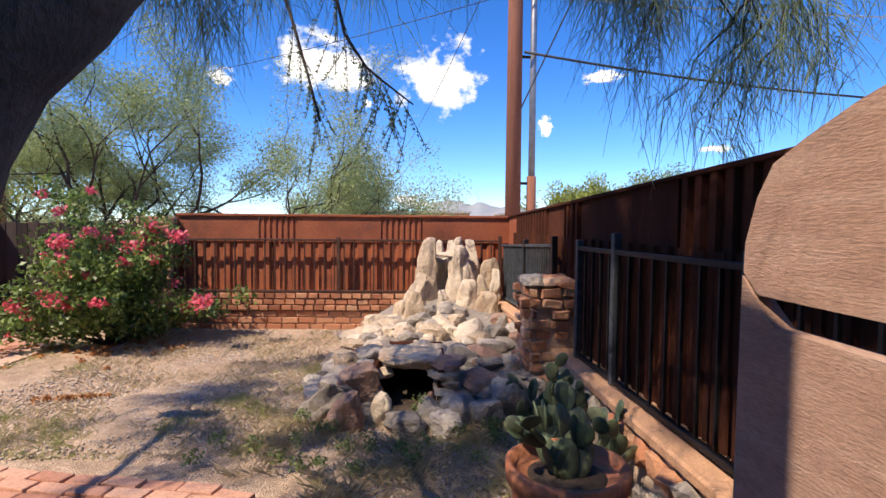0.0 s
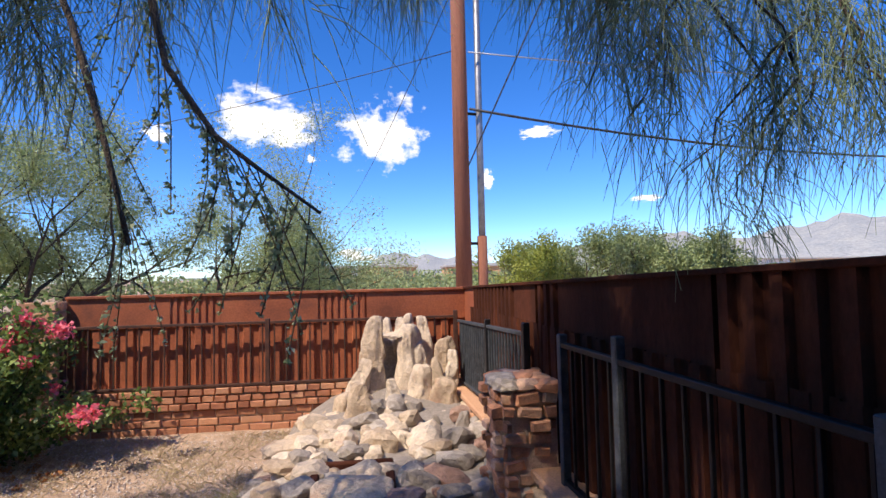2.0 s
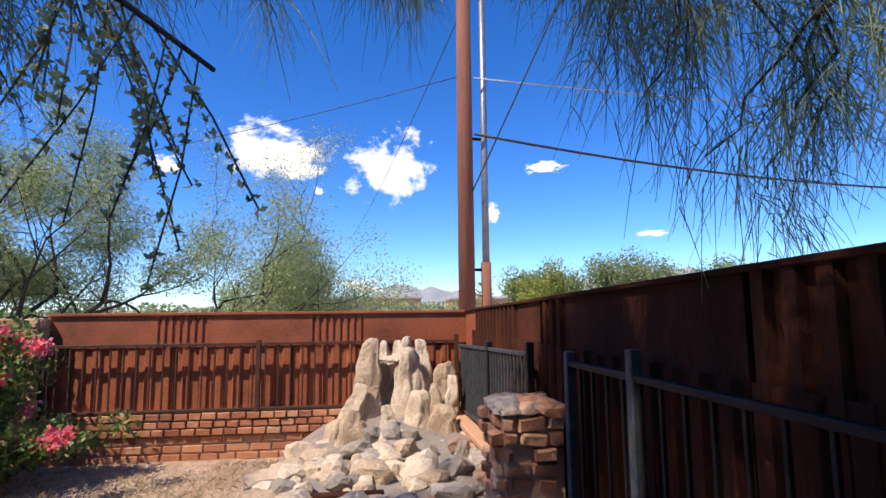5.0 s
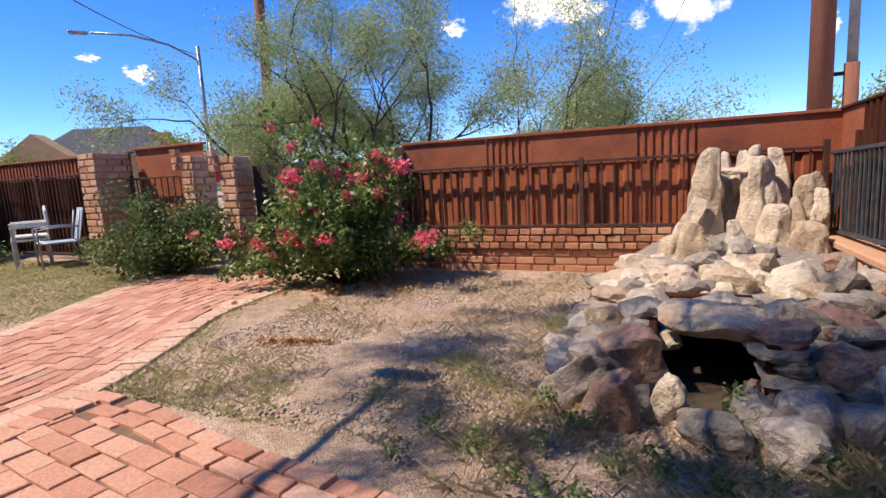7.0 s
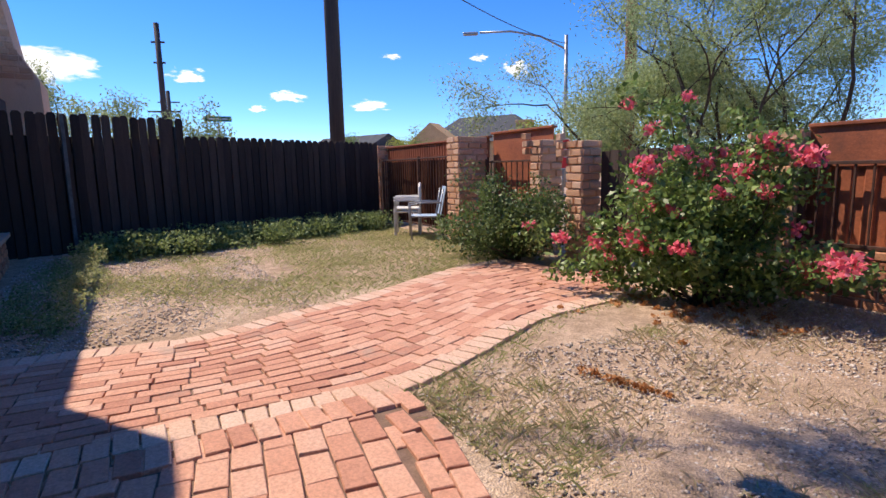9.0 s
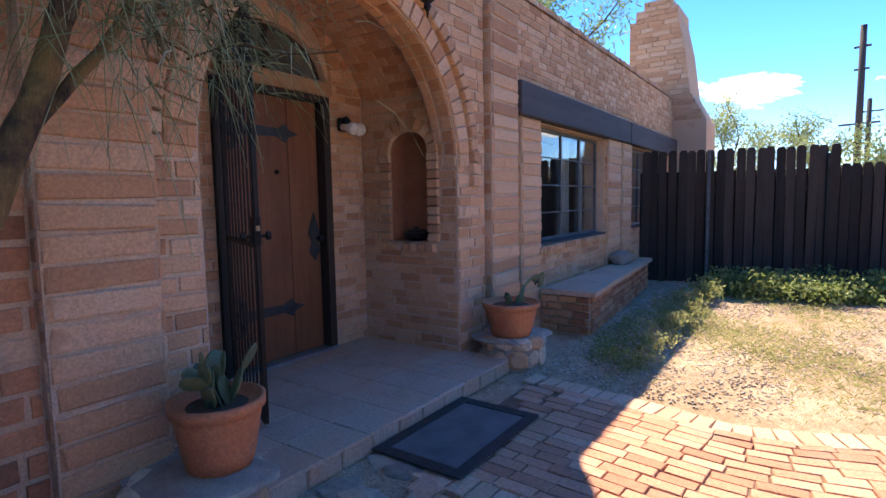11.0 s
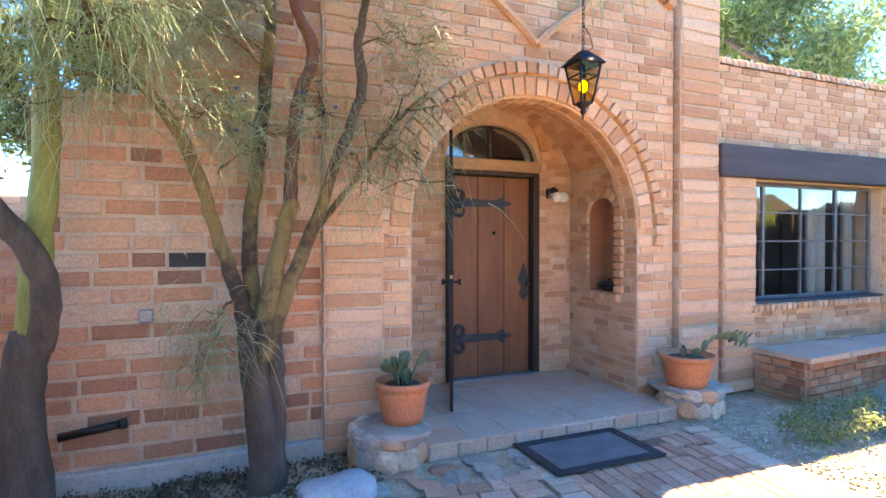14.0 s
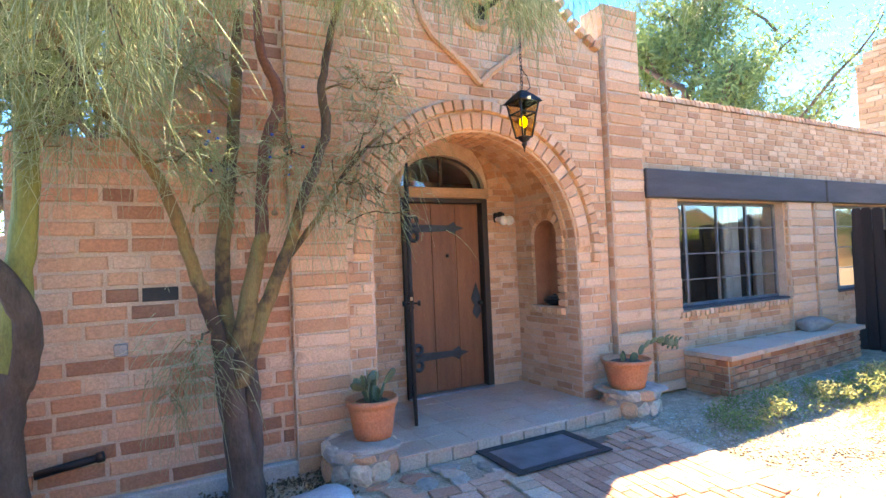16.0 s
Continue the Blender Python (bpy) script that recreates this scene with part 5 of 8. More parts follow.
    side = [(1.06, 3.82, 0.26, 0.27, 0.065), (1.08, 3.80, 0.205, 0.23, 0.065), (1.10, 3.76, 0.15, 0.31, 0.06), (1.12, 3.74, 0.08, 0.30, 0.10), (0.95, 3.58, 0.03, 0.19, 0.20), (1.15, 3.56, 0.06, 0.26, 0.20), (1.05, 3.40, 0.03, 0.2, 0.15), (1.38, 3.78, 0.10, 0.24, 0.2), (1.32, 3.55, 0.06, 0.24, 0.18), (1.52, 3.7, 0.12, 0.26, 0.26)]
    for k, (x, y, z, sx, sz) in enumerate(side):
        S(10 + k, x, y, z, (sx, 0.26, sz), (rnd.uniform(-5, 5), rnd.uniform(-4, 4), rnd.uniform(-12, 12)), M_STONE_GREY, 3)
    S(20, 0.955, 3.70, 0.09, (0.06, 0.10, 0.13), (0, 0, 0), M_STONE_RED)
    S(21, 0.47, 4.10, 0.33, (0.19, 0.2, 0.12), (12, 0, 30), M_STONE_GREY, 3)
    S(22, 0.47, 3.98, 0.26, (0.17, 0.18, 0.15), (0, 8, 10), M_STONE_GREY, 3)
    S(23, 0.61, 3.92, 0.23, (0.14, 0.14, 0.08), (0, -6, 15))
    S(24, 0.28, 4.28, 0.19, (0.25, 0.24, 0.2), (6, 4, 50), M_STONE, 3)
    S(25, 0.30, 4.80, 0.24, (0.34, 0.26, 0.10), (3, 3, 20))
    # rubble on the slopes
    r = random.Random(9)
    for k in range(165):
        x, y = r.uniform(0.12, 1.85), r.uniform(3.75, 6.6)
        if (0.32 < x < 1.2 and y < 4.15) or (0.5 < x and y > 5.75):
            continue
        s = r.choice((0.12, 0.16, 0.2, 0.27)) * r.uniform(0.85, 1.15)
        rim = x < 0.45 or x > 1.6
        S(100 + k, x, y, height(x, y) + s * 0.14, (s, s * r.uniform(0.6, 1.0), s * r.uniform(0.4, 0.75)), (r.uniform(-25, 25), r.uniform(-25, 25), r.uniform(0, 180)), r.choice((M_STONE, M_STONE, M_STONE, M_STONE_GREY) if y > 4.6 and x < 1.7 else (M_STONE, M_STONE_GREY, M_STONE_GREY, M_STONE_GREY, M_STONE_RED)), 2)
    for k in range(26):
        y = 3.9 + 2.3 * k / 26
        s = r.uniform(0.16, 0.28)
        S(250 + k, 0.12 + r.uniform(-0.08, 0.08) + 0.25 * max(0, (y - 5.2)), y, s * 0.2, (s, s, s * 0.6), (r.uniform(-20, 20), r.uniform(-20, 20), r.uniform(0, 180)), r.choice((M_STONE, M_STONE_GREY, M_STONE_GREY, M_STONE_RED)))


fountain()


# ---- far side of the yard ----
def board_fence():
    w = tagged(new("wall_fence"), "tall dark-stained wooden board fence with dog-eared tops", "fence", kind="structure")
    p0, p1 = Vector((-9.3, 0.18)), Vector((-11.35, 6.9))
    d = p1 - p0
    ang = math.degrees(math.atan2(d.y, d.x))
    n = 52
    shapes = []
    for hgt in (2.08, 1.80):
        poly = [(-0.06, 0.02), (0.06, 0.02), (0.06, hgt - 0.04), (0.035, hgt), (-0.035, hgt), (-0.06, hgt - 0.04)]
        shapes.append(mesh_of("board", prism(poly, Matrix(((1, 0, 0, 0), (0, 0, 1, 0), (0, 1, 0, 0), (0, 0, 0, 1))), 0.02), M_BOARD))
    for k in range(n):
        p = p0 + d * ((k + 0.5) / n)
        ob = new("board", shapes[0 if k / n < 0.37 else 1])
        ob.parent = w
        ob.matrix_basis = pose(p.x, p.y, rnd.uniform(-0.012, 0.012), 0, rnd.uniform(-0.6, 0.6), ang + rnd.uniform(-2, 2))
    rot = pose(p0.x, p0.y, 0, 0, 0, ang)
    for z in (0.45, 1.45):
        part("back_rail", boxed(0, d.length, 0.025, 0.07, z - 0.045, z + 0.045, bevel=0.004, m=rot), M_BOARD, w)
    part("cover_board", boxed(0, d.length, 0.09, 0.11, 0.02, 1.75, bevel=0.0, m=rot), M_BOARD, w)
    part("iron_post", boxed(0.95, 1.0, -0.08, -0.03, -0.1, 2.05, bevel=0.004, m=rot), M_IRON_BLUE, w, "thin grey iron post")
    part("iron_post", boxed(2.52, 2.56, -0.07, -0.03, -0.1, 1.95, bevel=0.004, m=rot), M_IRON, w, "thin dark iron post")


board_fence()


def brick_post(name, x0, x1, y0, y1, top, label, steps=False):
    w = tagged(new(name), label, "pillar", "gate pillars", "structure")
    part("core", boxed(x0 + 0.02, x1 - 0.02, y0 + 0.02, y1 - 0.02, -0.1, top - 0.03, bevel=0), M_MORTAR, w)
    b = courses((x0, y0 + 0.02, 0), (1, 0, 0), (0, -1, 0), x1 - x0, top, 0.26, 0.1, 0.016, 0.03, None, 0.2)
    b += courses((x1 - 0.02, y0, 0), (0, 1, 0), (1, 0, 0), y1 - y0, top, 0.26, 0.1, 0.016, 0.03, None, 0.2)
    if steps:
        b += courses((x0 - 0.12, y0 + 0.02, top - 0.2), (1, 0, 0), (0, -1, 0), 0.12, 0.3, 0.12, 0.1, 0.016, 0.08, None, 0.2)
    lay(b, w, M_BRICK)


brick_post("gate_pillar", -7.40, -7.03, 6.35, 6.90, 1.66, "brick pillar at the end of the iron fence")
brick_post("gate_pillar", -5.65, -5.42, 6.62, 7.0, 1.52, "short brick pillar with a stepped top", True)
brick_post("gate_pillar", -4.86, -4.58, 6.52, 6.85, 1.46, "short brick pillar beside the entrance of the walk", True)
brick_post("gate_pillar", -11.75, -11.45, 6.95, 7.35, 1.74, "brick pillar where board fence and iron fence meet")
brick_post("gate_pillar", -2.75, -2.32, 6.72, 7.1, 1.42, "brick pillar at the end of the yard wall")


def steel_screen(name, x0, x1, y, z0, z1, label, fold):
    w = tagged(new(name), label, "screen", "", "structure")
    if fold:
        v, f = corrugated(x0, x1, z0, z1 - 0.03, y, 0.1, 0.02)
        raw("folded_sheet", v, f, M_RUST, w)
    else:
        part("flat_sheet", boxed(x0, x1, y - 0.008, y + 0.008, z0, z1 - 0.03, bevel=0.002), M_RUST, w)
    part("cap_angle", boxed(x0 - 0.02, x1 + 0.02, y - 0.05, y + 0.05, z1 - 0.03, z1, bevel=0.004), M_RUST, w)


steel_screen("wall_screen_1", -11.45, -7.4, 7.2, 1.34, 1.70, "rusted folded steel screen behind an iron fence", True)
# The lower part takes the darker of the two rust colours.
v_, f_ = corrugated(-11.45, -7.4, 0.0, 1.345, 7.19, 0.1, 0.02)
raw("lower_sheet", v_, f_, M_RUST_SHADED, bpy.data.objects["wall_screen_1"], "rusted folded sheet, darker than the one above")
steel_screen("wall_screen_2", -7.0, -5.6, 7.0, 0.0, 1.72, "flat rusted steel plate between brick pillars", False)
iron_fence("iron_fence", (-11.4, 7.0), (-7.4, 6.8), 0.08, 1.38, 0.12, ((0.01, 1.42), (0.5, 1.42), (0.99, 1.42)))
iron_fence("iron_fence", (-7.0, 6.85), (-5.7, 6.85), 0.08, 1.25, 0.12, ((0.02, 1.3), (0.98, 1.3)))


def plank_gate(x0, x1, y):
    w = thing("garden_gate", "closed dark plank gate at the end of the brick walk", "gate")
    n = 13
    for k in range(n):
        a = x0 + (x1 - x0) * k / n
        part("board", boxed(a + 0.003, a + (x1 - x0) / n - 0.003, y, y + 0.025, 0.04, 1.32 + 0.01 * (k % 2), bevel=0.004), M_BOARD, w)
    for z in (0.3, 1.1):
        part("rail", boxed(x0, x1, y + 0.026, y + 0.07, z - 0.05, z + 0.05, bevel=0.004), M_BOARD, w)


plank_gate(-4.55, -2.78, 6.8)


# ---- end of the side passage ----
def passage_end():
    w = tagged(new("wall_passage"), "plain brick wall closing the side passage", "wall", kind="structure")
    part("wall_core", boxed(0.53, RX + 0.5, -4.2, -4.0, -0.1, 2.1, bevel=0), M_MORTAR, w)
    lay(courses((0.55, -4.0, 0), (1, 0, 0), (0, 1, 0), RX - 0.16, 2.1, 0.3, 0.112, 0.02, 0.02), w, M_BRICK)


passage_end()

# ---- plants ----
def leaf_cloud(name, centres, radii, count, size, material, parent, seed, aspect=2.2, droop=0.0, label=""):
    """Many small single leaves scattered round the given centres."""
    r = np.random.RandomState(seed)
    c = np.asarray(centres, float)
    rad = np.asarray(radii, float)
    i = r.randint(0, len(c), count)
    off = np.clip(r.normal(0, 0.5, (count, 3)), -0.85, 0.85)
    off[:, 2] *= 0.75
    p = c[i] + off * rad[i][:, None]
    d = r.normal(0, 1, (count, 3))
    d[:, 2] -= droop
    d /= np.linalg.norm(d, axis=1)[:, None]
    e = np.cross(d, r.normal(0, 1, (count, 3)))
    e /= np.linalg.norm(e, axis=1)[:, None]
    s = size * r.uniform(0.6, 1.3, (count, 1))
    bend = np.cross(d, e) * s * 0.18
    v = np.stack((p - d * s / 2, p + e * s / aspect / 2 + bend, p + d * s / 2, p - e * s / aspect / 2 + bend), 1).reshape(-1, 3)
    me = bpy.data.meshes.new(name)
    me.vertices.add(len(v))
    me.vertices.foreach_set("co", v.ravel())
    me.loops.add(count * 4)
    me.loops.foreach_set("vertex_index", np.arange(count * 4))
    me.polygons.add(count)
    me.polygons.foreach_set("loop_start", np.arange(count) * 4)
    me.update()
    me.materials.append(material)
    ob = new(name, me)
    ob.parent = parent
    return tagged(ob, label)


def grow(r, start, way, length, radius, depth, tips, limbs, up=0.15, spread=0.6, droop=0.0):
    """A branching limb: collects its tubes and twig ends."""
    pts, rad = [Vector(start)], [radius]
    d = Vector(way).normalized()
    n = 5
    for k in range(n):
        d = (d + Vector((r.gauss(0, 0.16), r.gauss(0, 0.16), r.gauss(0, 0.12) + up - droop * k / n))).normalized()
        pts.append(pts[-1] + d * (length / n))
        rad.append(radius * (1 - 0.6 * (k + 1) / n))
    limbs.append((pts, rad))
    if depth == 0:
        tips += pts[2:]
        return
    if depth == 1:
        tips += pts[4:]
    for k in range(r.choice((2, 3, 3))):
        at = pts[-1] if k == 0 else pts[r.choice((2, 3, 4))]
        side = Vector((r.gauss(0, 1), r.gauss(0, 1), r.gauss(0.1, 0.5))).normalized()
        grow(r, at, d * (1 - spread * 0.5) + side * spread, length * r.uniform(0.6, 0.8), radius * 0.5, depth - 1, tips, limbs, up, spread, droop)


def tree(name, label, base, limbs0, leaf, size, count, bark, seed, depth=3, trunk=0.1, up=0.12, leaf_radius=0.3, aspect=2.2, sides=6):
    """A tree from a few main limbs (way, length), each of which branches on."""
    r = random.Random(seed)
    w = thing(name, label, "tree", base)
    tips, limbs = [], []
    for start, way, length in limbs0:
        grow(r, start, way, length, trunk, depth, tips, limbs, up, 0.62)
    v, f = [], []
    for pts, rad in limbs:
        tube_data(pts, rad, sides if rad[0] > 0.02 else 4, v, f)
    raw("trunk", v, f, bark, w, smooth=True)
    leaf_cloud("crown", tips, [leaf_radius] * len(tips), count, size, leaf, w, seed, aspect)
    return w


tree("mesquite_tree", "open-crowned mesquite tree beyond the yard wall", (-5.8, 10.6, -0.03),
     [((0, 0, 0), (-0.25, 0.1, 1), 2.0), ((0.05, 0, 0), (0.9, -0.1, 0.7), 2.3), ((0, 0, 0.1), (-1.0, -0.1, 0.7), 2.3), ((0, 0, 0.1), (0.15, -0.3, 1), 2.2), ((0, 0, 0.1), (0.5, 0.2, 1), 2.2), ((0.1, 0, 0.2), (1.0, -0.1, 0.45), 2.4)], M_LEAF_MESQ, 0.064, 76000, M_BARK, 3, 3, 0.07, up=0.02, leaf_radius=0.42, aspect=3.2)
tree("mesquite_tree", "slender mesquite tree with airy foliage beyond the wall", (-2.75, 11.9, -0.03),
     [((0, 0, 0), (0.1, 0, 1), 1.9), ((0, 0, 0.2), (0.9, 0, 0.65), 2.1), ((0, 0, 0.2), (-0.6, 0.1, 0.9), 1.8), ((0, 0, 0.2), (0.5, -0.1, 0.9), 1.7), ((0, 0, 0.3), (1.0, -0.1, 0.3), 2.2), ((0, 0, 0.3), (-1.0, 0.1, 0.45), 1.9), ((0, 0, 0.4), (0.95, 0.1, 0.55), 2.5), ((0, 0, 0.3), (-0.8, -0.1, 0.8), 2.2)], M_LEAF_MESQ, 0.06, 54000, M_BARK, 8, 3, 0.05, up=0.01, leaf_radius=0.42, aspect=3.2)
tree("mesquite_tree", "mesquite tree behind the bougainvillea", (-8.0, 12.2, -0.03),
     [((0, 0, 0), (0.2, 0, 1), 1.7), ((0, 0, 0.2), (0.7, -0.1, 0.8), 1.7), ((0, 0, 0.2), (-0.6, 0.1, 0.8), 1.6)], M_LEAF_MESQ, 0.085, 30000, M_BARK, 12, 3, 0.06, up=0.05, leaf_radius=0.45, aspect=3)
tree("mesquite_tree", "low mesquite tree behind the rusted wall corner", (-1.2, 13.5, -0.03),
     [((0, 0, 0), (0.7, 0, 0.8), 1.2), ((0, 0, 0), (-0.5, 0, 0.9), 1.2), ((0, 0, 0), (0.1, 0, 1), 1.3)], M_LEAF_MESQ, 0.075, 26000, M_BARK, 15, 3, 0.05, leaf_radius=0.45, aspect=3)
tree("palo_verde_shrub", "yellow-green shrub behind the boundary wall", (4.9, 13.6, -0.03),
     [((0, 0, 0), (0.5, 0, 1), 1.0), ((0, 0, 0), (-0.5, 0.2, 1), 1.0), ((0, 0, 0), (0, 0, 1), 1.1), ((0, 0, 0), (-0.9, 0, 0.7), 1.1)], M_LEAF_YELLOW, 0.08, 9000, M_BARK, 21, 3, 0.05, leaf_radius=0.3)
tree("palo_verde_shrub", "pale green shrub behind the boundary wall", (8.0, 15.6, -0.03),
     [((0, 0, 0), (0.4, 0, 1), 1.35), ((0, 0, 0), (-0.6, 0.2, 1), 1.3), ((0, 0, 0), (0, 0, 1), 1.5), ((0, 0, 0), (0.9, 0, 0.6), 1.4)], M_LEAF_FAR, 0.09, 11000, M_BARK, 22, 3, 0.06, leaf_radius=0.4)
for at, sd in (((10.1, 15.2, -0.03), 24), ((12.0, 17.4, -0.03), 25), ((6.6, 17.5, -0.03), 26)):
    tree("palo_verde_shrub", "broad green shrub behind the boundary wall", at,
         [((0, 0, 0), (0.4, 0, 1), 1.15), ((0, 0, 0), (-0.7, 0.2, 0.9), 1.2), ((0, 0, 0), (0, 0, 1), 1.25), ((0, 0, 0), (0.9, 0, 0.7), 1.2)], M_LEAF_FAR, 0.1, 15000, M_BARK, sd, 3, 0.06, leaf_radius=0.4)
for k, (x, y, h, wd, mat, lab) in enumerate(((-22, 4.2, 1.5, 1.0, M_LEAF_FAR, "pale desert tree behind the board fence"), (-26, 2.0, 2.2, 1.3, M_LEAF_FAR, "tall pale tree behind the board fence"), (-27, -0.8, 2.6, 1.3, M_LEAF_MESQ, "broad tree behind the board fence"),
                                             (-19.5, 6.6, 1.05, 0.8, M_LEAF_FAR, "thin grey-green shrub behind the board fence"), (-33, 14.2, 1.7, 1.3, M_LEAF_DARK, "round dark green tree beside the neighbouring house"), (-30, 17.6, 1.6, 1.2, M_LEAF_YELLOW, "bright green tree before the neighbouring house"),
                                             (-19, 17.5, 1.5, 1.4, M_LEAF_YELLOW, "yellow-green tree beyond the gate pillars"), (-16.5, 18.5, 2.0, 1.4, M_LEAF_FAR, "pale green tree beyond the gate pillars"), (-11.5, 15, 1.3, 1.0, M_LEAF_YELLOW, "yellow-green shrub beyond the yard wall"))):
    tree("desert_tree", lab, (x, y, -0.03), [((0, 0, 0), (0.5 * wd, 0.1, 1), h), ((0, 0, 0), (-0.5 * wd, 0, 1), h), ((0, 0, 0), (0, 0.3, 1), h * 1.1)], mat, 0.13, 5000, M_BARK, 30 + k, 2, 0.09, leaf_radius=0.55)
tree("pine_tree", "tall pine with clumped needles standing behind the house", (-16.8, -8.0, -0.03),
     [((0, 0, 0), (0, 0, 1), 6.0), ((0, 0, 3.6), (0.9, 0.3, 0.25), 2.6), ((0, 0, 4.4), (-0.8, 0.4, 0.3), 2.6), ((0, 0, 5), (0.6, -0.6, 0.4), 2.4), ((0, 0, 4.0), (0.3, 0.9, 0.2), 2.6), ((0, 0, 5.4), (0.8, 0.4, 0.5), 2.6), ((0, 0, 5.4), (-0.5, 0.2, 0.7), 2.8), ((0, 0, 5.8), (0.1, 0, 1), 2.6), ((0, 0, 3.4), (-0.9, -0.2, 0.2), 2.4)], M_LEAF_PINE, 0.26, 36000, M_PINEBARK, 44, 2, 0.22, up=0.08, leaf_radius=0.95, aspect=5)


tree("shade_tree", "tall dark green tree standing behind the house", (1.2, -9.0, -0.03),
     [((0, 0, 0), (0, 0, 1), 3.4), ((0, 0, 2.0), (0.8, 0, 0.8), 2.6), ((0, 0, 2.0), (-0.9, 0, 0.8), 2.6), ((0, 0, 3), (0, 0.4, 1), 2.8), ((0, 0, 2.6), (0.5, -0.5, 1), 2.6), ((0, 0, 2.6), (-0.5, 0.2, 1), 2.8)], M_LEAF_BUSH, 0.16, 24000, M_BARK, 46, 2, 0.16, leaf_radius=0.8)


def strands(name, roots, count, length, material, parent, seed, radius=0.0013, fall=1.0, spread=0.1):
    """Thin drooping leaf stalks that fan out from the given places and ways."""
    r = np.random.RandomState(seed)
    n = 4
    i = r.randint(0, len(roots), count)
    at = np.array([q[0] for q in roots], float)[i] + r.normal(0, spread, (count, 3))
    way = np.array([q[1] for q in roots], float)[i] + r.normal(0, 0.55, (count, 3))
    way /= np.linalg.norm(way, axis=1)[:, None]
    ln = length * r.uniform(0.55, 1.3, (count, 1))
    side = np.cross(way, r.normal(0, 1, (count, 3)))
    side /= np.linalg.norm(side, axis=1)[:, None]
    other = np.cross(way, side)
    rings = []
    for k in range(n):
        s = k / (n - 1)
        c = at + way * ln * s + np.array([0, 0, -1.0]) * (ln * fall * s * s * 0.75)
        rad = radius * (1.15 - 0.75 * s)
        rings.append(np.stack([c + side * (rad * math.cos(a)) + other * (rad * math.sin(a)) for a in (0, 2.094, 4.189)], 1))
    v = np.stack(rings, 1).reshape(-1, 3)
    quad = np.array([(k * 3 + a, k * 3 + (a + 1) % 3, (k + 1) * 3 + (a + 1) % 3, (k + 1) * 3 + a) for k in range(n - 1) for a in range(3)])
    f = (quad[None] + (np.arange(count) * n * 3)[:, None, None]).reshape(-1, 4)
    me = bpy.data.meshes.new(name)
    me.vertices.add(len(v))
    me.vertices.foreach_set("co", v.ravel())
    me.loops.add(len(f) * 4)
    me.loops.foreach_set("vertex_index", f.ravel())
    me.polygons.add(len(f))
    me.polygons.foreach_set("loop_start", np.arange(len(f)) * 4)
    me.update()
    me.materials.append(material)
    ob = new(name, me)
    ob.parent = parent
    return ob


def twig(r, a, b, sag=0.1, n=6):
    a, b = Vector(a), Vector(b)
    return [a.lerp(b, k / n) + Vector((r.gauss(0, 0.02), r.gauss(0, 0.02), r.gauss(0, 0.02) - sag * (k / n) ** 2)) for k in range(n + 1)]


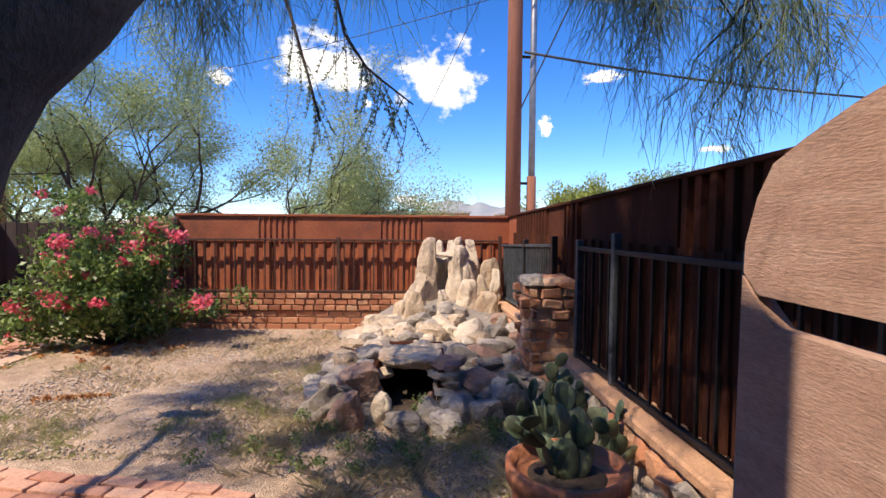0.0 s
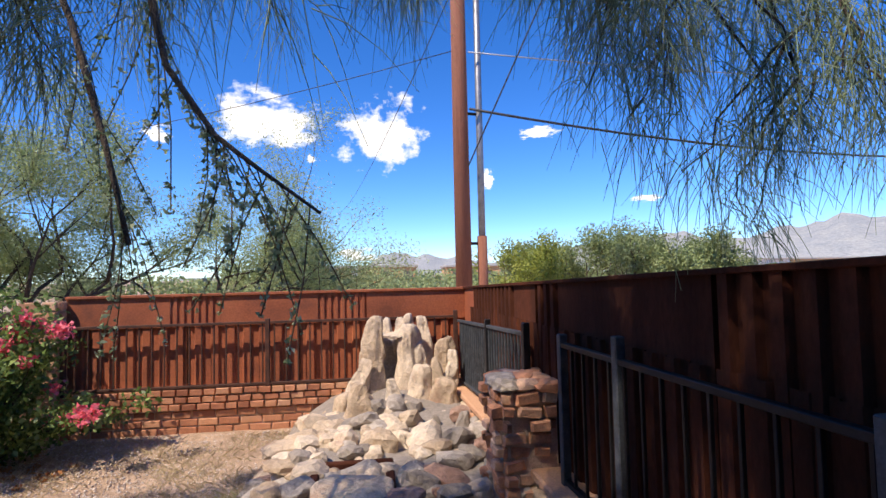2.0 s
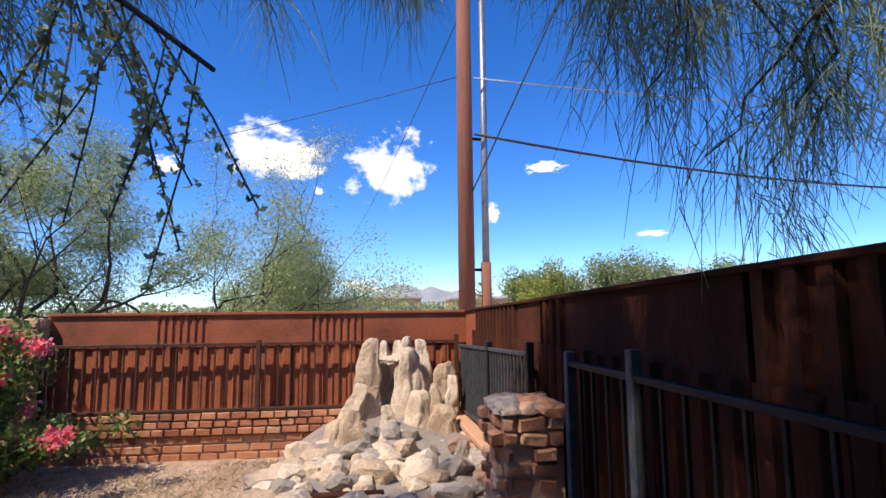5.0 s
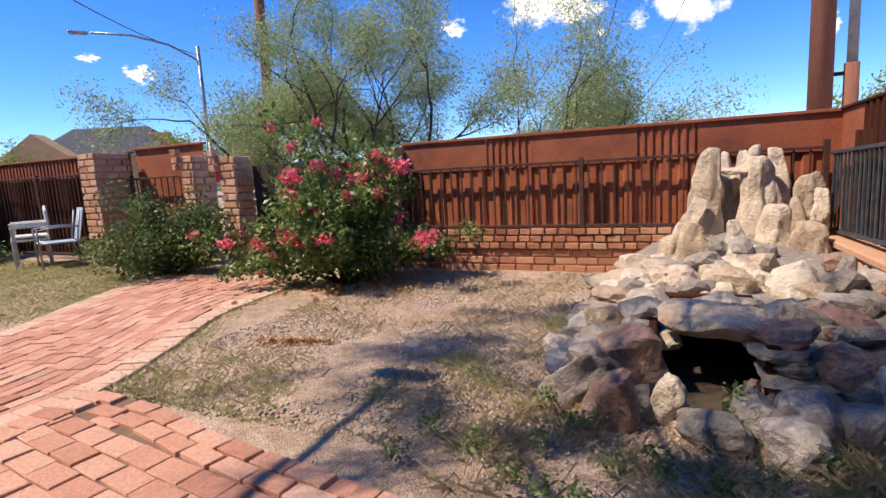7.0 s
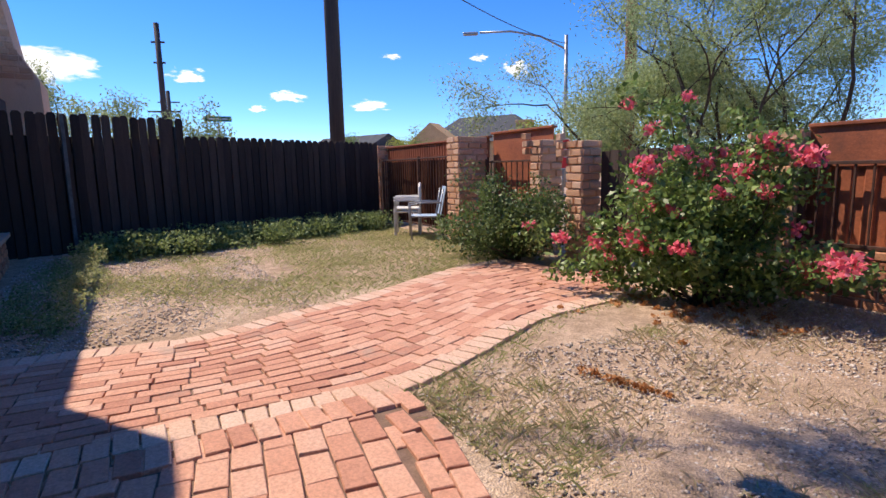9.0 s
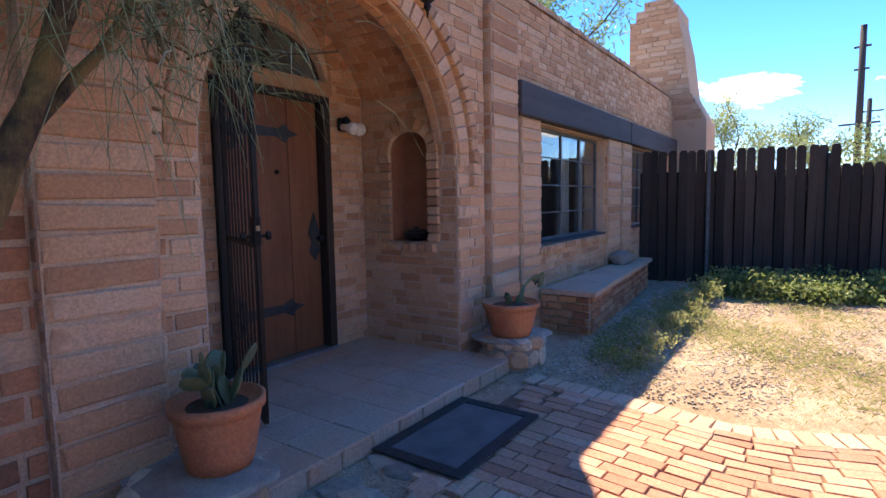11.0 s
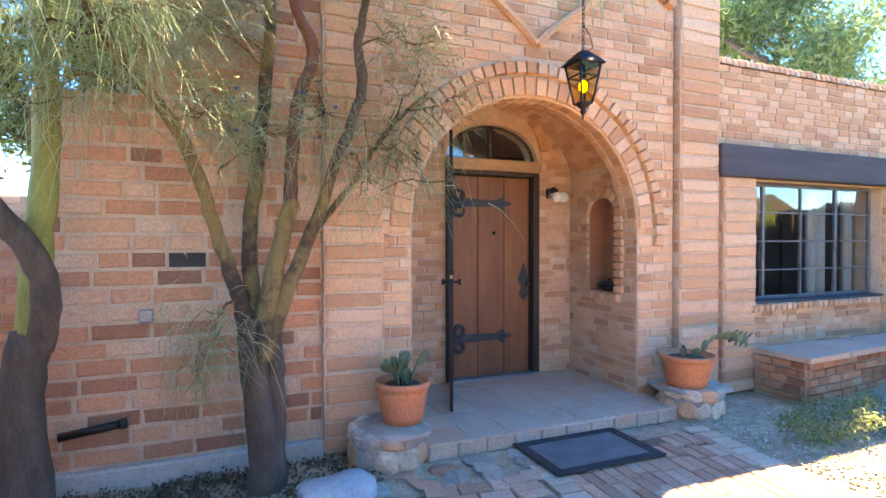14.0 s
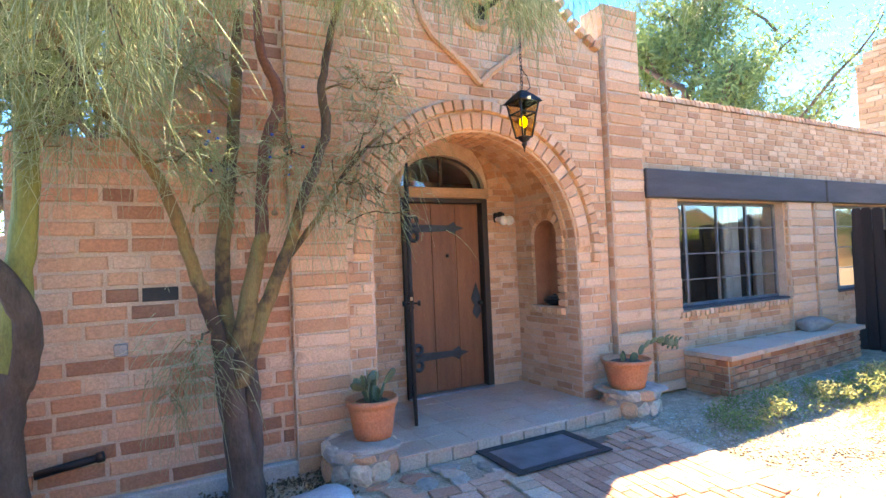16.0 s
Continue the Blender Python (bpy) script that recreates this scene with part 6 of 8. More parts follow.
def palo_verde(name, label, parts_, sprays, canopy, seed, extra=()):
    """parts_: named main limbs (name, material, points, radii). sprays: (root, tip) of leafy twigs. canopy: (place,
    size, count) of hanging foliage, with unseen high clusters added for shade.
    """
    w = thing(name, label, "tree")
    r = random.Random(seed)
    for nm, mat, pts, rad in parts_:
        n = len(pts)
        fine, fr = [], []
        for k in range((n - 1) * 5 + 1):
            t = k / 5
            i = min(int(t), n - 2)
            q = [Vector(pts[min(max(i + d, 0), n - 1)]) for d in (-1, 0, 1, 2)]
            u = t - i
            p = 0.5 * ((2 * q[1]) + (q[2] - q[0]) * u + (2 * q[0] - 5 * q[1] + 4 * q[2] - q[3]) * u * u + (3 * q[1] - q[0] - 3 * q[2] + q[3]) * u ** 3)
            fine.append(p + Vector((r.gauss(0, 0.004), r.gauss(0, 0.004), 0)))
            fr.append((rad[i] * (1 - u) + rad[i + 1] * u) * r.uniform(0.94, 1.07))
        tube(nm, fine, fr, mat, w, sides=10)
    v, f, roots = [], [], []
    for a, b in sprays:
        pts = twig(r, a, b, 0.12)
        tube_data(pts, [0.010 - 0.0012 * k for k in range(7)], 5, v, f)
        d = (Vector(b) - Vector(a)).normalized()
        roots += [(tuple(p), tuple(d * 0.8 + Vector((0, 0, 0.1)))) for p in pts[2:]]
        for k in range(5):
            q = pts[r.choice((2, 3, 4, 5, 6))]
            e = q + Vector((r.gauss(0, 0.15), r.gauss(0, 0.12), r.gauss(0.02, 0.12))) + d * 0.1
            sub = twig(r, q, e, 0.06)
            tube_data(sub, 0.004, 4, v, f)
            roots += [(tuple(p), tuple((e - q).normalized() * 0.7 + Vector((0, 0, -0.1)))) for p in sub[2:]]
    raw("twig_mass", v, f, M_PALO, w, smooth=True, kind="stuff")
    strands("foliage", roots, len(sprays) * 210, 0.22, M_LEAF_PALO, w, seed, 0.0022)
    v, f, roots = [], [], []
    for (x, y, z), size, count in canopy:
        for k in range(max(5, int(size * 12))):
            q = Vector((x + r.gauss(0, size * 0.45), y + r.gauss(0, size * 0.45), z + abs(r.gauss(0, 0.22))))
            e = q + Vector((r.gauss(0, 0.26), r.gauss(0, 0.26), -r.uniform(0.15, 0.55)))
            sub = twig(r, q, e, 0.1)
            tube_data(sub, [0.008, 0.007, 0.006, 0.005, 0.004, 0.003, 0.003], 4, v, f)
            roots += [(tuple(p), (r.gauss(0, 0.4), r.gauss(0, 0.4), -0.8)) for p in sub[1:] for _ in range(max(1, count // 900))]
    for a, b, rad in extra:
        tube_data(twig(r, a, b, -0.15), [rad * (1 - 0.09 * k) for k in range(7)], 6, v, f)
    raw("upper_branch", v, f, M_PALO_DARK, w, smooth=True, kind="stuff")
    strands("hanging_foliage", roots, int(0.62 * sum(c for _, _, c in canopy)), 0.22, M_LEAF_PALO, w, seed + 1, 0.0019, 0.7, 0.06)
    return w


palo_verde("palo_verde_tree", "many-stemmed palo verde with yellow-green bark beside the entrance", [
    ("trunk", M_PALO_DARK, [(-0.80, 0.46, -0.08), (-0.78, 0.45, 0.3), (-0.74, 0.44, 0.7), (-0.72, 0.43, 1.05)], [0.115, 0.095, 0.09, 0.085]),
    ("trunk", M_PALO_DARK, [(-0.86, 0.44, -0.05), (-0.87, 0.42, 0.4), (-0.86, 0.42, 0.8), (-0.80, 0.42, 1.15)], [0.07, 0.06, 0.055, 0.05]),
    ("limb", M_PALO, [(-0.70, 0.44, 0.9), (-0.66, 0.46, 1.15), (-0.55, 0.5, 1.5), (-0.45, 0.55, 1.85), (-0.30, 0.62, 2.2), (0.02, 0.75, 2.65), (0.2, 0.9, 3.1)], [0.055, 0.05, 0.042, 0.038, 0.034, 0.028, 0.02]),
    ("limb", M_PALO, [(-0.74, 0.42, 0.95), (-0.72, 0.34, 1.3), (-0.72, 0.28, 1.6), (-0.78, 0.24, 2.1), (-0.84, 0.2, 2.7), (-0.88, 0.25, 3.4)], [0.065, 0.055, 0.05, 0.048, 0.042, 0.032]),
    ("limb", M_PALO, [(-0.78, 0.46, 0.8), (-0.82, 0.47, 1.15), (-0.90, 0.46, 1.55), (-0.97, 0.45, 1.8)], [0.075, 0.065, 0.055, 0.048]),
    ("limb", M_PALO_RED, [(-0.96, 0.45, 1.75), (-0.97, 0.44, 2.1), (-1.02, 0.44, 2.45), (-1.10, 0.44, 2.7), (-1.08, 0.46, 2.85), (-0.98, 0.5, 3.05), (-0.97, 0.55, 3.5)], [0.046, 0.042, 0.04, 0.042, 0.038, 0.032, 0.026]),
    ("limb", M_PALO, [(-0.82, 0.46, 0.85), (-0.92, 0.48, 1.2), (-1.08, 0.5, 1.6), (-1.22, 0.52, 2.0)], [0.058, 0.05, 0.042, 0.036]),
    ("limb", M_PALO_DARK, [(-1.20, 0.52, 1.95), (-1.33, 0.54, 2.3), (-1.40, 0.56, 2.55), (-1.37, 0.58, 2.8), (-1.42, 0.62, 3.1), (-1.46, 0.9, 3.5)], [0.038, 0.033, 0.035, 0.028, 0.026, 0.022]),
    ("limb", M_PALO, [(-1.05, 0.49, 1.55), (-1.35, 0.42, 1.9), (-1.62, 0.36, 2.3), (-1.95, 0.32, 2.62)], [0.022, 0.02, 0.016, 0.011])],
    [((-0.2, 0.66, 2.35), (0.3, 0.9, 2.45)), ((0.0, 0.74, 2.6), (0.5, 0.8, 2.7)), ((-0.5, 0.5, 1.9), (-0.75, 0.7, 2.2)),
     ((-0.78, 0.24, 2.2), (-0.5, 0.3, 2.6)), ((-0.84, 0.2, 2.7), (-0.4, 0.3, 3.0)), ((-0.84, 0.2, 2.8), (-0.2, 0.45, 3.1)), ((-1.62, 0.36, 2.3), (-1.85, 0.5, 2.75)), ((-1.75, 0.35, 2.45), (-2.05, 0.55, 2.6)), ((-1.5, 0.4, 2.15), (-1.75, 0.6, 2.2)),
     ((-1.3, 0.5, 2.1), (-1.5, 0.7, 2.0)), ((-1.37, 0.58, 2.8), (-1.75, 0.6, 2.95)), ((-1.0, 0.44, 2.3), (-1.25, 0.7, 2.4)), ((-0.9, 0.25, 3.0), (-0.6, 0.6, 3.1)), ((0.02, 0.75, 2.65), (-0.2, 1.0, 2.8)), ((-0.3, 0.62, 2.2), (-0.55, 0.85, 2.35)), ((-0.6, 0.46, 1.2), (-0.45, 0.6, 1.0))],
    # The high clusters are out of view, added to shade fountain and yard.
    [((-1.9, 2.2, 3.35), 1.0, 3300), ((-0.9, 1.6, 3.35), 0.8, 1700), ((-2.6, 1.5, 3.6), 0.7, 1800), ((-0.6, 0.6, 3.9), 0.6, 1500), ((-1.3, 3.0, 3.5), 0.8, 1700), ((-3.1, 2.6, 3.75), 0.75, 2600), ((-2.4, 3.3, 3.8), 0.6, 2000), ((-1.4, 1.5, 4.0), 0.65, 2800), ((-1.0, 2.0, 4.15), 0.55, 2000), ((-1.6, 0.9, 4.1), 0.5, 1500)], 5,
    [((-0.97, 0.55, 3.5), (-1.9, 2.2, 3.6), 0.03), ((-1.46, 0.9, 3.5), (-2.5, 1.6, 3.8), 0.025), ((0.2, 0.9, 3.1), (-0.6, 1.9, 3.6), 0.02), ((-1.5, 1.6, 3.6), (-1.3, 3.1, 3.75), 0.02)])

palo_verde("palo_verde_tree", "leaning palo verde with a thick grey-green trunk at the house corner", [
    ("trunk", M_PALO_DARK, [(0.43, 0.40, -0.08), (0.46, 0.40, 0.3), (0.46, 0.42, 0.7), (0.40, 0.46, 1.05)], [0.14, 0.12, 0.11, 0.10]),
    ("limb", M_PALO_GREEN, [(0.40, 0.45, 0.95), (0.37, 0.5, 1.3), (0.34, 0.5, 1.7), (0.30, 0.5, 2.2), (0.32, 0.5, 2.8), (0.3, 0.6, 3.4)], [0.085, 0.075, 0.07, 0.062, 0.052, 0.04]),
    ("limb", M_PALO_DARK, [(0.38, 0.46, 0.95), (0.30, 0.58, 1.25), (0.36, 0.63, 1.5), (0.52, 0.68, 1.74), (0.75, 0.8, 2.15), (1.0, 1.1, 2.7), (1.3, 1.5, 3.1)], [0.075, 0.066, 0.062, 0.06, 0.052, 0.042, 0.03])],
    [((0.3, 0.5, 3.0), (0.6, 0.5, 3.3)), ((0.3, 0.5, 2.8), (0.05, 0.35, 3.1)), ((0.3, 0.5, 3.1), (-0.2, 0.5, 3.3)), ((0.3, 0.55, 2.9), (0.0, 0.7, 3.0)), ((0.3, 0.5, 2.5), (-0.1, 0.6, 2.75)), ((0.32, 0.5, 2.6), (0.1, 0.75, 2.7))],
    # Clusters near 4 m are unseen, added to keep sun off the boundary.
    [((2.35, 2.35, 2.45), 0.26, 1700), ((2.05, 2.45, 2.65), 0.28, 1300), ((2.5, 2.5, 2.35), 0.2, 900), ((0.1, 2.25, 2.65), 0.28, 1400), ((-0.35, 2.5, 2.7), 0.3, 1000), ((0.15, 2.1, 3.15), 0.45, 1600), ((0.9, 2.6, 3.5), 0.7, 3600), ((2.25, 2.5, 3.0), 0.5, 1500), ((2.45, 2.5, 2.75), 0.35, 800), ((0.05, 3.0, 3.05), 0.4, 1300), ((0.75, 3.1, 3.2), 0.35, 1000), ((1.75, 2.3, 2.85), 0.4, 1300), ((0.5, 1.3, 3.7), 0.6, 2600), ((0.0, 1.9, 3.3), 0.7, 2200), ((-0.3, 2.9, 3.3), 0.5, 1200), ((1.3, 3.2, 3.7), 0.7, 4500), ((0.6, 0.9, 3.8), 0.55, 5500), ((0.7, 2.0, 3.9), 0.65, 6000), ((0.5, 3.1, 4.0), 0.6, 2600), ((1.0, 0.1, 3.9), 0.4, 1300), ((0.7, 1.5, 4.0), 0.55, 4200), ((-0.4, 2.4, 3.8), 0.6, 1800)], 17,
    [((1.3, 1.5, 3.1), (2.3, 2.6, 3.0), 0.022), ((1.0, 1.1, 2.7), (0.2, 2.4, 3.2), 0.022), ((0.3, 0.6, 3.4), (0.0, 2.0, 3.6), 0.03), ((1.3, 1.5, 3.1), (1.3, 3.3, 3.7), 0.02), ((2.0, 2.3, 2.9), (2.4, 2.4, 2.2), 0.008), ((0.2, 2.0, 3.1), (0.05, 2.3, 2.3), 0.008)])


def drooping_twig():
    """A low-hanging twig of the leaning tree, its leaves in two rows."""
    w = thing("hanging_twig", "slender drooping palo verde twig with paired small leaves", "twig")
    r = random.Random(12)
    for pts in ([(0.3, 1.5, 3.2), (0.55, 1.5, 2.5), (0.65, 1.47, 2.05), (0.69, 1.45, 1.88), (0.75, 1.45, 1.79), (0.80, 1.45, 1.75), (0.88, 1.45, 1.69)], [(0.1, 1.6, 3.1), (0.38, 1.62, 2.3), (0.50, 1.6, 2.0), (0.56, 1.58, 1.8), (0.60, 1.56, 1.66)]):
        tube("twig", pts, [0.007 - 0.0008 * k for k in range(len(pts))], M_PALO_DARK, w, sides=6)
        stems, leaves = [], []
        for k in range(2, len(pts) - 1):
            for q in range(6):
                p = Vector(pts[k]).lerp(Vector(pts[k + 1]), q / 6)
                e = p + Vector((r.gauss(0, 0.05), r.gauss(0, 0.04), -r.uniform(0.10, 0.24)))
                stems.append((p, e))
                leaves += [tuple(p.lerp(e, j / 14)) for j in range(2, 15)]
        v, f = [], []
        for p, e in stems:
            tube_data([p, p.lerp(e, 0.5) + Vector((0.006, 0, 0)), e], 0.0011, 4, v, f)
        raw("leaf_stalk", v, f, M_PALO, w, kind="stuff")
        leaf_cloud("foliage", leaves, [0.006] * len(leaves), len(leaves) * 4, 0.010, M_LEAF_PALO, w, 90 + len(pts), 2.0)["kind"] = "stuff"


drooping_twig()


def bead_string():
    w = thing("bead_string", "string of small blue glass beads hung in the palo verde", "ornament")
    r = random.Random(2)
    for k in range(11):
        p = (-1.0 - 0.22 * r.random() if k % 2 else -0.55 - 0.2 * r.random(), 0.56 + 0.05 * r.random(), 2.18 + 0.36 * r.random())
        part("bead", ball(0.013, p, 1), M_BEAD, w, smooth=True)
    tube("cord", [(-1.0, 0.5, 2.45), (-1.02, 0.54, 2.2), (-1.03, 0.54, 1.95)], 0.003, M_CHROME, w, sides=5)
    part("pendant", ball(0.022, (-1.03, 0.54, 1.93), 2), M_CHROME, w, smooth=True)


bead_string()


def bush(name, label, at, rad, height, leaf, size, count, seed, flowers=0, aspect=1.7):
    w = thing(name, label, "bush", at)
    r = random.Random(seed)
    v, f, tips = [], [], []
    for k in range(26):
        a = r.uniform(0, 2 * math.pi)
        el = r.uniform(0.35, 1.0)
        ln = height * r.uniform(0.7, 1.1)
        e = Vector((math.cos(a) * rad * (1.25 - el) * 1.5, math.sin(a) * rad * (1.25 - el) * 1.5, ln * el))
        pts = twig(r, (r.gauss(0, 0.06), r.gauss(0, 0.06), 0), e, 0.12 * (1 - el) * height, 7)
        tube("stem", pts, [0.016 - 0.0018 * q for q in range(8)], M_BARK, w, sides=5)
        tips += pts[2:]
        for q in range(3):
            p = pts[r.choice((3, 4, 5, 6, 7))]
            tips.append(p + Vector((r.gauss(0, 0.2), r.gauss(0, 0.2), abs(r.gauss(0, 0.12)))))
    leaf_cloud("leaves", tips, [0.17] * len(tips), count, size, leaf, w, seed, aspect)
    outer = sorted(tips, key=lambda p: -(p.x * p.x + p.y * p.y + 0.5 * p.z * p.z))
    for k in range(flowers):
        c = outer[r.randrange(0, int(len(outer) * 0.6))] + Vector((r.gauss(0, 0.05), -abs(r.gauss(0.02, 0.08)), r.gauss(0.05, 0.08)))
        n = r.choice((10, 18, 26, 60))
        leaf_cloud("blossom", [c], [0.045 + 0.0011 * n], n * 2, 0.046, M_BRACT, w, seed * 100 + k, 1.25, label="bright pink blossom")
    return w


bush("bougainvillea", "bougainvillea bush with bright pink flower clusters beside the walk", (-2.6, 5.95, -0.03), 0.78, 1.6, M_LEAF_DARK, 0.06, 15000, 51, 48)
bush("green_shrub", "dense green shrub with grey stems before brick pillars", (-5.3, 6.05, -0.03), 0.68, 1.2, M_LEAF_BUSH, 0.052, 11000, 52)


# prickly pear
def pad(size, m, verts, faces):
    b = len(verts)
    n, k_ = 10, 6
    for i in range(k_ + 1):
        t = -math.pi / 2 + math.pi * i / k_
        for j in range(n):
            a = 2 * math.pi * j / n
            x, y, z = math.cos(t) * math.cos(a) * 0.36, math.cos(t) * math.sin(a) * 0.075, (math.sin(t) + 1) / 2
            x *= 0.8 + 0.3 * z
            verts.append(m @ Vector((x * size, y * size, z * size)))
    for i in range(k_):
        for j in range(n):
            faces.append((b + i * n + j, b + i * n + (j + 1) % n, b + (i + 1) * n + (j + 1) % n, b + (i + 1) * n + j))


def prickly_pear(parent, at, pads, seed, size=0.14, levels=2, lean=(0, 0)):
    r = random.Random(seed)

    def put(m, s, lev):
        v, f = [], []
        pad(s * (0.9 + 0.2 * r.random()), m, v, f)
        raw("pad", v, f, M_CACTUS, parent, smooth=True)
        if lev:
            for _ in range(r.choice((1, 2, 2, 3))):
                top = m @ Matrix.Translation((r.uniform(-0.2, 0.2) * s, 0, s * r.uniform(0.85, 0.97)))
                put(top @ pose(0, 0, 0, r.uniform(-25, 25), r.uniform(-45, 45), r.uniform(-60, 60)), s * r.uniform(0.75, 0.95), lev - 1)
    for k in range(pads):
        a = 2 * math.pi * k / pads
        put(Matrix.Translation((at[0] + 0.05 * math.cos(a), at[1] + 0.05 * math.sin(a), at[2])) @ pose(0, 0, 0, r.uniform(-22, 22) + lean[0], r.uniform(-30, 30) + lean[1], r.uniform(0, 180)), size * r.uniform(0.8, 1.15), r.randrange(levels + 1))


def pot(at, radius, height, label, group, seed, pads, size=0.14, levels=1, mat=M_TERRA):
    w = thing("flower_pot", label, "plant pot", at, group)
    prof = [(radius * 0.70, 0), (radius * 0.80, height * 0.25), (radius * 0.93, height * 0.75), (radius * 0.97, height * 0.84), (radius * 1.03, height * 0.85), (radius * 1.04, height * 0.99), (radius * 0.95, height), (radius * 0.92, height * 0.9), (radius * 0.5, height * 0.88)]
    part("pot", lathe(prof, steps=28, wobble=0.004), mat, w, smooth=True)
    part("soil", lathe([(radius * 0.92, height * 0.84), (radius * 0.6, height * 0.9), (0.01, height * 0.91)]), M_SOIL_AND_SHADE, w)
    c = thing("prickly_pear", "grey-green prickly pear cactus growing in the pot", "cactus", (at[0], at[1], at[2] + height * 0.88), "potted cacti")
    prickly_pear(c, (0, 0, 0), pads, seed, size, levels)
    return w


def plinth(x, y, r, h, seed):
    w = tagged(new("pot_plinth"), "round low plinth of mortared stones under a plant pot", "plinth", "pot plinths", "structure")
    part("core", lathe([(r * 0.95, -0.1), (r * 0.93, h - 0.05), (r * 0.7, h - 0.03)], (x, y, 0)), M_MORTAR_GREY, w)
    for k in range(11):
        a = 2 * math.pi * k / 11
        for z, hh in ((h * 0.3, h * 0.62), (h * 0.8, h * 0.42)):
            s = part("plinth_stone", stone_mesh(seed + k + int(z * 100), (0.19 * r / 0.3, 0.10, hh), 0.2, 2), rnd.choice((M_STONE, M_STONE_GREY, M_BRICK)), w)
            s.matrix_basis = Matrix.Translation((x + r * 0.87 * math.cos(a + z), y + r * 0.87 * math.sin(a + z), z)) @ pose(0, 0, 0, 0, 0, math.degrees(a + z) + 90)
    top = part("plinth_slab", stone_mesh(seed + 60, (r * 2.15, r * 2.15, 0.06), 0.12, 3), M_MORTAR_GREY, w)
    top.location = (x, y, h - 0.02)


plinth(-1.62, 0.38, 0.27, 0.26, 700)
plinth(-4.42, 0.40, 0.27, 0.25, 760)
pot((-1.72, 0.40, 0.262), 0.19, 0.30, "round terracotta pot on a stone plinth by the arch", "pots by the entrance", 3, 9, 0.15, 1)
pot((-4.36, 0.42, 0.252), 0.23, 0.28, "wide terracotta bowl on a stone plinth by the arch", "pots by the entrance", 6, 3, 0.12, 1)


def trailing_cactus():
    c = thing("prickly_pear", "trailing prickly pear reaching out of the terracotta bowl", "cactus", (-4.5, 0.45, 0.5))
    r = random.Random(8)
    m = pose(0, 0, 0.06, 0, -62, 12)
    for k in range(7):
        v, f = [], []
        s = 0.13
        pad(s, m, v, f)
        raw("pad", v, f, M_CACTUS, c, smooth=True)
        if k > 2:
            for q in (-1, 1):
                v, f = [], []
                pad(0.07, m @ Matrix.Translation((q * 0.03, 0, s * 0.9)) @ pose(0, 0, 0, 0, q * 40, 20), v, f)
                raw("pad", v, f, M_CACTUS, c, smooth=True)
        m = m @ Matrix.Translation((0, 0, s * 0.9)) @ pose(0, 0, 0, r.uniform(-12, 12), -9 if k < 4 else 2, r.uniform(-25, 25))


trailing_cactus()
pot((1.47, 1.95, -0.02), 0.23, 0.46, "large terracotta pot standing on the bare ground", "", 11, 8, 0.17, 2)


def ground_cactus(at, pads, seed, size, label, levels=2):
    c = thing("prickly_pear", label, "cactus", at)
    prickly_pear(c, (0, 0, 0), pads, seed, size, levels)


def tall_cactus(at, chains, seed, size, label):
    """Upright prickly pear: chains of pads one on top of the other, (lean x, lean y, pads)."""
    c = thing("prickly_pear", label, "cactus", at)
    r = random.Random(seed)
    for k, (lx, ly, n) in enumerate(chains):
        a = 2 * math.pi * k / len(chains)
        m = Matrix.Translation((0.09 * math.cos(a), 0.09 * math.sin(a), 0)) @ pose(0, 0, 0, ly, lx, r.uniform(-50, 50))
        for q in range(n):
            sz = size * r.uniform(0.85, 1.1) * (1 - 0.08 * q)
            v, f = [], []
            pad(sz, m, v, f)
            raw("pad", v, f, M_CACTUS, c, smooth=True)
            if q:
                v, f = [], []
                pad(sz * 0.8, m @ Matrix.Translation((r.choice((-1, 1)) * 0.2 * sz, 0, sz * 0.8)) @ pose(0, 0, 0, r.uniform(-20, 20), r.choice((-1, 1)) * r.uniform(25, 50), r.uniform(-40, 40)), v, f)
                raw("pad", v, f, M_CACTUS, c, smooth=True)
            m = m @ Matrix.Translation((r.uniform(-0.1, 0.1) * sz, 0, sz * 0.93)) @ pose(0, 0, 0, r.uniform(-14, 14) - ly * 0.4, r.uniform(-16, 16) - lx * 0.4, r.uniform(-50, 50))


tall_cactus((1.80, 2.55, -0.04), [(-12, 8, 3), (10, 14, 3), (-4, -12, 3), (20, -6, 3), (6, 2, 3)], 41, 0.17, "tall pale prickly pear beside the stone base")
tall_cactus((1.78, 3.12, -0.04), [(-10, 6, 3), (12, 8, 3), (4, -8, 4), (-18, -4, 3)], 43, 0.165, "dark prickly pear standing before the brick pillar")
tall_cactus((1.52, 2.66, -0.04), [(-12, 8, 2), (12, 12, 2), (2, -10, 2), (-22, -6, 2)], 53, 0.165, "dark prickly pear spreading over the bare ground")
tall_cactus((1.58, 2.95, -0.04), [(-14, 8, 2), (10, 12, 2), (0, -10, 2), (-24, -6, 1)], 47, 0.155, "low dark prickly pear in the shade of the tree")
ground_cactus((1.72, 3.6, -0.03), 5, 31, 0.17, "dark prickly pear leaning on the brick pillar", 2)

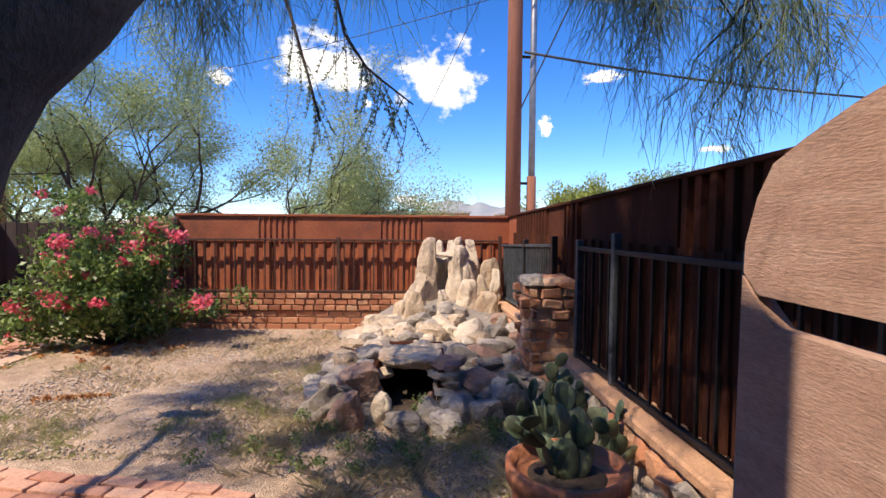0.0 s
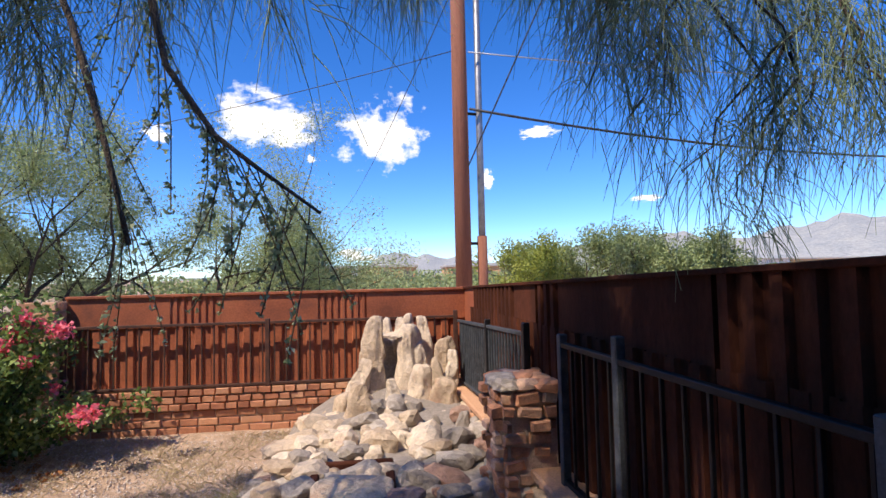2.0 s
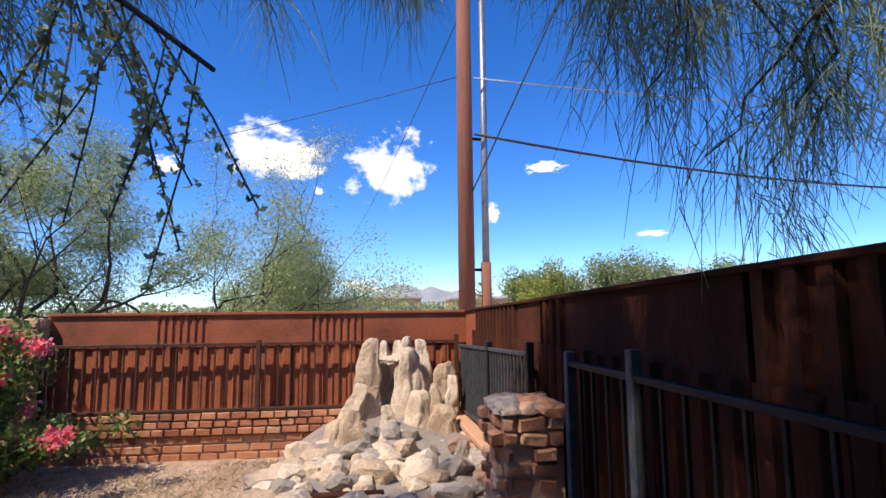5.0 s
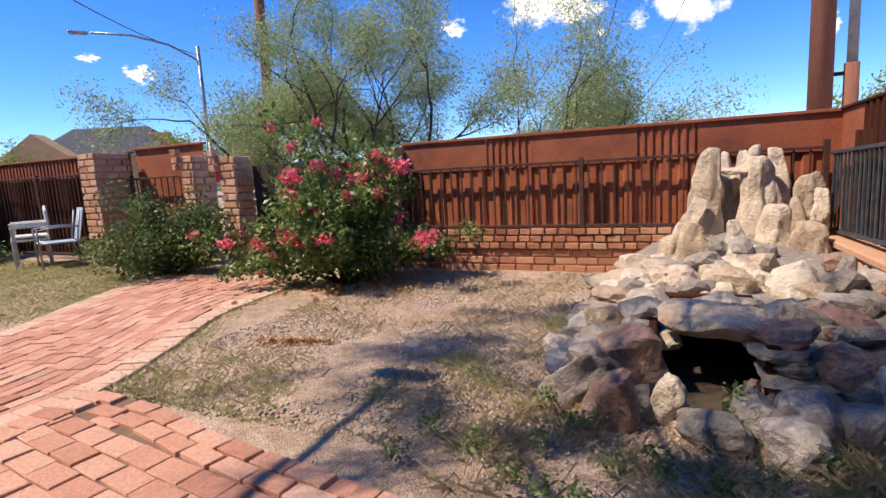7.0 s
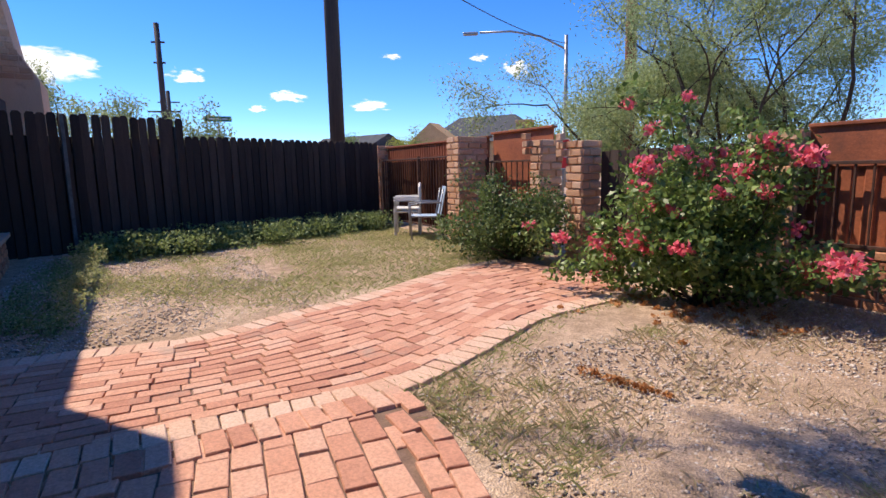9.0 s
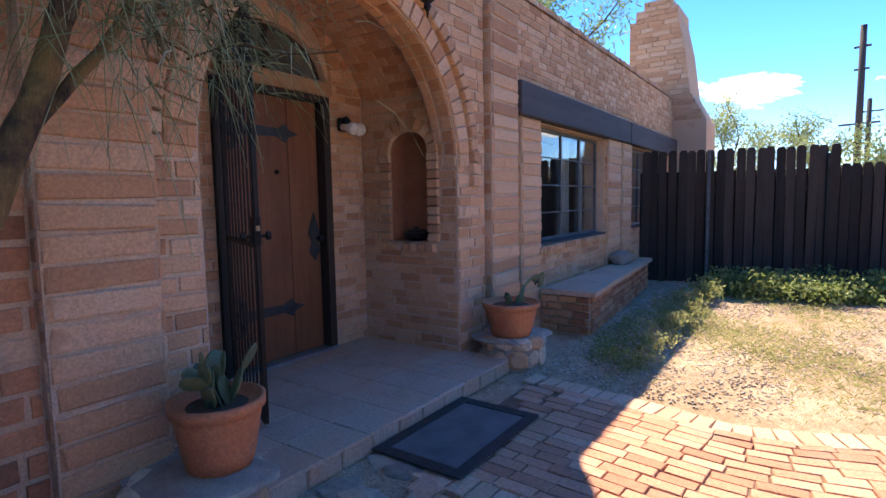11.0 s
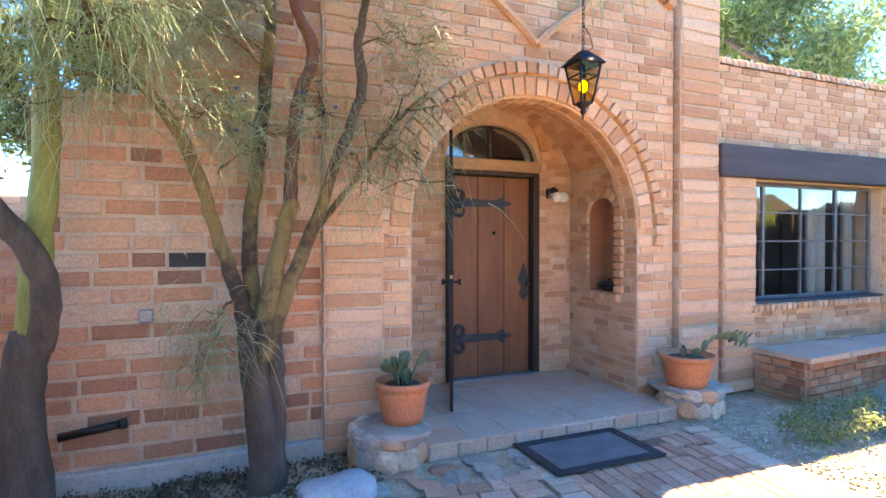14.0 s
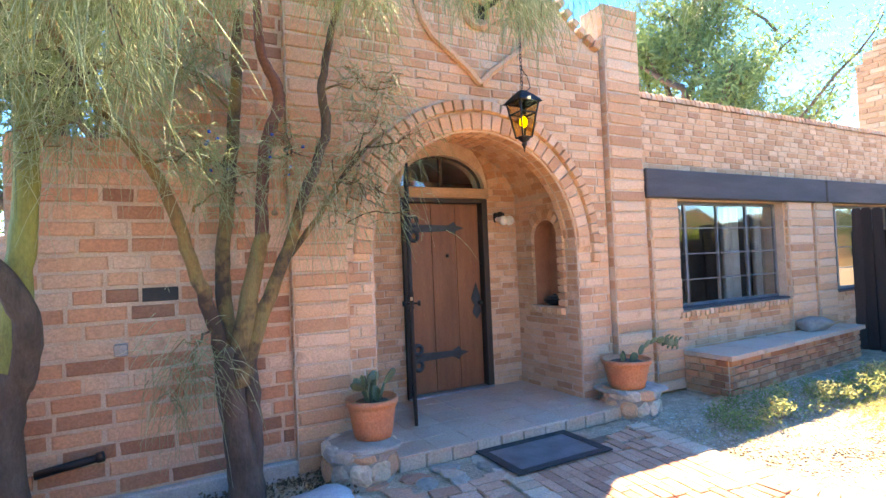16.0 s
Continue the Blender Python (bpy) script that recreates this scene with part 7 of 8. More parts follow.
# ---- things by the house ----
def bench():
    w = tagged(new("wall_bench"), "long brick bench with a grey slate top below the window", "bench", kind="structure")
    poly = [(-5.56, Y0 + 0.06), (-5.56, 0.72), (-8.9, 0.46), (-8.9, Y0 + 0.06)]
    core = [(-5.60, Y0 + 0.05), (-5.60, 0.66), (-8.86, 0.40), (-8.86, Y0 + 0.05)]
    part("core", prism(core, Matrix.Translation((0, 0, -0.1)), 0.49), M_MORTAR, w)
    b = courses((-5.6, 0.66, 0), (-0.99694, -0.0795, 0), (-0.0795, 0.99694, 0), 3.27, 0.385, 0.2, 0.077, 0.012, 0.03, None, 0.2)
    b += courses((-5.6, 0.14, 0), (0, 1, 0), (1, 0, 0), 0.52, 0.385, 0.2, 0.077, 0.012, 0.03, None, 0.2)
    lay(b, w, M_BRICK_RED)
    n = 5
    for k in range(n):
        a, c = k / n + 0.002, (k + 1) / n - 0.002
        xa, xb = -5.54 - 3.38 * a, -5.54 - 3.38 * c
        fa, fb = 0.735 - 0.265 * a, 0.735 - 0.265 * c
        part("top_slab", prism([(xa, 0.16), (xa, fa), (xb, fb), (xb, 0.16)], Matrix.Translation((0, 0, 0.39)), 0.05), M_SLATE, w)
    cap = tagged(part("boulder", stone_mesh(801, (0.5, 0.32, 0.2), 0.2, 3), M_STONE_GREY, smooth=True), "dark rounded boulder resting on the slate bench", "stone")
    cap.location = (-8.05, 0.28, 0.50)


bench()


def doormat():
    w = thing("doormat", "black rubber doormat with a faded fibre centre on the bricks", "doormat", (-3.0, 0.80, 0.012), turn=0)
    bm = bmesh.new()
    for a, b, c, d in ((-0.46, 0.46, -0.29, -0.22), (-0.46, 0.46, 0.22, 0.29), (-0.46, -0.38, -0.22, 0.22), (0.38, 0.46, -0.22, 0.22)):
        box(bm, a, b, c, d, 0, 0.012, 0.003)
    part("rubber_border", bm, M_RUBBER, w)
    part("fibre_field", boxed(-0.379, 0.379, -0.219, 0.219, 0.0, 0.008, bevel=0.002), M_MATFIBRE, w, "grey worn fibre field")


doormat()


def lantern():
    w = thing("lantern", "black iron lantern with a yellow bulb hanging on a chain", "lantern", (-3.2, 0.47, 0))
    K = 0.8
    def ring(h, z):
        return [(h, h, z), (-h, h, z), (-h, -h, z), (h, -h, z)]
    top, bot = ring(0.125 * K, 2.93), ring(0.062 * K, 2.62)
    for a, b in zip(top, bot):
        tube("cage_bar", [a, b], 0.009, M_IRON, w, sides=4)
    for r_ in (top, bot, ring(0.102 * K, 2.83)):
        v, f = tube_data([*r_, r_[0]], 0.008, 4)
        raw("cage_ring", v, f, M_IRON, w)
    bm = bmesh.new()
    lo, mid, hi = ring(0.160 * K, 2.925), ring(0.095 * K, 2.985), ring(0.03 * K, 3.035)
    rows = [[bm.verts.new(p) for p in r_] for r_ in (lo, mid, hi)]
    for a, b in zip(rows, rows[1:]):
        for k in range(4):
            bm.faces.new((a[k], a[(k + 1) % 4], b[(k + 1) % 4], b[k]))
    bm.faces.new(rows[2])
    bmesh.ops.solidify(bm, geom=bm.faces[:], thickness=0.006)
    part("roof", bm, M_IRON, w, "pyramid iron roof")
    part("finial", lathe([(0.062, 2.62), (0.05, 2.60), (0.02, 2.575), (0.025, 2.555), (0.010, 2.53), (0.004, 2.49)], steps=10), M_IRON, w)
    for k in range(4):
        a, b = k, (k + 1) % 4
        p = raw("pane", [top[a], top[b], bot[b], bot[a], *[tuple(Vector(q) * 1.0 + Vector((0, 0, 0.001)) - Vector((q[0], q[1], 0)).normalized() * 0.003) for q in (top[a], top[b], bot[b], bot[a])]], [(0, 1, 2, 3), (7, 6, 5, 4), (0, 4, 5, 1), (2, 6, 7, 3)], M_GLASS_AMBER, w)
        p.visible_shadow = False
    bulb = ball(0.036, (0, 0, 2.755), 2)
    for q in bulb.verts:
        q.co.z = 2.755 + (q.co.z - 2.755) * 1.4
    part("bulb", bulb, M_BULB, w, "lit yellow bulb", smooth=True)
    part("bulb_socket", lathe([(0.022, 2.82), (0.022, 2.93)], steps=10), M_IRON, w)
    for k in range(24):
        z = 3.07 + 0.034 * k
        v, f = tube_data([(0.011 * math.cos(a) * (1 if k % 2 else 0), 0.011 * math.cos(a) * (0 if k % 2 else 1), z + 0.022 * math.sin(a)) for a in (2 * math.pi * q / 8 for q in range(9))], 0.0035, 4)
        raw("chain_link", v, f, M_IRON, w)
    tube("wire", [(0.01, 0.02, 3.0), (-0.07, 0.03, 3.06), (-0.05, 0.02, 3.16), (0.0, 0.0, 3.24)], 0.004, M_IRON, w, sides=5)
    # Outer arm and end plate are unseen, added to cast the shadow on the ground.
    tube("arm", [(0.14, -0.40, 3.90), (0.08, -0.15, 3.92), (0.0, 0.0, 3.90), (-0.02, 0.9, 3.90), (0.0, 1.62, 3.88)], 0.028, M_IRON, w, "iron bracket arm with an unseen outer run", sides=8)
    part("wall_plate", boxed(0.06, 0.22, -0.41, -0.385, 3.82, 3.98, bevel=0.004), M_IRON, w)
    part("end_plate", boxed(-0.16, 0.2, 1.56, 1.68, 3.80, 3.94, bevel=0.02), M_IRON, w)


lantern()


def iron_gate():
    w = thing("security_gate", "black iron security gate standing open in the recess", "gate", (-2.655, -0.90, 0.125), turn=66.5)
    L, H = 0.93, 2.32
    for a, b, c, d in ((0, L, 0, 0.03), (0, L, H - 0.03, H), (0, 0.03, 0.03, H - 0.03), (L - 0.03, L, 0.03, H - 0.03), (0.03, L - 0.03, 1.0, 1.03)):
        part("gate_bar", boxed(a, b, -0.014, 0.014, c, d, bevel=0.003), M_IRON, w)
    for k in range(1, 9):
        x = L * k / 9
        part("upright", boxed(x - 0.006, x + 0.006, -0.006, 0.006, 0.031, H - 0.031, bevel=0.001), M_IRON, w)
    part("lock_box", boxed(L - 0.09, L - 0.0, -0.02, 0.02, 1.02, 1.18, bevel=0.004), M_IRON, w)
    for s in (1, -1):
        k = part("door_knob", lathe([(0.01, 0), (0.01, 0.03), (0.026, 0.04), (0.024, 0.06), (0.0, 0.064)], steps=12), M_IRON, w)
        k.matrix_basis = Matrix.Translation((L - 0.05, s * 0.02, 1.07)) @ pose(0, 0, 0, -90 * s, 0, 0)
    part("latch", boxed(L - 0.02, L + 0.015, -0.012, 0.012, 1.10, 1.13, bevel=0.003), M_CHROME, w, "brass latch bolt")


iron_gate()


def flood_light():
    w = thing("flood_light", "twin security lamp with white bulbs on the recess wall", "lamp", (-3.86, DOOR_Y + 0.016, 2.02))
    part("base", boxed(-0.07, 0.07, 0, 0.05, -0.03, 0.08, bevel=0.012), M_IRON, w)
    part("sensor", lathe([(0.03, 0), (0.035, 0.05), (0.02, 0.07)], (0, 0.05, 0.02), 12), M_IRON, w)
    for s in (1, -1):
        b = part("bulb", lathe([(0.026, 0), (0.03, 0.05), (0.056, 0.11), (0.05, 0.14), (0.0, 0.15)], steps=14), M_WHITE, w, smooth=True)
        b.matrix_basis = Matrix.Translation((s * 0.06, 0.06, 0.0)) @ pose(0, 0, 0, -105, s * 38, 0)


flood_light()


def niche_things():
    w = thing("incense_bowl", "small dark bowl standing in the wall niche", "bowl", (-4.23, -0.45, 1.02))
    part("bowl", lathe([(0.06, 0), (0.11, 0.03), (0.125, 0.07), (0.115, 0.072), (0.07, 0.05)], steps=18), M_IRON, w)
    part("lid", lathe([(0.115, 0.073), (0.08, 0.10), (0.025, 0.11), (0.018, 0.125)], steps=18), M_STRAP, w)


niche_things()
d_ = thing("wall_pipe", "short dark iron pipe sticking out of the old brick wall", "pipe")
tube("pipe", [(0.36, 0.16, 0.36), (0.02, 0.18, 0.41)], 0.026, M_IRON, d_, sides=10)
tube("pipe_cap", [(0.04, 0.18, 0.407), (0.0, 0.18, 0.413)], 0.033, M_IRON, d_, sides=10)
tagged(part("outlet_box", boxed(-0.14, -0.06, Y0 - 0.02, Y0 + 0.05, 1.02, 1.10, bevel=0.006), M_GALV), "small grey metal outlet box on the brick wall", "outlet")
q_ = tagged(part("pale_stone", stone_mesh(820, (0.46, 0.36, 0.15), 0.18, 3), M_PALESTONE, smooth=True), "pale bluish rounded stone beside the flagstones", "stone")
q_.location = (-1.20, 0.72, 0.01)

# ---- chairs ----
def garden_chair(at, turn, stacked=0.0):
    w = thing("garden_chair", "white moulded plastic garden chair", "chair", (at[0], at[1], at[2] + stacked), "garden chairs", turn=turn)
    for sx in (-0.24, 0.24):
        for sy, lean in ((-0.22, 0.0), (0.22, -0.04)):
            part("leg", boxed(sx - 0.025, sx + 0.025, sy - 0.025, sy + 0.025, 0, 0.42, bevel=0.008), M_WHITE, w)
        part("armrest", boxed(sx * 1.12 - 0.03, sx * 1.12 + 0.03, -0.24, 0.24, 0.62, 0.65, bevel=0.01), M_WHITE, w)
        part("arm_post", boxed(sx * 1.12 - 0.02, sx * 1.12 + 0.02, -0.23, -0.18, 0.42, 0.62, bevel=0.006), M_WHITE, w)
    part("seat", boxed(-0.25, 0.25, -0.24, 0.22, 0.41, 0.445, bevel=0.012), M_WHITE, w)
    bk = bmesh.new()
    for k in range(6):
        x = -0.2 + 0.08 * k
        box(bk, x - 0.028, x + 0.028, 0.22, 0.245, 0.445, 0.78 + 0.05 * math.sin(math.pi * k / 5), 0.005)
    part("backrest", bk, M_WHITE, w)
    v, f = tube_data([(-0.25, 0.235, 0.6), (-0.22, 0.235, 0.8), (0, 0.235, 0.87), (0.22, 0.235, 0.8), (0.25, 0.235, 0.6)], 0.025, 6)
    raw("back_rim", v, f, M_WHITE, w)


garden_chair((-8.75, 6.3, -0.02), -30)
garden_chair((-8.75, 6.3, -0.02), -30, 0.055)


def lawn_chair():
    w = thing("lawn_chair", "grey tubular metal lawn chair with a pale blue board", "chair", (-8.0, 6.25, -0.02), turn=-24)
    for s in (-0.25, 0.25):
        tube("tube_frame", [(s, -0.25, 0), (s, -0.26, 0.6), (s, 0.0, 0.63), (s, 0.25, 0.62)], 0.014, M_GALV, w)
        tube("tube_frame", [(s, 0.3, 0), (s, 0.22, 0.4), (s, 0.3, 0.85)], 0.014, M_GALV, w)
        tube("tube_frame", [(s, -0.25, 0.4), (s, 0.22, 0.38)], 0.014, M_GALV, w)
    part("seat", boxed(-0.24, 0.24, -0.25, 0.22, 0.38, 0.40, bevel=0.006), M_BLUE, w)
    part("backrest", boxed(-0.24, 0.24, 0.0, 0.015, 0, 0.5, bevel=0.005, m=pose(0, 0.24, 0.4, -12, 0, 0)), M_BLUE, w)


lawn_chair()

# ---- poles and wires ----
def pole(name, label, x, y, h, r, mat, arms=()):
    w = thing(name, label, "pole", (x, y, -0.03))
    tube("shaft", [(0, 0, -0.3), (0, 0, h * 0.5), (0, 0, h)], [r, r * 0.92, r * 0.8], mat, w, sides=14)
    for z, ln, ang in arms:
        part("crossarm", boxed(-ln / 2, ln / 2, -0.06, 0.06, z - 0.06, z + 0.06, bevel=0.01, m=pose(0, 0, 0, 0, 0, ang)), mat, w)
    return w


pole("utility_pole", "red-brown wooden utility pole behind the wall corner", 2.72, 11.2, 11, 0.17, M_POLE)
cp = pole("conduit_pole", "thin galvanised conduit pole beside the utility pole", 3.12, 11.25, 9.5, 0.075, M_GALV)
tube("clamp", [(0, 0, 2.25), (-0.42, -0.05, 2.25)], 0.03, M_IRON, cp, sides=6)
tube("clamp", [(0, 0, 4.9), (-0.42, -0.05, 4.9)], 0.03, M_IRON, cp, sides=6)
tube("lower_sleeve", [(0, 0, 0), (0, 0, 2.4)], 0.1, M_POLE, cp, sides=12)
pole("utility_pole", "dark wooden utility pole behind the board fence", -12.9, 6.5, 12, 0.19, M_POLE_DARK)
pole("utility_pole", "brown utility pole beyond the mesquite trees", -9.4, 13.0, 10, 0.15, M_POLE)
pole("utility_pole", "distant power pole with crossarms", -44, 4.7, 11.9, 0.22, M_POLE_DARK, ((10.6, 0.9, 70), (9.2, 0.8, 70), (5.8, 2.2, 70)))
pole("utility_pole", "far thin power pole", -60, 6.2, 9.5, 0.22, M_POLE_DARK, ((8.4, 2.0, 70),))
sl = pole("street_lamp", "tall street lamp with a long curved arm", -24.2, 24.9, 8.9, 0.13, M_GALV)
tube("arm", [(0, 0, 8.1), (-0.9, -1.2, 8.9), (-1.9, -2.6, 9.25), (-3.0, -4.1, 9.25)], 0.06, M_GALV, sl)
part("lamp_head", boxed(-0.5, 0.4, -0.14, 0.14, -0.1, 0.08, bevel=0.05, m=pose(-3.3, -4.5, 9.22, 0, 0, 53)), M_GALV, sl)
ss = thing("street_sign", "green street name sign on a thin post", "sign", (-24.6, 5.46, -0.03), turn=82)
tube("post", [(0, 0, 0), (0, 0, 3.4)], 0.04, M_GALV, ss)
part("sign_plate", boxed(-0.53, 0.53, -0.012, 0.012, 3.42, 3.64, bevel=0.01), M_SIGN, ss)
part("sign_plate", boxed(-0.012, 0.012, -0.5, 0.5, 3.2, 3.4, bevel=0.008), M_SIGN, ss)
part("lettering_bar", boxed(-0.38, 0.38, -0.016, -0.0125, 3.5, 3.56, bevel=0), M_WHITE, ss, "unreadable white lettering")

st = thing("stop_sign", "red octagonal stop sign on a steel post beyond the wall", "sign", (-9.24, 10.60, -0.03), turn=25)
tube("post", [(0, 0.04, 0), (0, 0.04, 2.1)], 0.03, M_GALV, st)
OCT = Matrix(((1, 0, 0, 0), (0, 0, 1, 0), (0, 1, 0, 1.49), (0, 0, 0, 1)))
part("sign_rim", prism([(0.375 * math.cos(radians(22.5 + 45 * k)), 0.375 * math.sin(radians(22.5 + 45 * k))) for k in range(8)], OCT, 0.004), M_WHITE, st, "white border")
part("sign_face", prism([(0.35 * math.cos(radians(22.5 + 45 * k)), 0.35 * math.sin(radians(22.5 + 45 * k))) for k in range(8)], OCT @ Matrix.Translation((0, 0, -0.003)), 0.003), M_SIGNRED, st, "red face")
tx = bpy.data.curves.new("lettering", "FONT")
tx.body, tx.size, tx.align_x, tx.align_y, tx.extrude = "STOP", 0.27, "CENTER", "CENTER", 0.001
tx.materials.append(M_WHITE)
lt = new("lettering", tx)
lt.parent = st
lt.matrix_basis = pose(0, -0.0045, 1.49, 90, 0, 0)


def wire(label, a, b, sag, r, mat):
    a, b = Vector(a), Vector(b)
    pts = [a.lerp(b, k / 20) - Vector((0, 0, sag * 4 * (k / 20) * (1 - k / 20))) for k in range(21)]
    ob = tube("overhead_wire", pts, r, mat, None, label, 5)
    tagged(ob, label, "wire", "overhead wires")


wire("thick black overhead cable running from the utility pole", (2.9, 11.1, 4.93), (26, 14.5, 5.4), 0.75, 0.028, M_CABLE)
wire("pale overhead wire running from the utility pole", (2.9, 11.1, 6.1), (30, 13, 7.5), 0.6, 0.014, M_CABLE_PALE)
wire("thin overhead wire crossing the sky", (2.7, 11.1, 6.15), (-30, 30, 8.0), 1.2, 0.009, M_CABLE)
wire("thin overhead wire crossing the sky", (2.7, 11.1, 7.6), (-3, 60, 8.6), 1.0, 0.012, M_CABLE)
wire("slanting guy wire of the utility pole", (2.84, 11.12, 3.75), (4.6, 9.4, 7.8), 0.0, 0.016, M_CABLE)
wire("thin wire strung to the street lamp", (-12.9, 6.5, 7.2), (-24.2, 24.9, 8.4), 0.5, 0.02, M_CABLE)


# ---- neighbours and distance ----
def neighbour_house():
    w = thing("house", "tan stucco house with a grey shingle hip roof and chimney", "house", (-40.0, 31.0, -0.03), turn=30)
    bm = boxed(-4.8, 4.8, -4, 4, 0, 3.6, bevel=0)
    part("wall", bm, M_TAN, w)
    bm = bmesh.new()
    lo = [bm.verts.new(p) for p in ((-5.2, -4.4, 3.5), (5.2, -4.4, 3.5), (5.2, 4.4, 3.5), (-5.2, 4.4, 3.5))]
    hi = [bm.verts.new(p) for p in ((-3.4, 0, 6.0), (2.2, 0, 6.0))]
    for f in ((lo[0], lo[1], hi[1], hi[0]), (lo[1], lo[2], hi[1]), (lo[2], lo[3], hi[0], hi[1]), (lo[3], lo[0], hi[0]), (lo[3], lo[2], lo[1], lo[0])):
        bm.faces.new(f)
    part("roof", bm, M_SHINGLE, w)
    gb = prism([(-2.2, 0), (2.2, 0), (2.2, 3.6), (0, 5.2), (-2.2, 3.6)], Matrix(((1, 0, 0, -3.2), (0, 0, -1, -4.2), (0, 1, 0, 0), (0, 0, 0, 1))), 1.6)
    part("gable", gb, M_TAN, w, "tan gabled front wing")
    part("chimney", boxed(3.3, 4.4, -2.4, -1.4, 3.4, 5.0, bevel=0.02), M_TAN, w)
    part("chimney_cap", boxed(3.2, 4.5, -2.5, -1.3, 5.0, 5.25, bevel=0.02), M_TAN, w)
    for x in (-3.2, 0.6, 3.2):
        y = -5.82 if x < -2 else -4.02
        part("window", boxed(x - 0.5, x + 0.5, y - 0.03, y, 1.2, 2.6, bevel=0.01), M_ROOM, w)
    h2 = thing("house", "low grey-roofed house in the distance", "house", (-46, 20, -0.03), turn=20)
    part("wall", boxed(-4, 4, -3, 3, 0, 2.8, bevel=0), M_TAN, h2)
    part("roof", prism([(-3.4, 2.8), (3.4, 2.8), (0, 4.4)], Matrix(((0, 0, 1, -4.4), (1, 0, 0, 0), (0, 1, 0, 0), (0, 0, 0, 1))), 8.8), M_SHINGLE, h2)
    for k, (x, y, l, h, m) in enumerate(((3, 88, 9, 3.0, M_TAN), (20, 100, 12, 3.0, M_TAN), (70, 92, 12, 3.0, M_WHITE), (96, 105, 14, 3.2, M_TAN), (-8, 90, 10, 3.0, M_TAN))):
        b = thing("far_building", "low flat-roofed building in the distance", "building", (x, y, -0.03), "far buildings")
        part("wall", boxed(-l / 2, l / 2, -4, 4, 0, h, bevel=0.02), m, b)
        part("roof", boxed(-l / 2 - 0.3, l / 2 + 0.3, -4.3, 4.3, h, h + 0.35, bevel=0.02), M_CONCRETE, b)
        for q in range(int(l / 3)):
            part("window", boxed(-l / 2 + 1 + 3 * q, -l / 2 + 2.4 + 3 * q, -4.03, -4.0, 1.0, 2.3, bevel=0), M_ROOM, b)


neighbour_house()
r_ = np.random.RandomState(77)
FAR = tagged(new("far_woods"), "band of distant desert trees below the mountains", "trees", kind="stuff")
leaf_cloud("far_trees", [(x, 55 + 22 * r_.rand(), 0.3 + 0.8 * r_.rand()) for x in np.linspace(-60, 120, 130)], [1.9] * 130, 30000, 0.45, M_LEAF_FAR, FAR, 78, 1.6)
leaf_cloud("far_trees", [(-6 + 60 * r_.rand(), 24 + 26 * r_.rand(), 0.15 + 0.7 * r_.rand()) for _ in range(110)], [1.3] * 110, 22000, 0.28, M_LEAF_FAR, FAR, 80, 1.6)
leaf_cloud("far_trees", [(-60 - 10 * r_.rand(), y, 0.8 + 1.2 * r_.rand()) for y in np.linspace(-30, 70, 70)], [2.2] * 70, 9000, 0.5, M_LEAF_FAR, FAR, 79, 1.6)


def mountains():
    # Distance haze is mixed into the base colour: paler and bluer rock.
    m = surface("hazed_mountain", [(0.3, (0.27, 0.30, 0.31)), (0.7, (0.38, 0.39, 0.37))], 0.012, 0.08, 1.0, 0, 0.0)
    v, f = [], []
    n = 150
    for j in range(6):
        for i in range(n + 1):
            az = radians(-20 + 95 * i / n)
            d = 2300 + 220 * j
            p = Vector((az * 7, 0, 0))
            ridge = 78 + 95 * max(0, (math.degrees(az) - 6) / 40) + 60 * noise.noise(p) + 32 * noise.noise(p * 3) + 16 * noise.noise(p * 8)
            ridge *= 1.4 * min(1.0, max(0.12, (math.degrees(az) + 8) / 6))
            h = max(ridge, 6) * (j / 5) ** 0.8 + 14 * noise.noise(Vector((az * 22, j * 0.9, 2))) * (j / 5)
            v.append((d * math.sin(az), d * math.cos(az), h - 3))
    for j in range(5):
        for i in range(n):
            a = j * (n + 1) + i
            f.append((a, a + 1, a + n + 2, a + n + 1))
    tagged(raw("backdrop", v, f, m, None, "", True), "desert mountains on the horizon, haze painted into their colour", "mountain", kind="structure")


mountains()


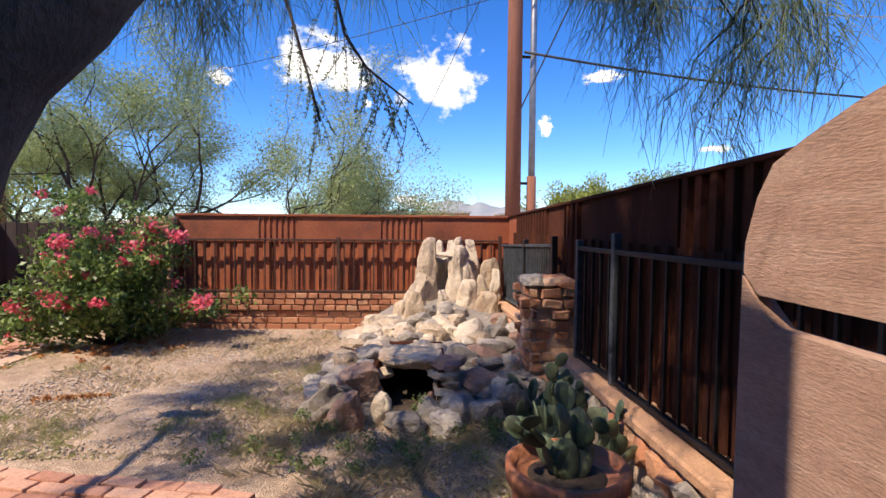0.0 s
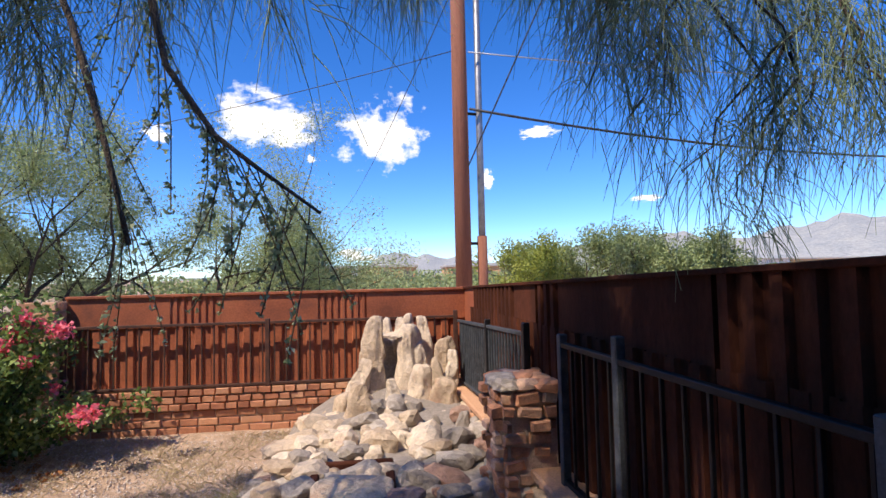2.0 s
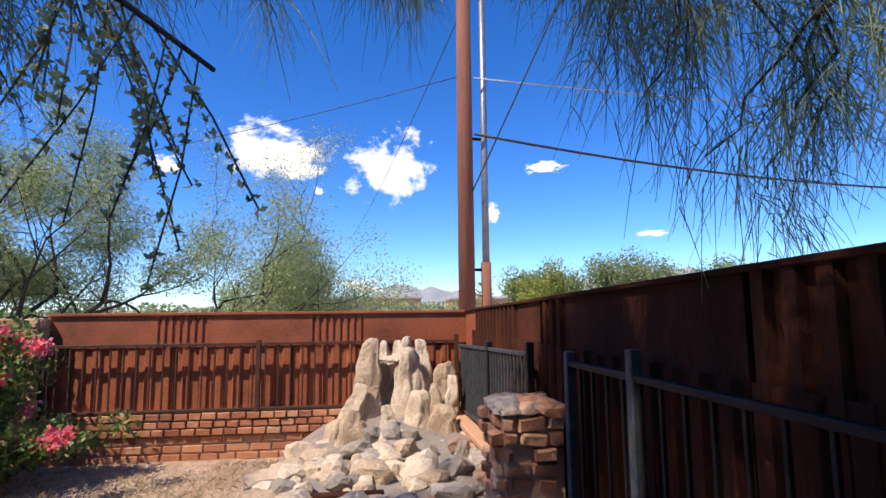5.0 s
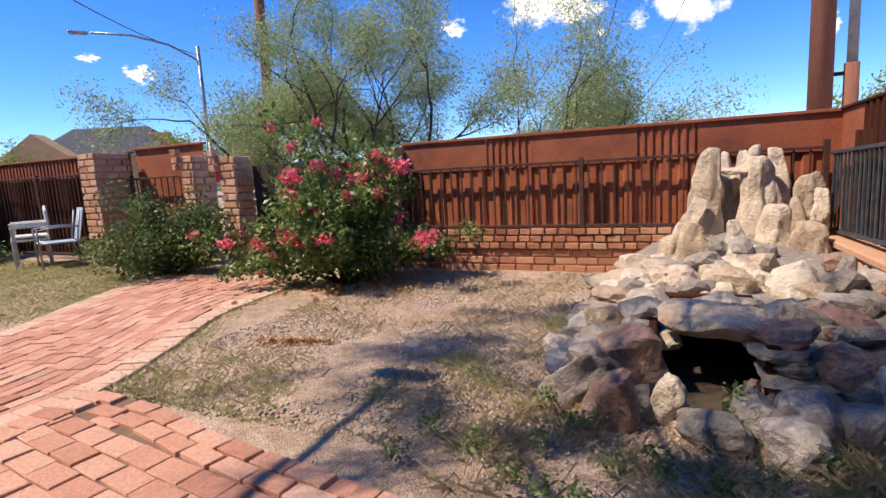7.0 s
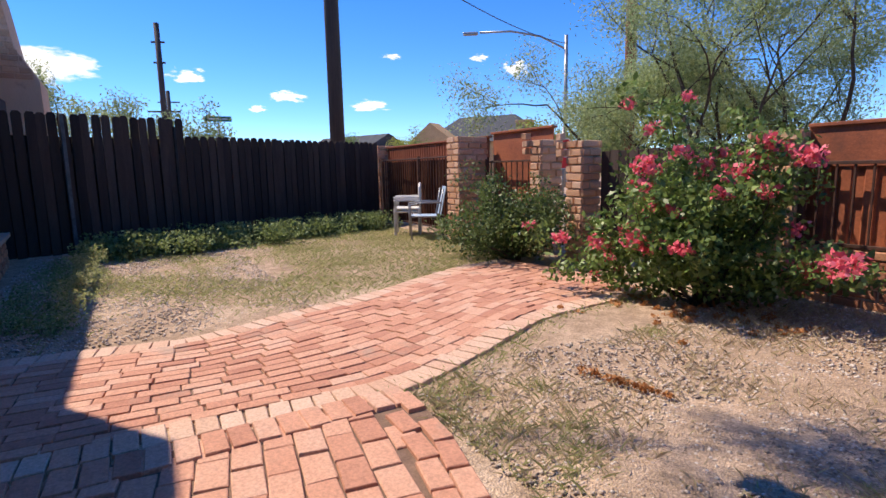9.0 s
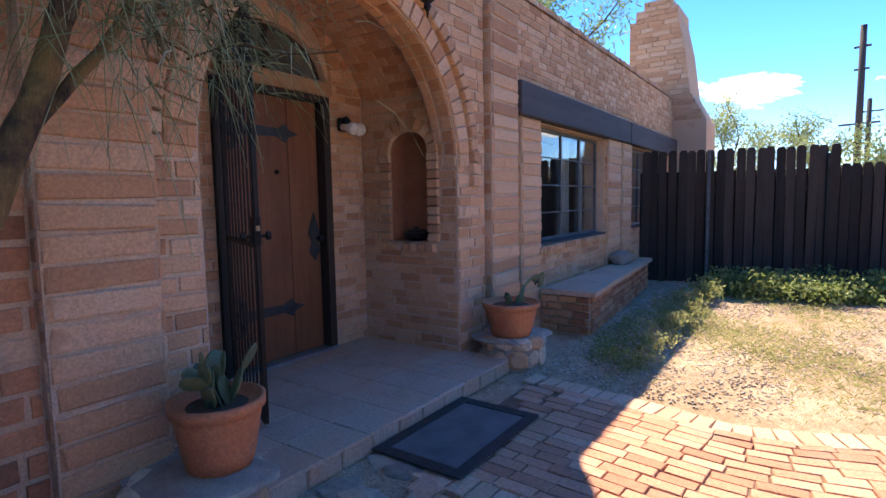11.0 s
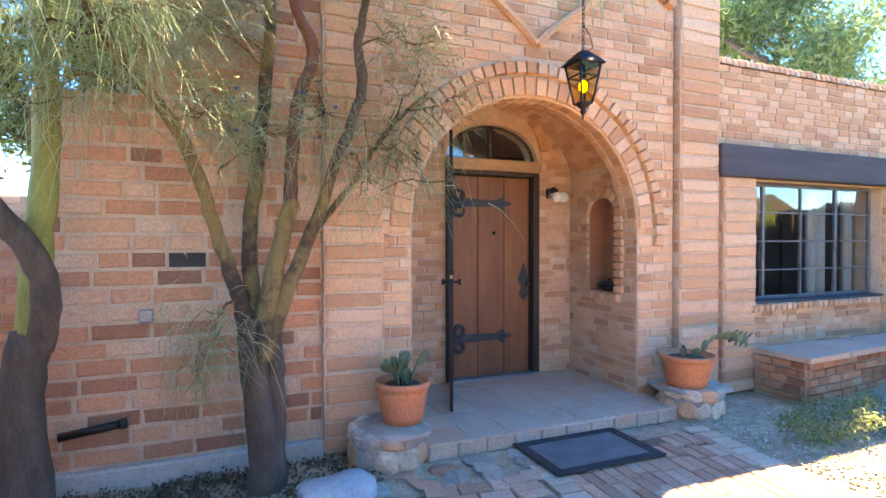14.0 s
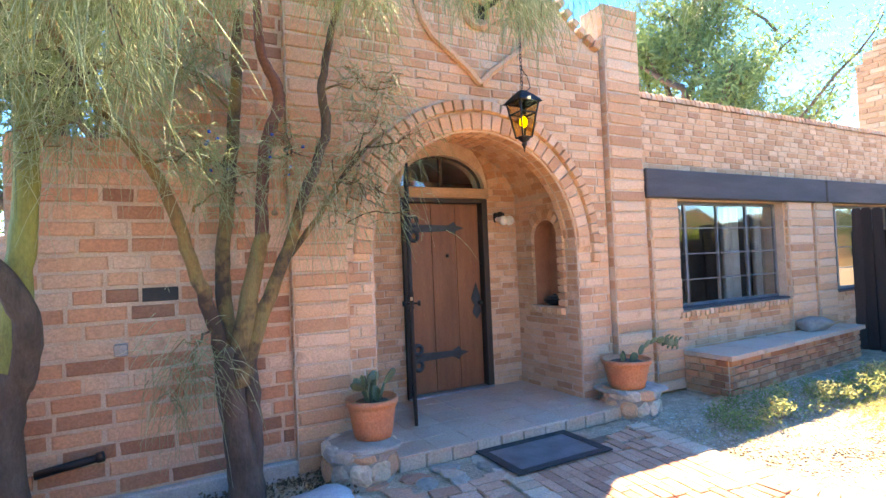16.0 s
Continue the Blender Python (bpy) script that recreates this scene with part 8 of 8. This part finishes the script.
def cloud_material():
    m = bpy.data.materials.new("cloud")
    m.use_nodes = True
    t = m.node_tree
    t.nodes.remove(t.nodes["Principled BSDF"])
    tc = t.nodes.new("ShaderNodeTexCoord")
    oi = t.nodes.new("ShaderNodeObjectInfo")
    off = t.nodes.new("ShaderNodeVectorMath")
    off.operation = "ADD"
    mul = t.nodes.new("ShaderNodeMath")
    mul.operation = "MULTIPLY"
    mul.inputs[1].default_value = 40
    t.links.new(oi.outputs["Random"], mul.inputs[0])
    t.links.new(tc.outputs["Object"], off.inputs[0])
    t.links.new(mul.outputs[0], off.inputs[1])
    n = add(t, "ShaderNodeTexNoise", Scale=4.2, Detail=9.0, Roughness=0.6)
    t.links.new(off.outputs[0], n.inputs["Vector"])
    ln = t.nodes.new("ShaderNodeVectorMath")
    ln.operation = "LENGTH"
    t.links.new(tc.outputs["Object"], ln.inputs[0])
    # thick in the middle, torn at the rim
    a = t.nodes.new("ShaderNodeMath")
    a.operation = "MULTIPLY_ADD"
    a.inputs[1].default_value, a.inputs[2].default_value = -1.9, 0.66
    t.links.new(ln.outputs["Value"], a.inputs[0])
    s = t.nodes.new("ShaderNodeMath")
    t.links.new(a.outputs[0], s.inputs[0])
    torn = t.nodes.new("ShaderNodeMath")
    torn.operation = "MULTIPLY_ADD"
    torn.inputs[1].default_value, torn.inputs[2].default_value = 2.0, -0.5
    t.links.new(n.outputs[0], torn.inputs[0])
    t.links.new(torn.outputs[0], s.inputs[1])
    k = t.nodes.new("ShaderNodeMapRange")
    k.inputs[1].default_value, k.inputs[2].default_value = 0.48, 0.78
    t.links.new(s.outputs[0], k.inputs[0])
    col = ramp(t, s.outputs[0], [(0.5, (0.75, 0.85, 0.98)), (0.75, (0.95, 0.97, 1.0)), (1.0, (0.86, 0.89, 0.95))])
    e = add(t, "ShaderNodeEmission", Strength=1.0)
    t.links.new(col, e.inputs[0])
    tr = t.nodes.new("ShaderNodeBsdfTransparent")
    mx = t.nodes.new("ShaderNodeMixShader")
    t.links.new(k.outputs[0], mx.inputs[0])
    t.links.new(tr.outputs[0], mx.inputs[1])
    t.links.new(e.outputs[0], mx.inputs[2])
    t.links.new(mx.outputs[0], t.nodes["Material Output"].inputs[0])
    return m


M_CLOUD = cloud_material()
CLOUDS = [(-0.181, 0.942, 0.283, 0.25, 0.14), (0.016, 0.965, 0.261, 0.2, 0.17)] + [
    (0.3, 0.919, 0.255, 0.091, 0.034), (0.213, 0.961, 0.176, 0.039, 0.049), (-0.11, 0.971, 0.215, 0.026, 0.021), (-0.349, 0.906, 0.241, 0.064, 0.043), (-0.036, 0.999, 0.041, 0.118, 0.036),
    (-0.982, -0.09, 0.168, 0.214, 0.075), (-0.981, 0.104, 0.161, 0.08, 0.034), (-0.957, 0.258, 0.135, 0.077, 0.026), (-0.912, 0.393, 0.12, 0.102, 0.028), (-0.769, 0.615, 0.177, 0.056, 0.036),
    (-0.883, 0.425, 0.202, 0.049, 0.013), (-0.972, 0.208, 0.113, 0.039, 0.015), (-0.805, 0.559, 0.197, 0.043, 0.015), (0.477, 0.87, 0.128, 0.075, 0.017), (-0.653, 0.753, 0.085, 0.086, 0.064)]
for k, (x, y, z, wd, ht) in enumerate(CLOUDS):
    d = Vector((x, y, z)) * 1500
    me = bpy.data.meshes.new("cloud")
    me.from_pydata([(-0.5, -0.5, 0), (0.5, -0.5, 0), (0.5, 0.5, 0), (-0.5, 0.5, 0)], [], [(0, 1, 2, 3)])
    me.materials.append(M_CLOUD)
    c = new("cloud", me)
    tagged(c, "white fair-weather cumulus cloud in the sky", "cloud", "clouds", "structure")
    c.matrix_world = look(d, (0, 0, 1.4)) @ Matrix.Diagonal((wd * 1.0 * 1500, ht * 1.0 * 1500, 1, 1))
    c.visible_shadow = False


# ---- small growth and litter ----
def blades(name, label, area, count, h, material, seed, wide=0.004, lean=0.5, test=None, clump=0):
    """Upright thin blades over a patch (x0, x1, y0, y1)."""
    r = np.random.RandomState(seed)
    x0, x1, y0, y1 = area
    if clump:
        cx, cy = r.uniform(x0, x1, clump), r.uniform(y0, y1, clump)
        i = r.randint(0, clump, count)
        x, y = cx[i] + r.normal(0, 0.07, count), cy[i] + r.normal(0, 0.07, count)
    else:
        x, y = r.uniform(x0, x1, count), r.uniform(y0, y1, count)
    if test:
        k = np.array([test(a, b) for a, b in zip(x, y)])
        x, y = x[k], y[k]
    n = len(x)
    a = r.uniform(0, 2 * math.pi, n)
    hh = h * r.uniform(0.4, 1.25, n)
    ux, uy = np.cos(a) * wide, np.sin(a) * wide
    lx, ly = r.normal(0, lean, n) * hh, r.normal(0, lean, n) * hh
    z = np.full(n, -0.03)
    v = np.stack((np.stack((x - ux, y - uy, z), 1), np.stack((x + ux, y + uy, z), 1), np.stack((x + lx * 0.4 + ux * 0.7, y + ly * 0.4 + uy * 0.7, z + hh * 0.6), 1), np.stack((x + lx, y + ly, z + hh), 1)), 1).reshape(-1, 3)
    f = [(4 * k, 4 * k + 1, 4 * k + 2, 4 * k + 3) for k in range(n)]
    ob = raw(name, v, f, material)
    return tagged(ob, label, "grass", kind="stuff")


def off_path(x, y):
    s = min(max((y - 0.75) / 5.15, 0), 1)
    return x < along(WEST, s).x - 0.05 or x > along(EAST, s).x + 0.1


def in_yard(x, y):
    return off_path(x, y) and not (-2.5 < x < 0.35 and y < 3.0) and not (0.05 < x and y > 3.6)


blades("lawn_grass", "thin sparse yellow-green lawn grass in gravel", (-10.2, -3.8, 1.2, 6.6), 76000, 0.042, M_GRASS, 61, 0.0022, 0.9, lambda x, y: off_path(x, y) and noise.noise(Vector((x * 0.8, y * 0.8, 5))) + rnd.gauss(0, 0.2) > -0.25 - 0.1 * (y - 4))
blades("dry_grass", "short dry grass tufts in the gravel", (-2.4, 1.9, 2.4, 6.6), 26000, 0.05, M_STRAW, 62, 0.0022, 0.8, lambda x, y: in_yard(x, y) and noise.noise(Vector((x * 1.3, y * 1.3, 1))) + rnd.gauss(0, 0.15) > -0.12)
blades("green_tufts", "small green weed tufts in the gravel", (-2.4, 1.7, 2.5, 5.0), 4200, 0.045, M_GRASS, 63, 0.0022, 0.8, in_yard, 30)
blades("edge_grass", "dry grass along the edge of the brick paving", (-2.5, 0.4, 2.55, 3.6), 9000, 0.04, M_GRASS, 64, 0.0025, 0.8, lambda x, y: in_yard(x, y) and abs(y - (3.0 - 0.13 * (x + 2.4))) < 0.22)
blades("path_grass", "short grass creeping over the edge of the brick walk", (-3.4, -2.3, 2.9, 5.9), 9000, 0.042, M_GRASS, 66, 0.0023, 0.8, lambda x, y: 0.0 < x - along(EAST, min(max((y - 0.75) / 5.15, 0), 1)).x < 0.05 + 0.3 * rnd.random() ** 2)
blades("start_weeds", "dry weeds on the dirt by the fountain", (-0.2, 1.9, 1.4, 3.6), 7000, 0.07, M_STRAW, 65, 0.0025, 0.8, lambda x, y: not (-2.5 < x < 0.3 and y < 2.8), 60)
WEEDS = tagged(new("fence_weeds"), "leafy green weeds growing along the board fence", "weeds", kind="stuff")
r_ = np.random.RandomState(5)
leaf_cloud("weed_leaves", [(-8.55 - 0.29 * (y - 1) + r_.normal(0, 0.28), y, 0.03 + 0.2 * r_.rand()) for y in np.linspace(1.3, 6.5, 160)], [0.22] * 160, 17000, 0.055, M_WEED, WEEDS, 6, 1.6)
SHADEW = tagged(new("shade_weeds"), "grey-green weeds in the shade before the bench", "weeds", kind="stuff")
leaf_cloud("weed_leaves", [(-4.7 - 3.6 * r_.rand(), 0.85 + 0.55 * r_.rand(), 0.02 + 0.06 * r_.rand()) for _ in range(90)], [0.13] * 90, 5200, 0.03, M_WEED, SHADEW, 7, 2.4)
leaf_cloud("weed_leaves", [(-4.9 - 3.8 * r_.rand(), 1.25 + 0.3 * r_.rand(), 0.06 + 0.16 * r_.rand()) for _ in range(34)], [0.10] * 34, 2600, 0.04, M_GRASS, SHADEW, 8, 3.0)
FW = tagged(new("yard_weeds"), "small pale green weeds before the fountain", "weeds", kind="stuff")
leaf_cloud("weed_leaves", [(-0.4 + 1.9 * r_.rand(), 2.75 + 0.8 * r_.rand(), 0.03 + 0.06 * r_.rand()) for _ in range(24)] + [(0.86, 3.62, 0.05), (0.88, 3.6, 0.13)], [0.06] * 26, 1500, 0.028, M_WEED, FW, 9, 1.8)
OS = tagged(new("dried_stalk"), "dried orange-brown flower stalk lying on the gravel", "dead plant")
leaf_cloud("flower_head", [(-2.04 + 0.5 * k / 22 + 0.02 * math.sin(k), 3.98 + 0.1 * k / 22, 0.005) for k in range(23)], [0.035 - 0.001 * k for k in range(23)], 300, 0.028, M_ORANGE, OS, 10, 1.6)
LIT = tagged(new("leaf_litter"), "dry leaf litter under the bougainvillea", "leaf litter", kind="stuff")
leaf_cloud("dry_leaves", [(-2.6 + r_.normal(0, 0.6), 5.6 + r_.normal(0, 0.3), -0.01) for _ in range(70)], [0.04] * 70, 900, 0.04, M_ORANGE, LIT, 11, 1.6)

BED = tagged(new("wall_litter"), "dark dry leaf litter along the foot of the old wall", "leaf litter", kind="stuff")
leaf_cloud("dry_leaves", [(-1.5 + 2.1 * r_.rand(), 0.2 + 0.55 * r_.rand() ** 1.5, -0.012) for _ in range(260)], [0.07] * 260, 5200, 0.032, M_LITTER, BED, 13, 2.2)


def pebbles(name, label, area, count, size, seed, test=None):
    r = np.random.RandomState(seed)
    x, y = r.uniform(area[0], area[1], count), r.uniform(area[2], area[3], count)
    if test:
        k = np.array([test(a, b) for a, b in zip(x, y)])
        x, y = x[k], y[k]
    n = len(x)
    s = size * r.uniform(0.5, 1.6, n)
    base = np.array([(1, 0, 0), (-1, 0, 0), (0, 1, 0), (0, -1, 0), (0, 0, 0.7), (0, 0, -0.7)], float)
    v = base[None] * s[:, None, None] * r.uniform(0.7, 1.2, (n, 6, 1))
    a = r.uniform(0, 6.28, n)
    c, q = np.cos(a)[:, None], np.sin(a)[:, None]
    v = np.stack((v[..., 0] * c - v[..., 1] * q + x[:, None], v[..., 0] * q + v[..., 1] * c + y[:, None], v[..., 2] + (-0.023 + s * 0.22)[:, None]), -1).reshape(-1, 3)
    tri = np.array([(0, 2, 4), (2, 1, 4), (1, 3, 4), (3, 0, 4), (2, 0, 5), (1, 2, 5), (3, 1, 5), (0, 3, 5)])
    f = (tri[None] + (np.arange(n) * 6)[:, None, None]).reshape(-1, 3)
    ob = raw(name, v, [tuple(int(w) for w in t) for t in f], M_PEBBLE, None, "", True)
    tagged(ob, label, "gravel", kind="stuff")


pebbles("gravel", "loose tan and grey gravel over the yard", (-2.5, 1.9, 2.3, 6.7), 22000, 0.0095, 71, in_yard)
pebbles("gravel", "loose grey gravel beside the bench", (-9.5, -4.2, 0.6, 3.2), 11000, 0.0105, 72, off_path)
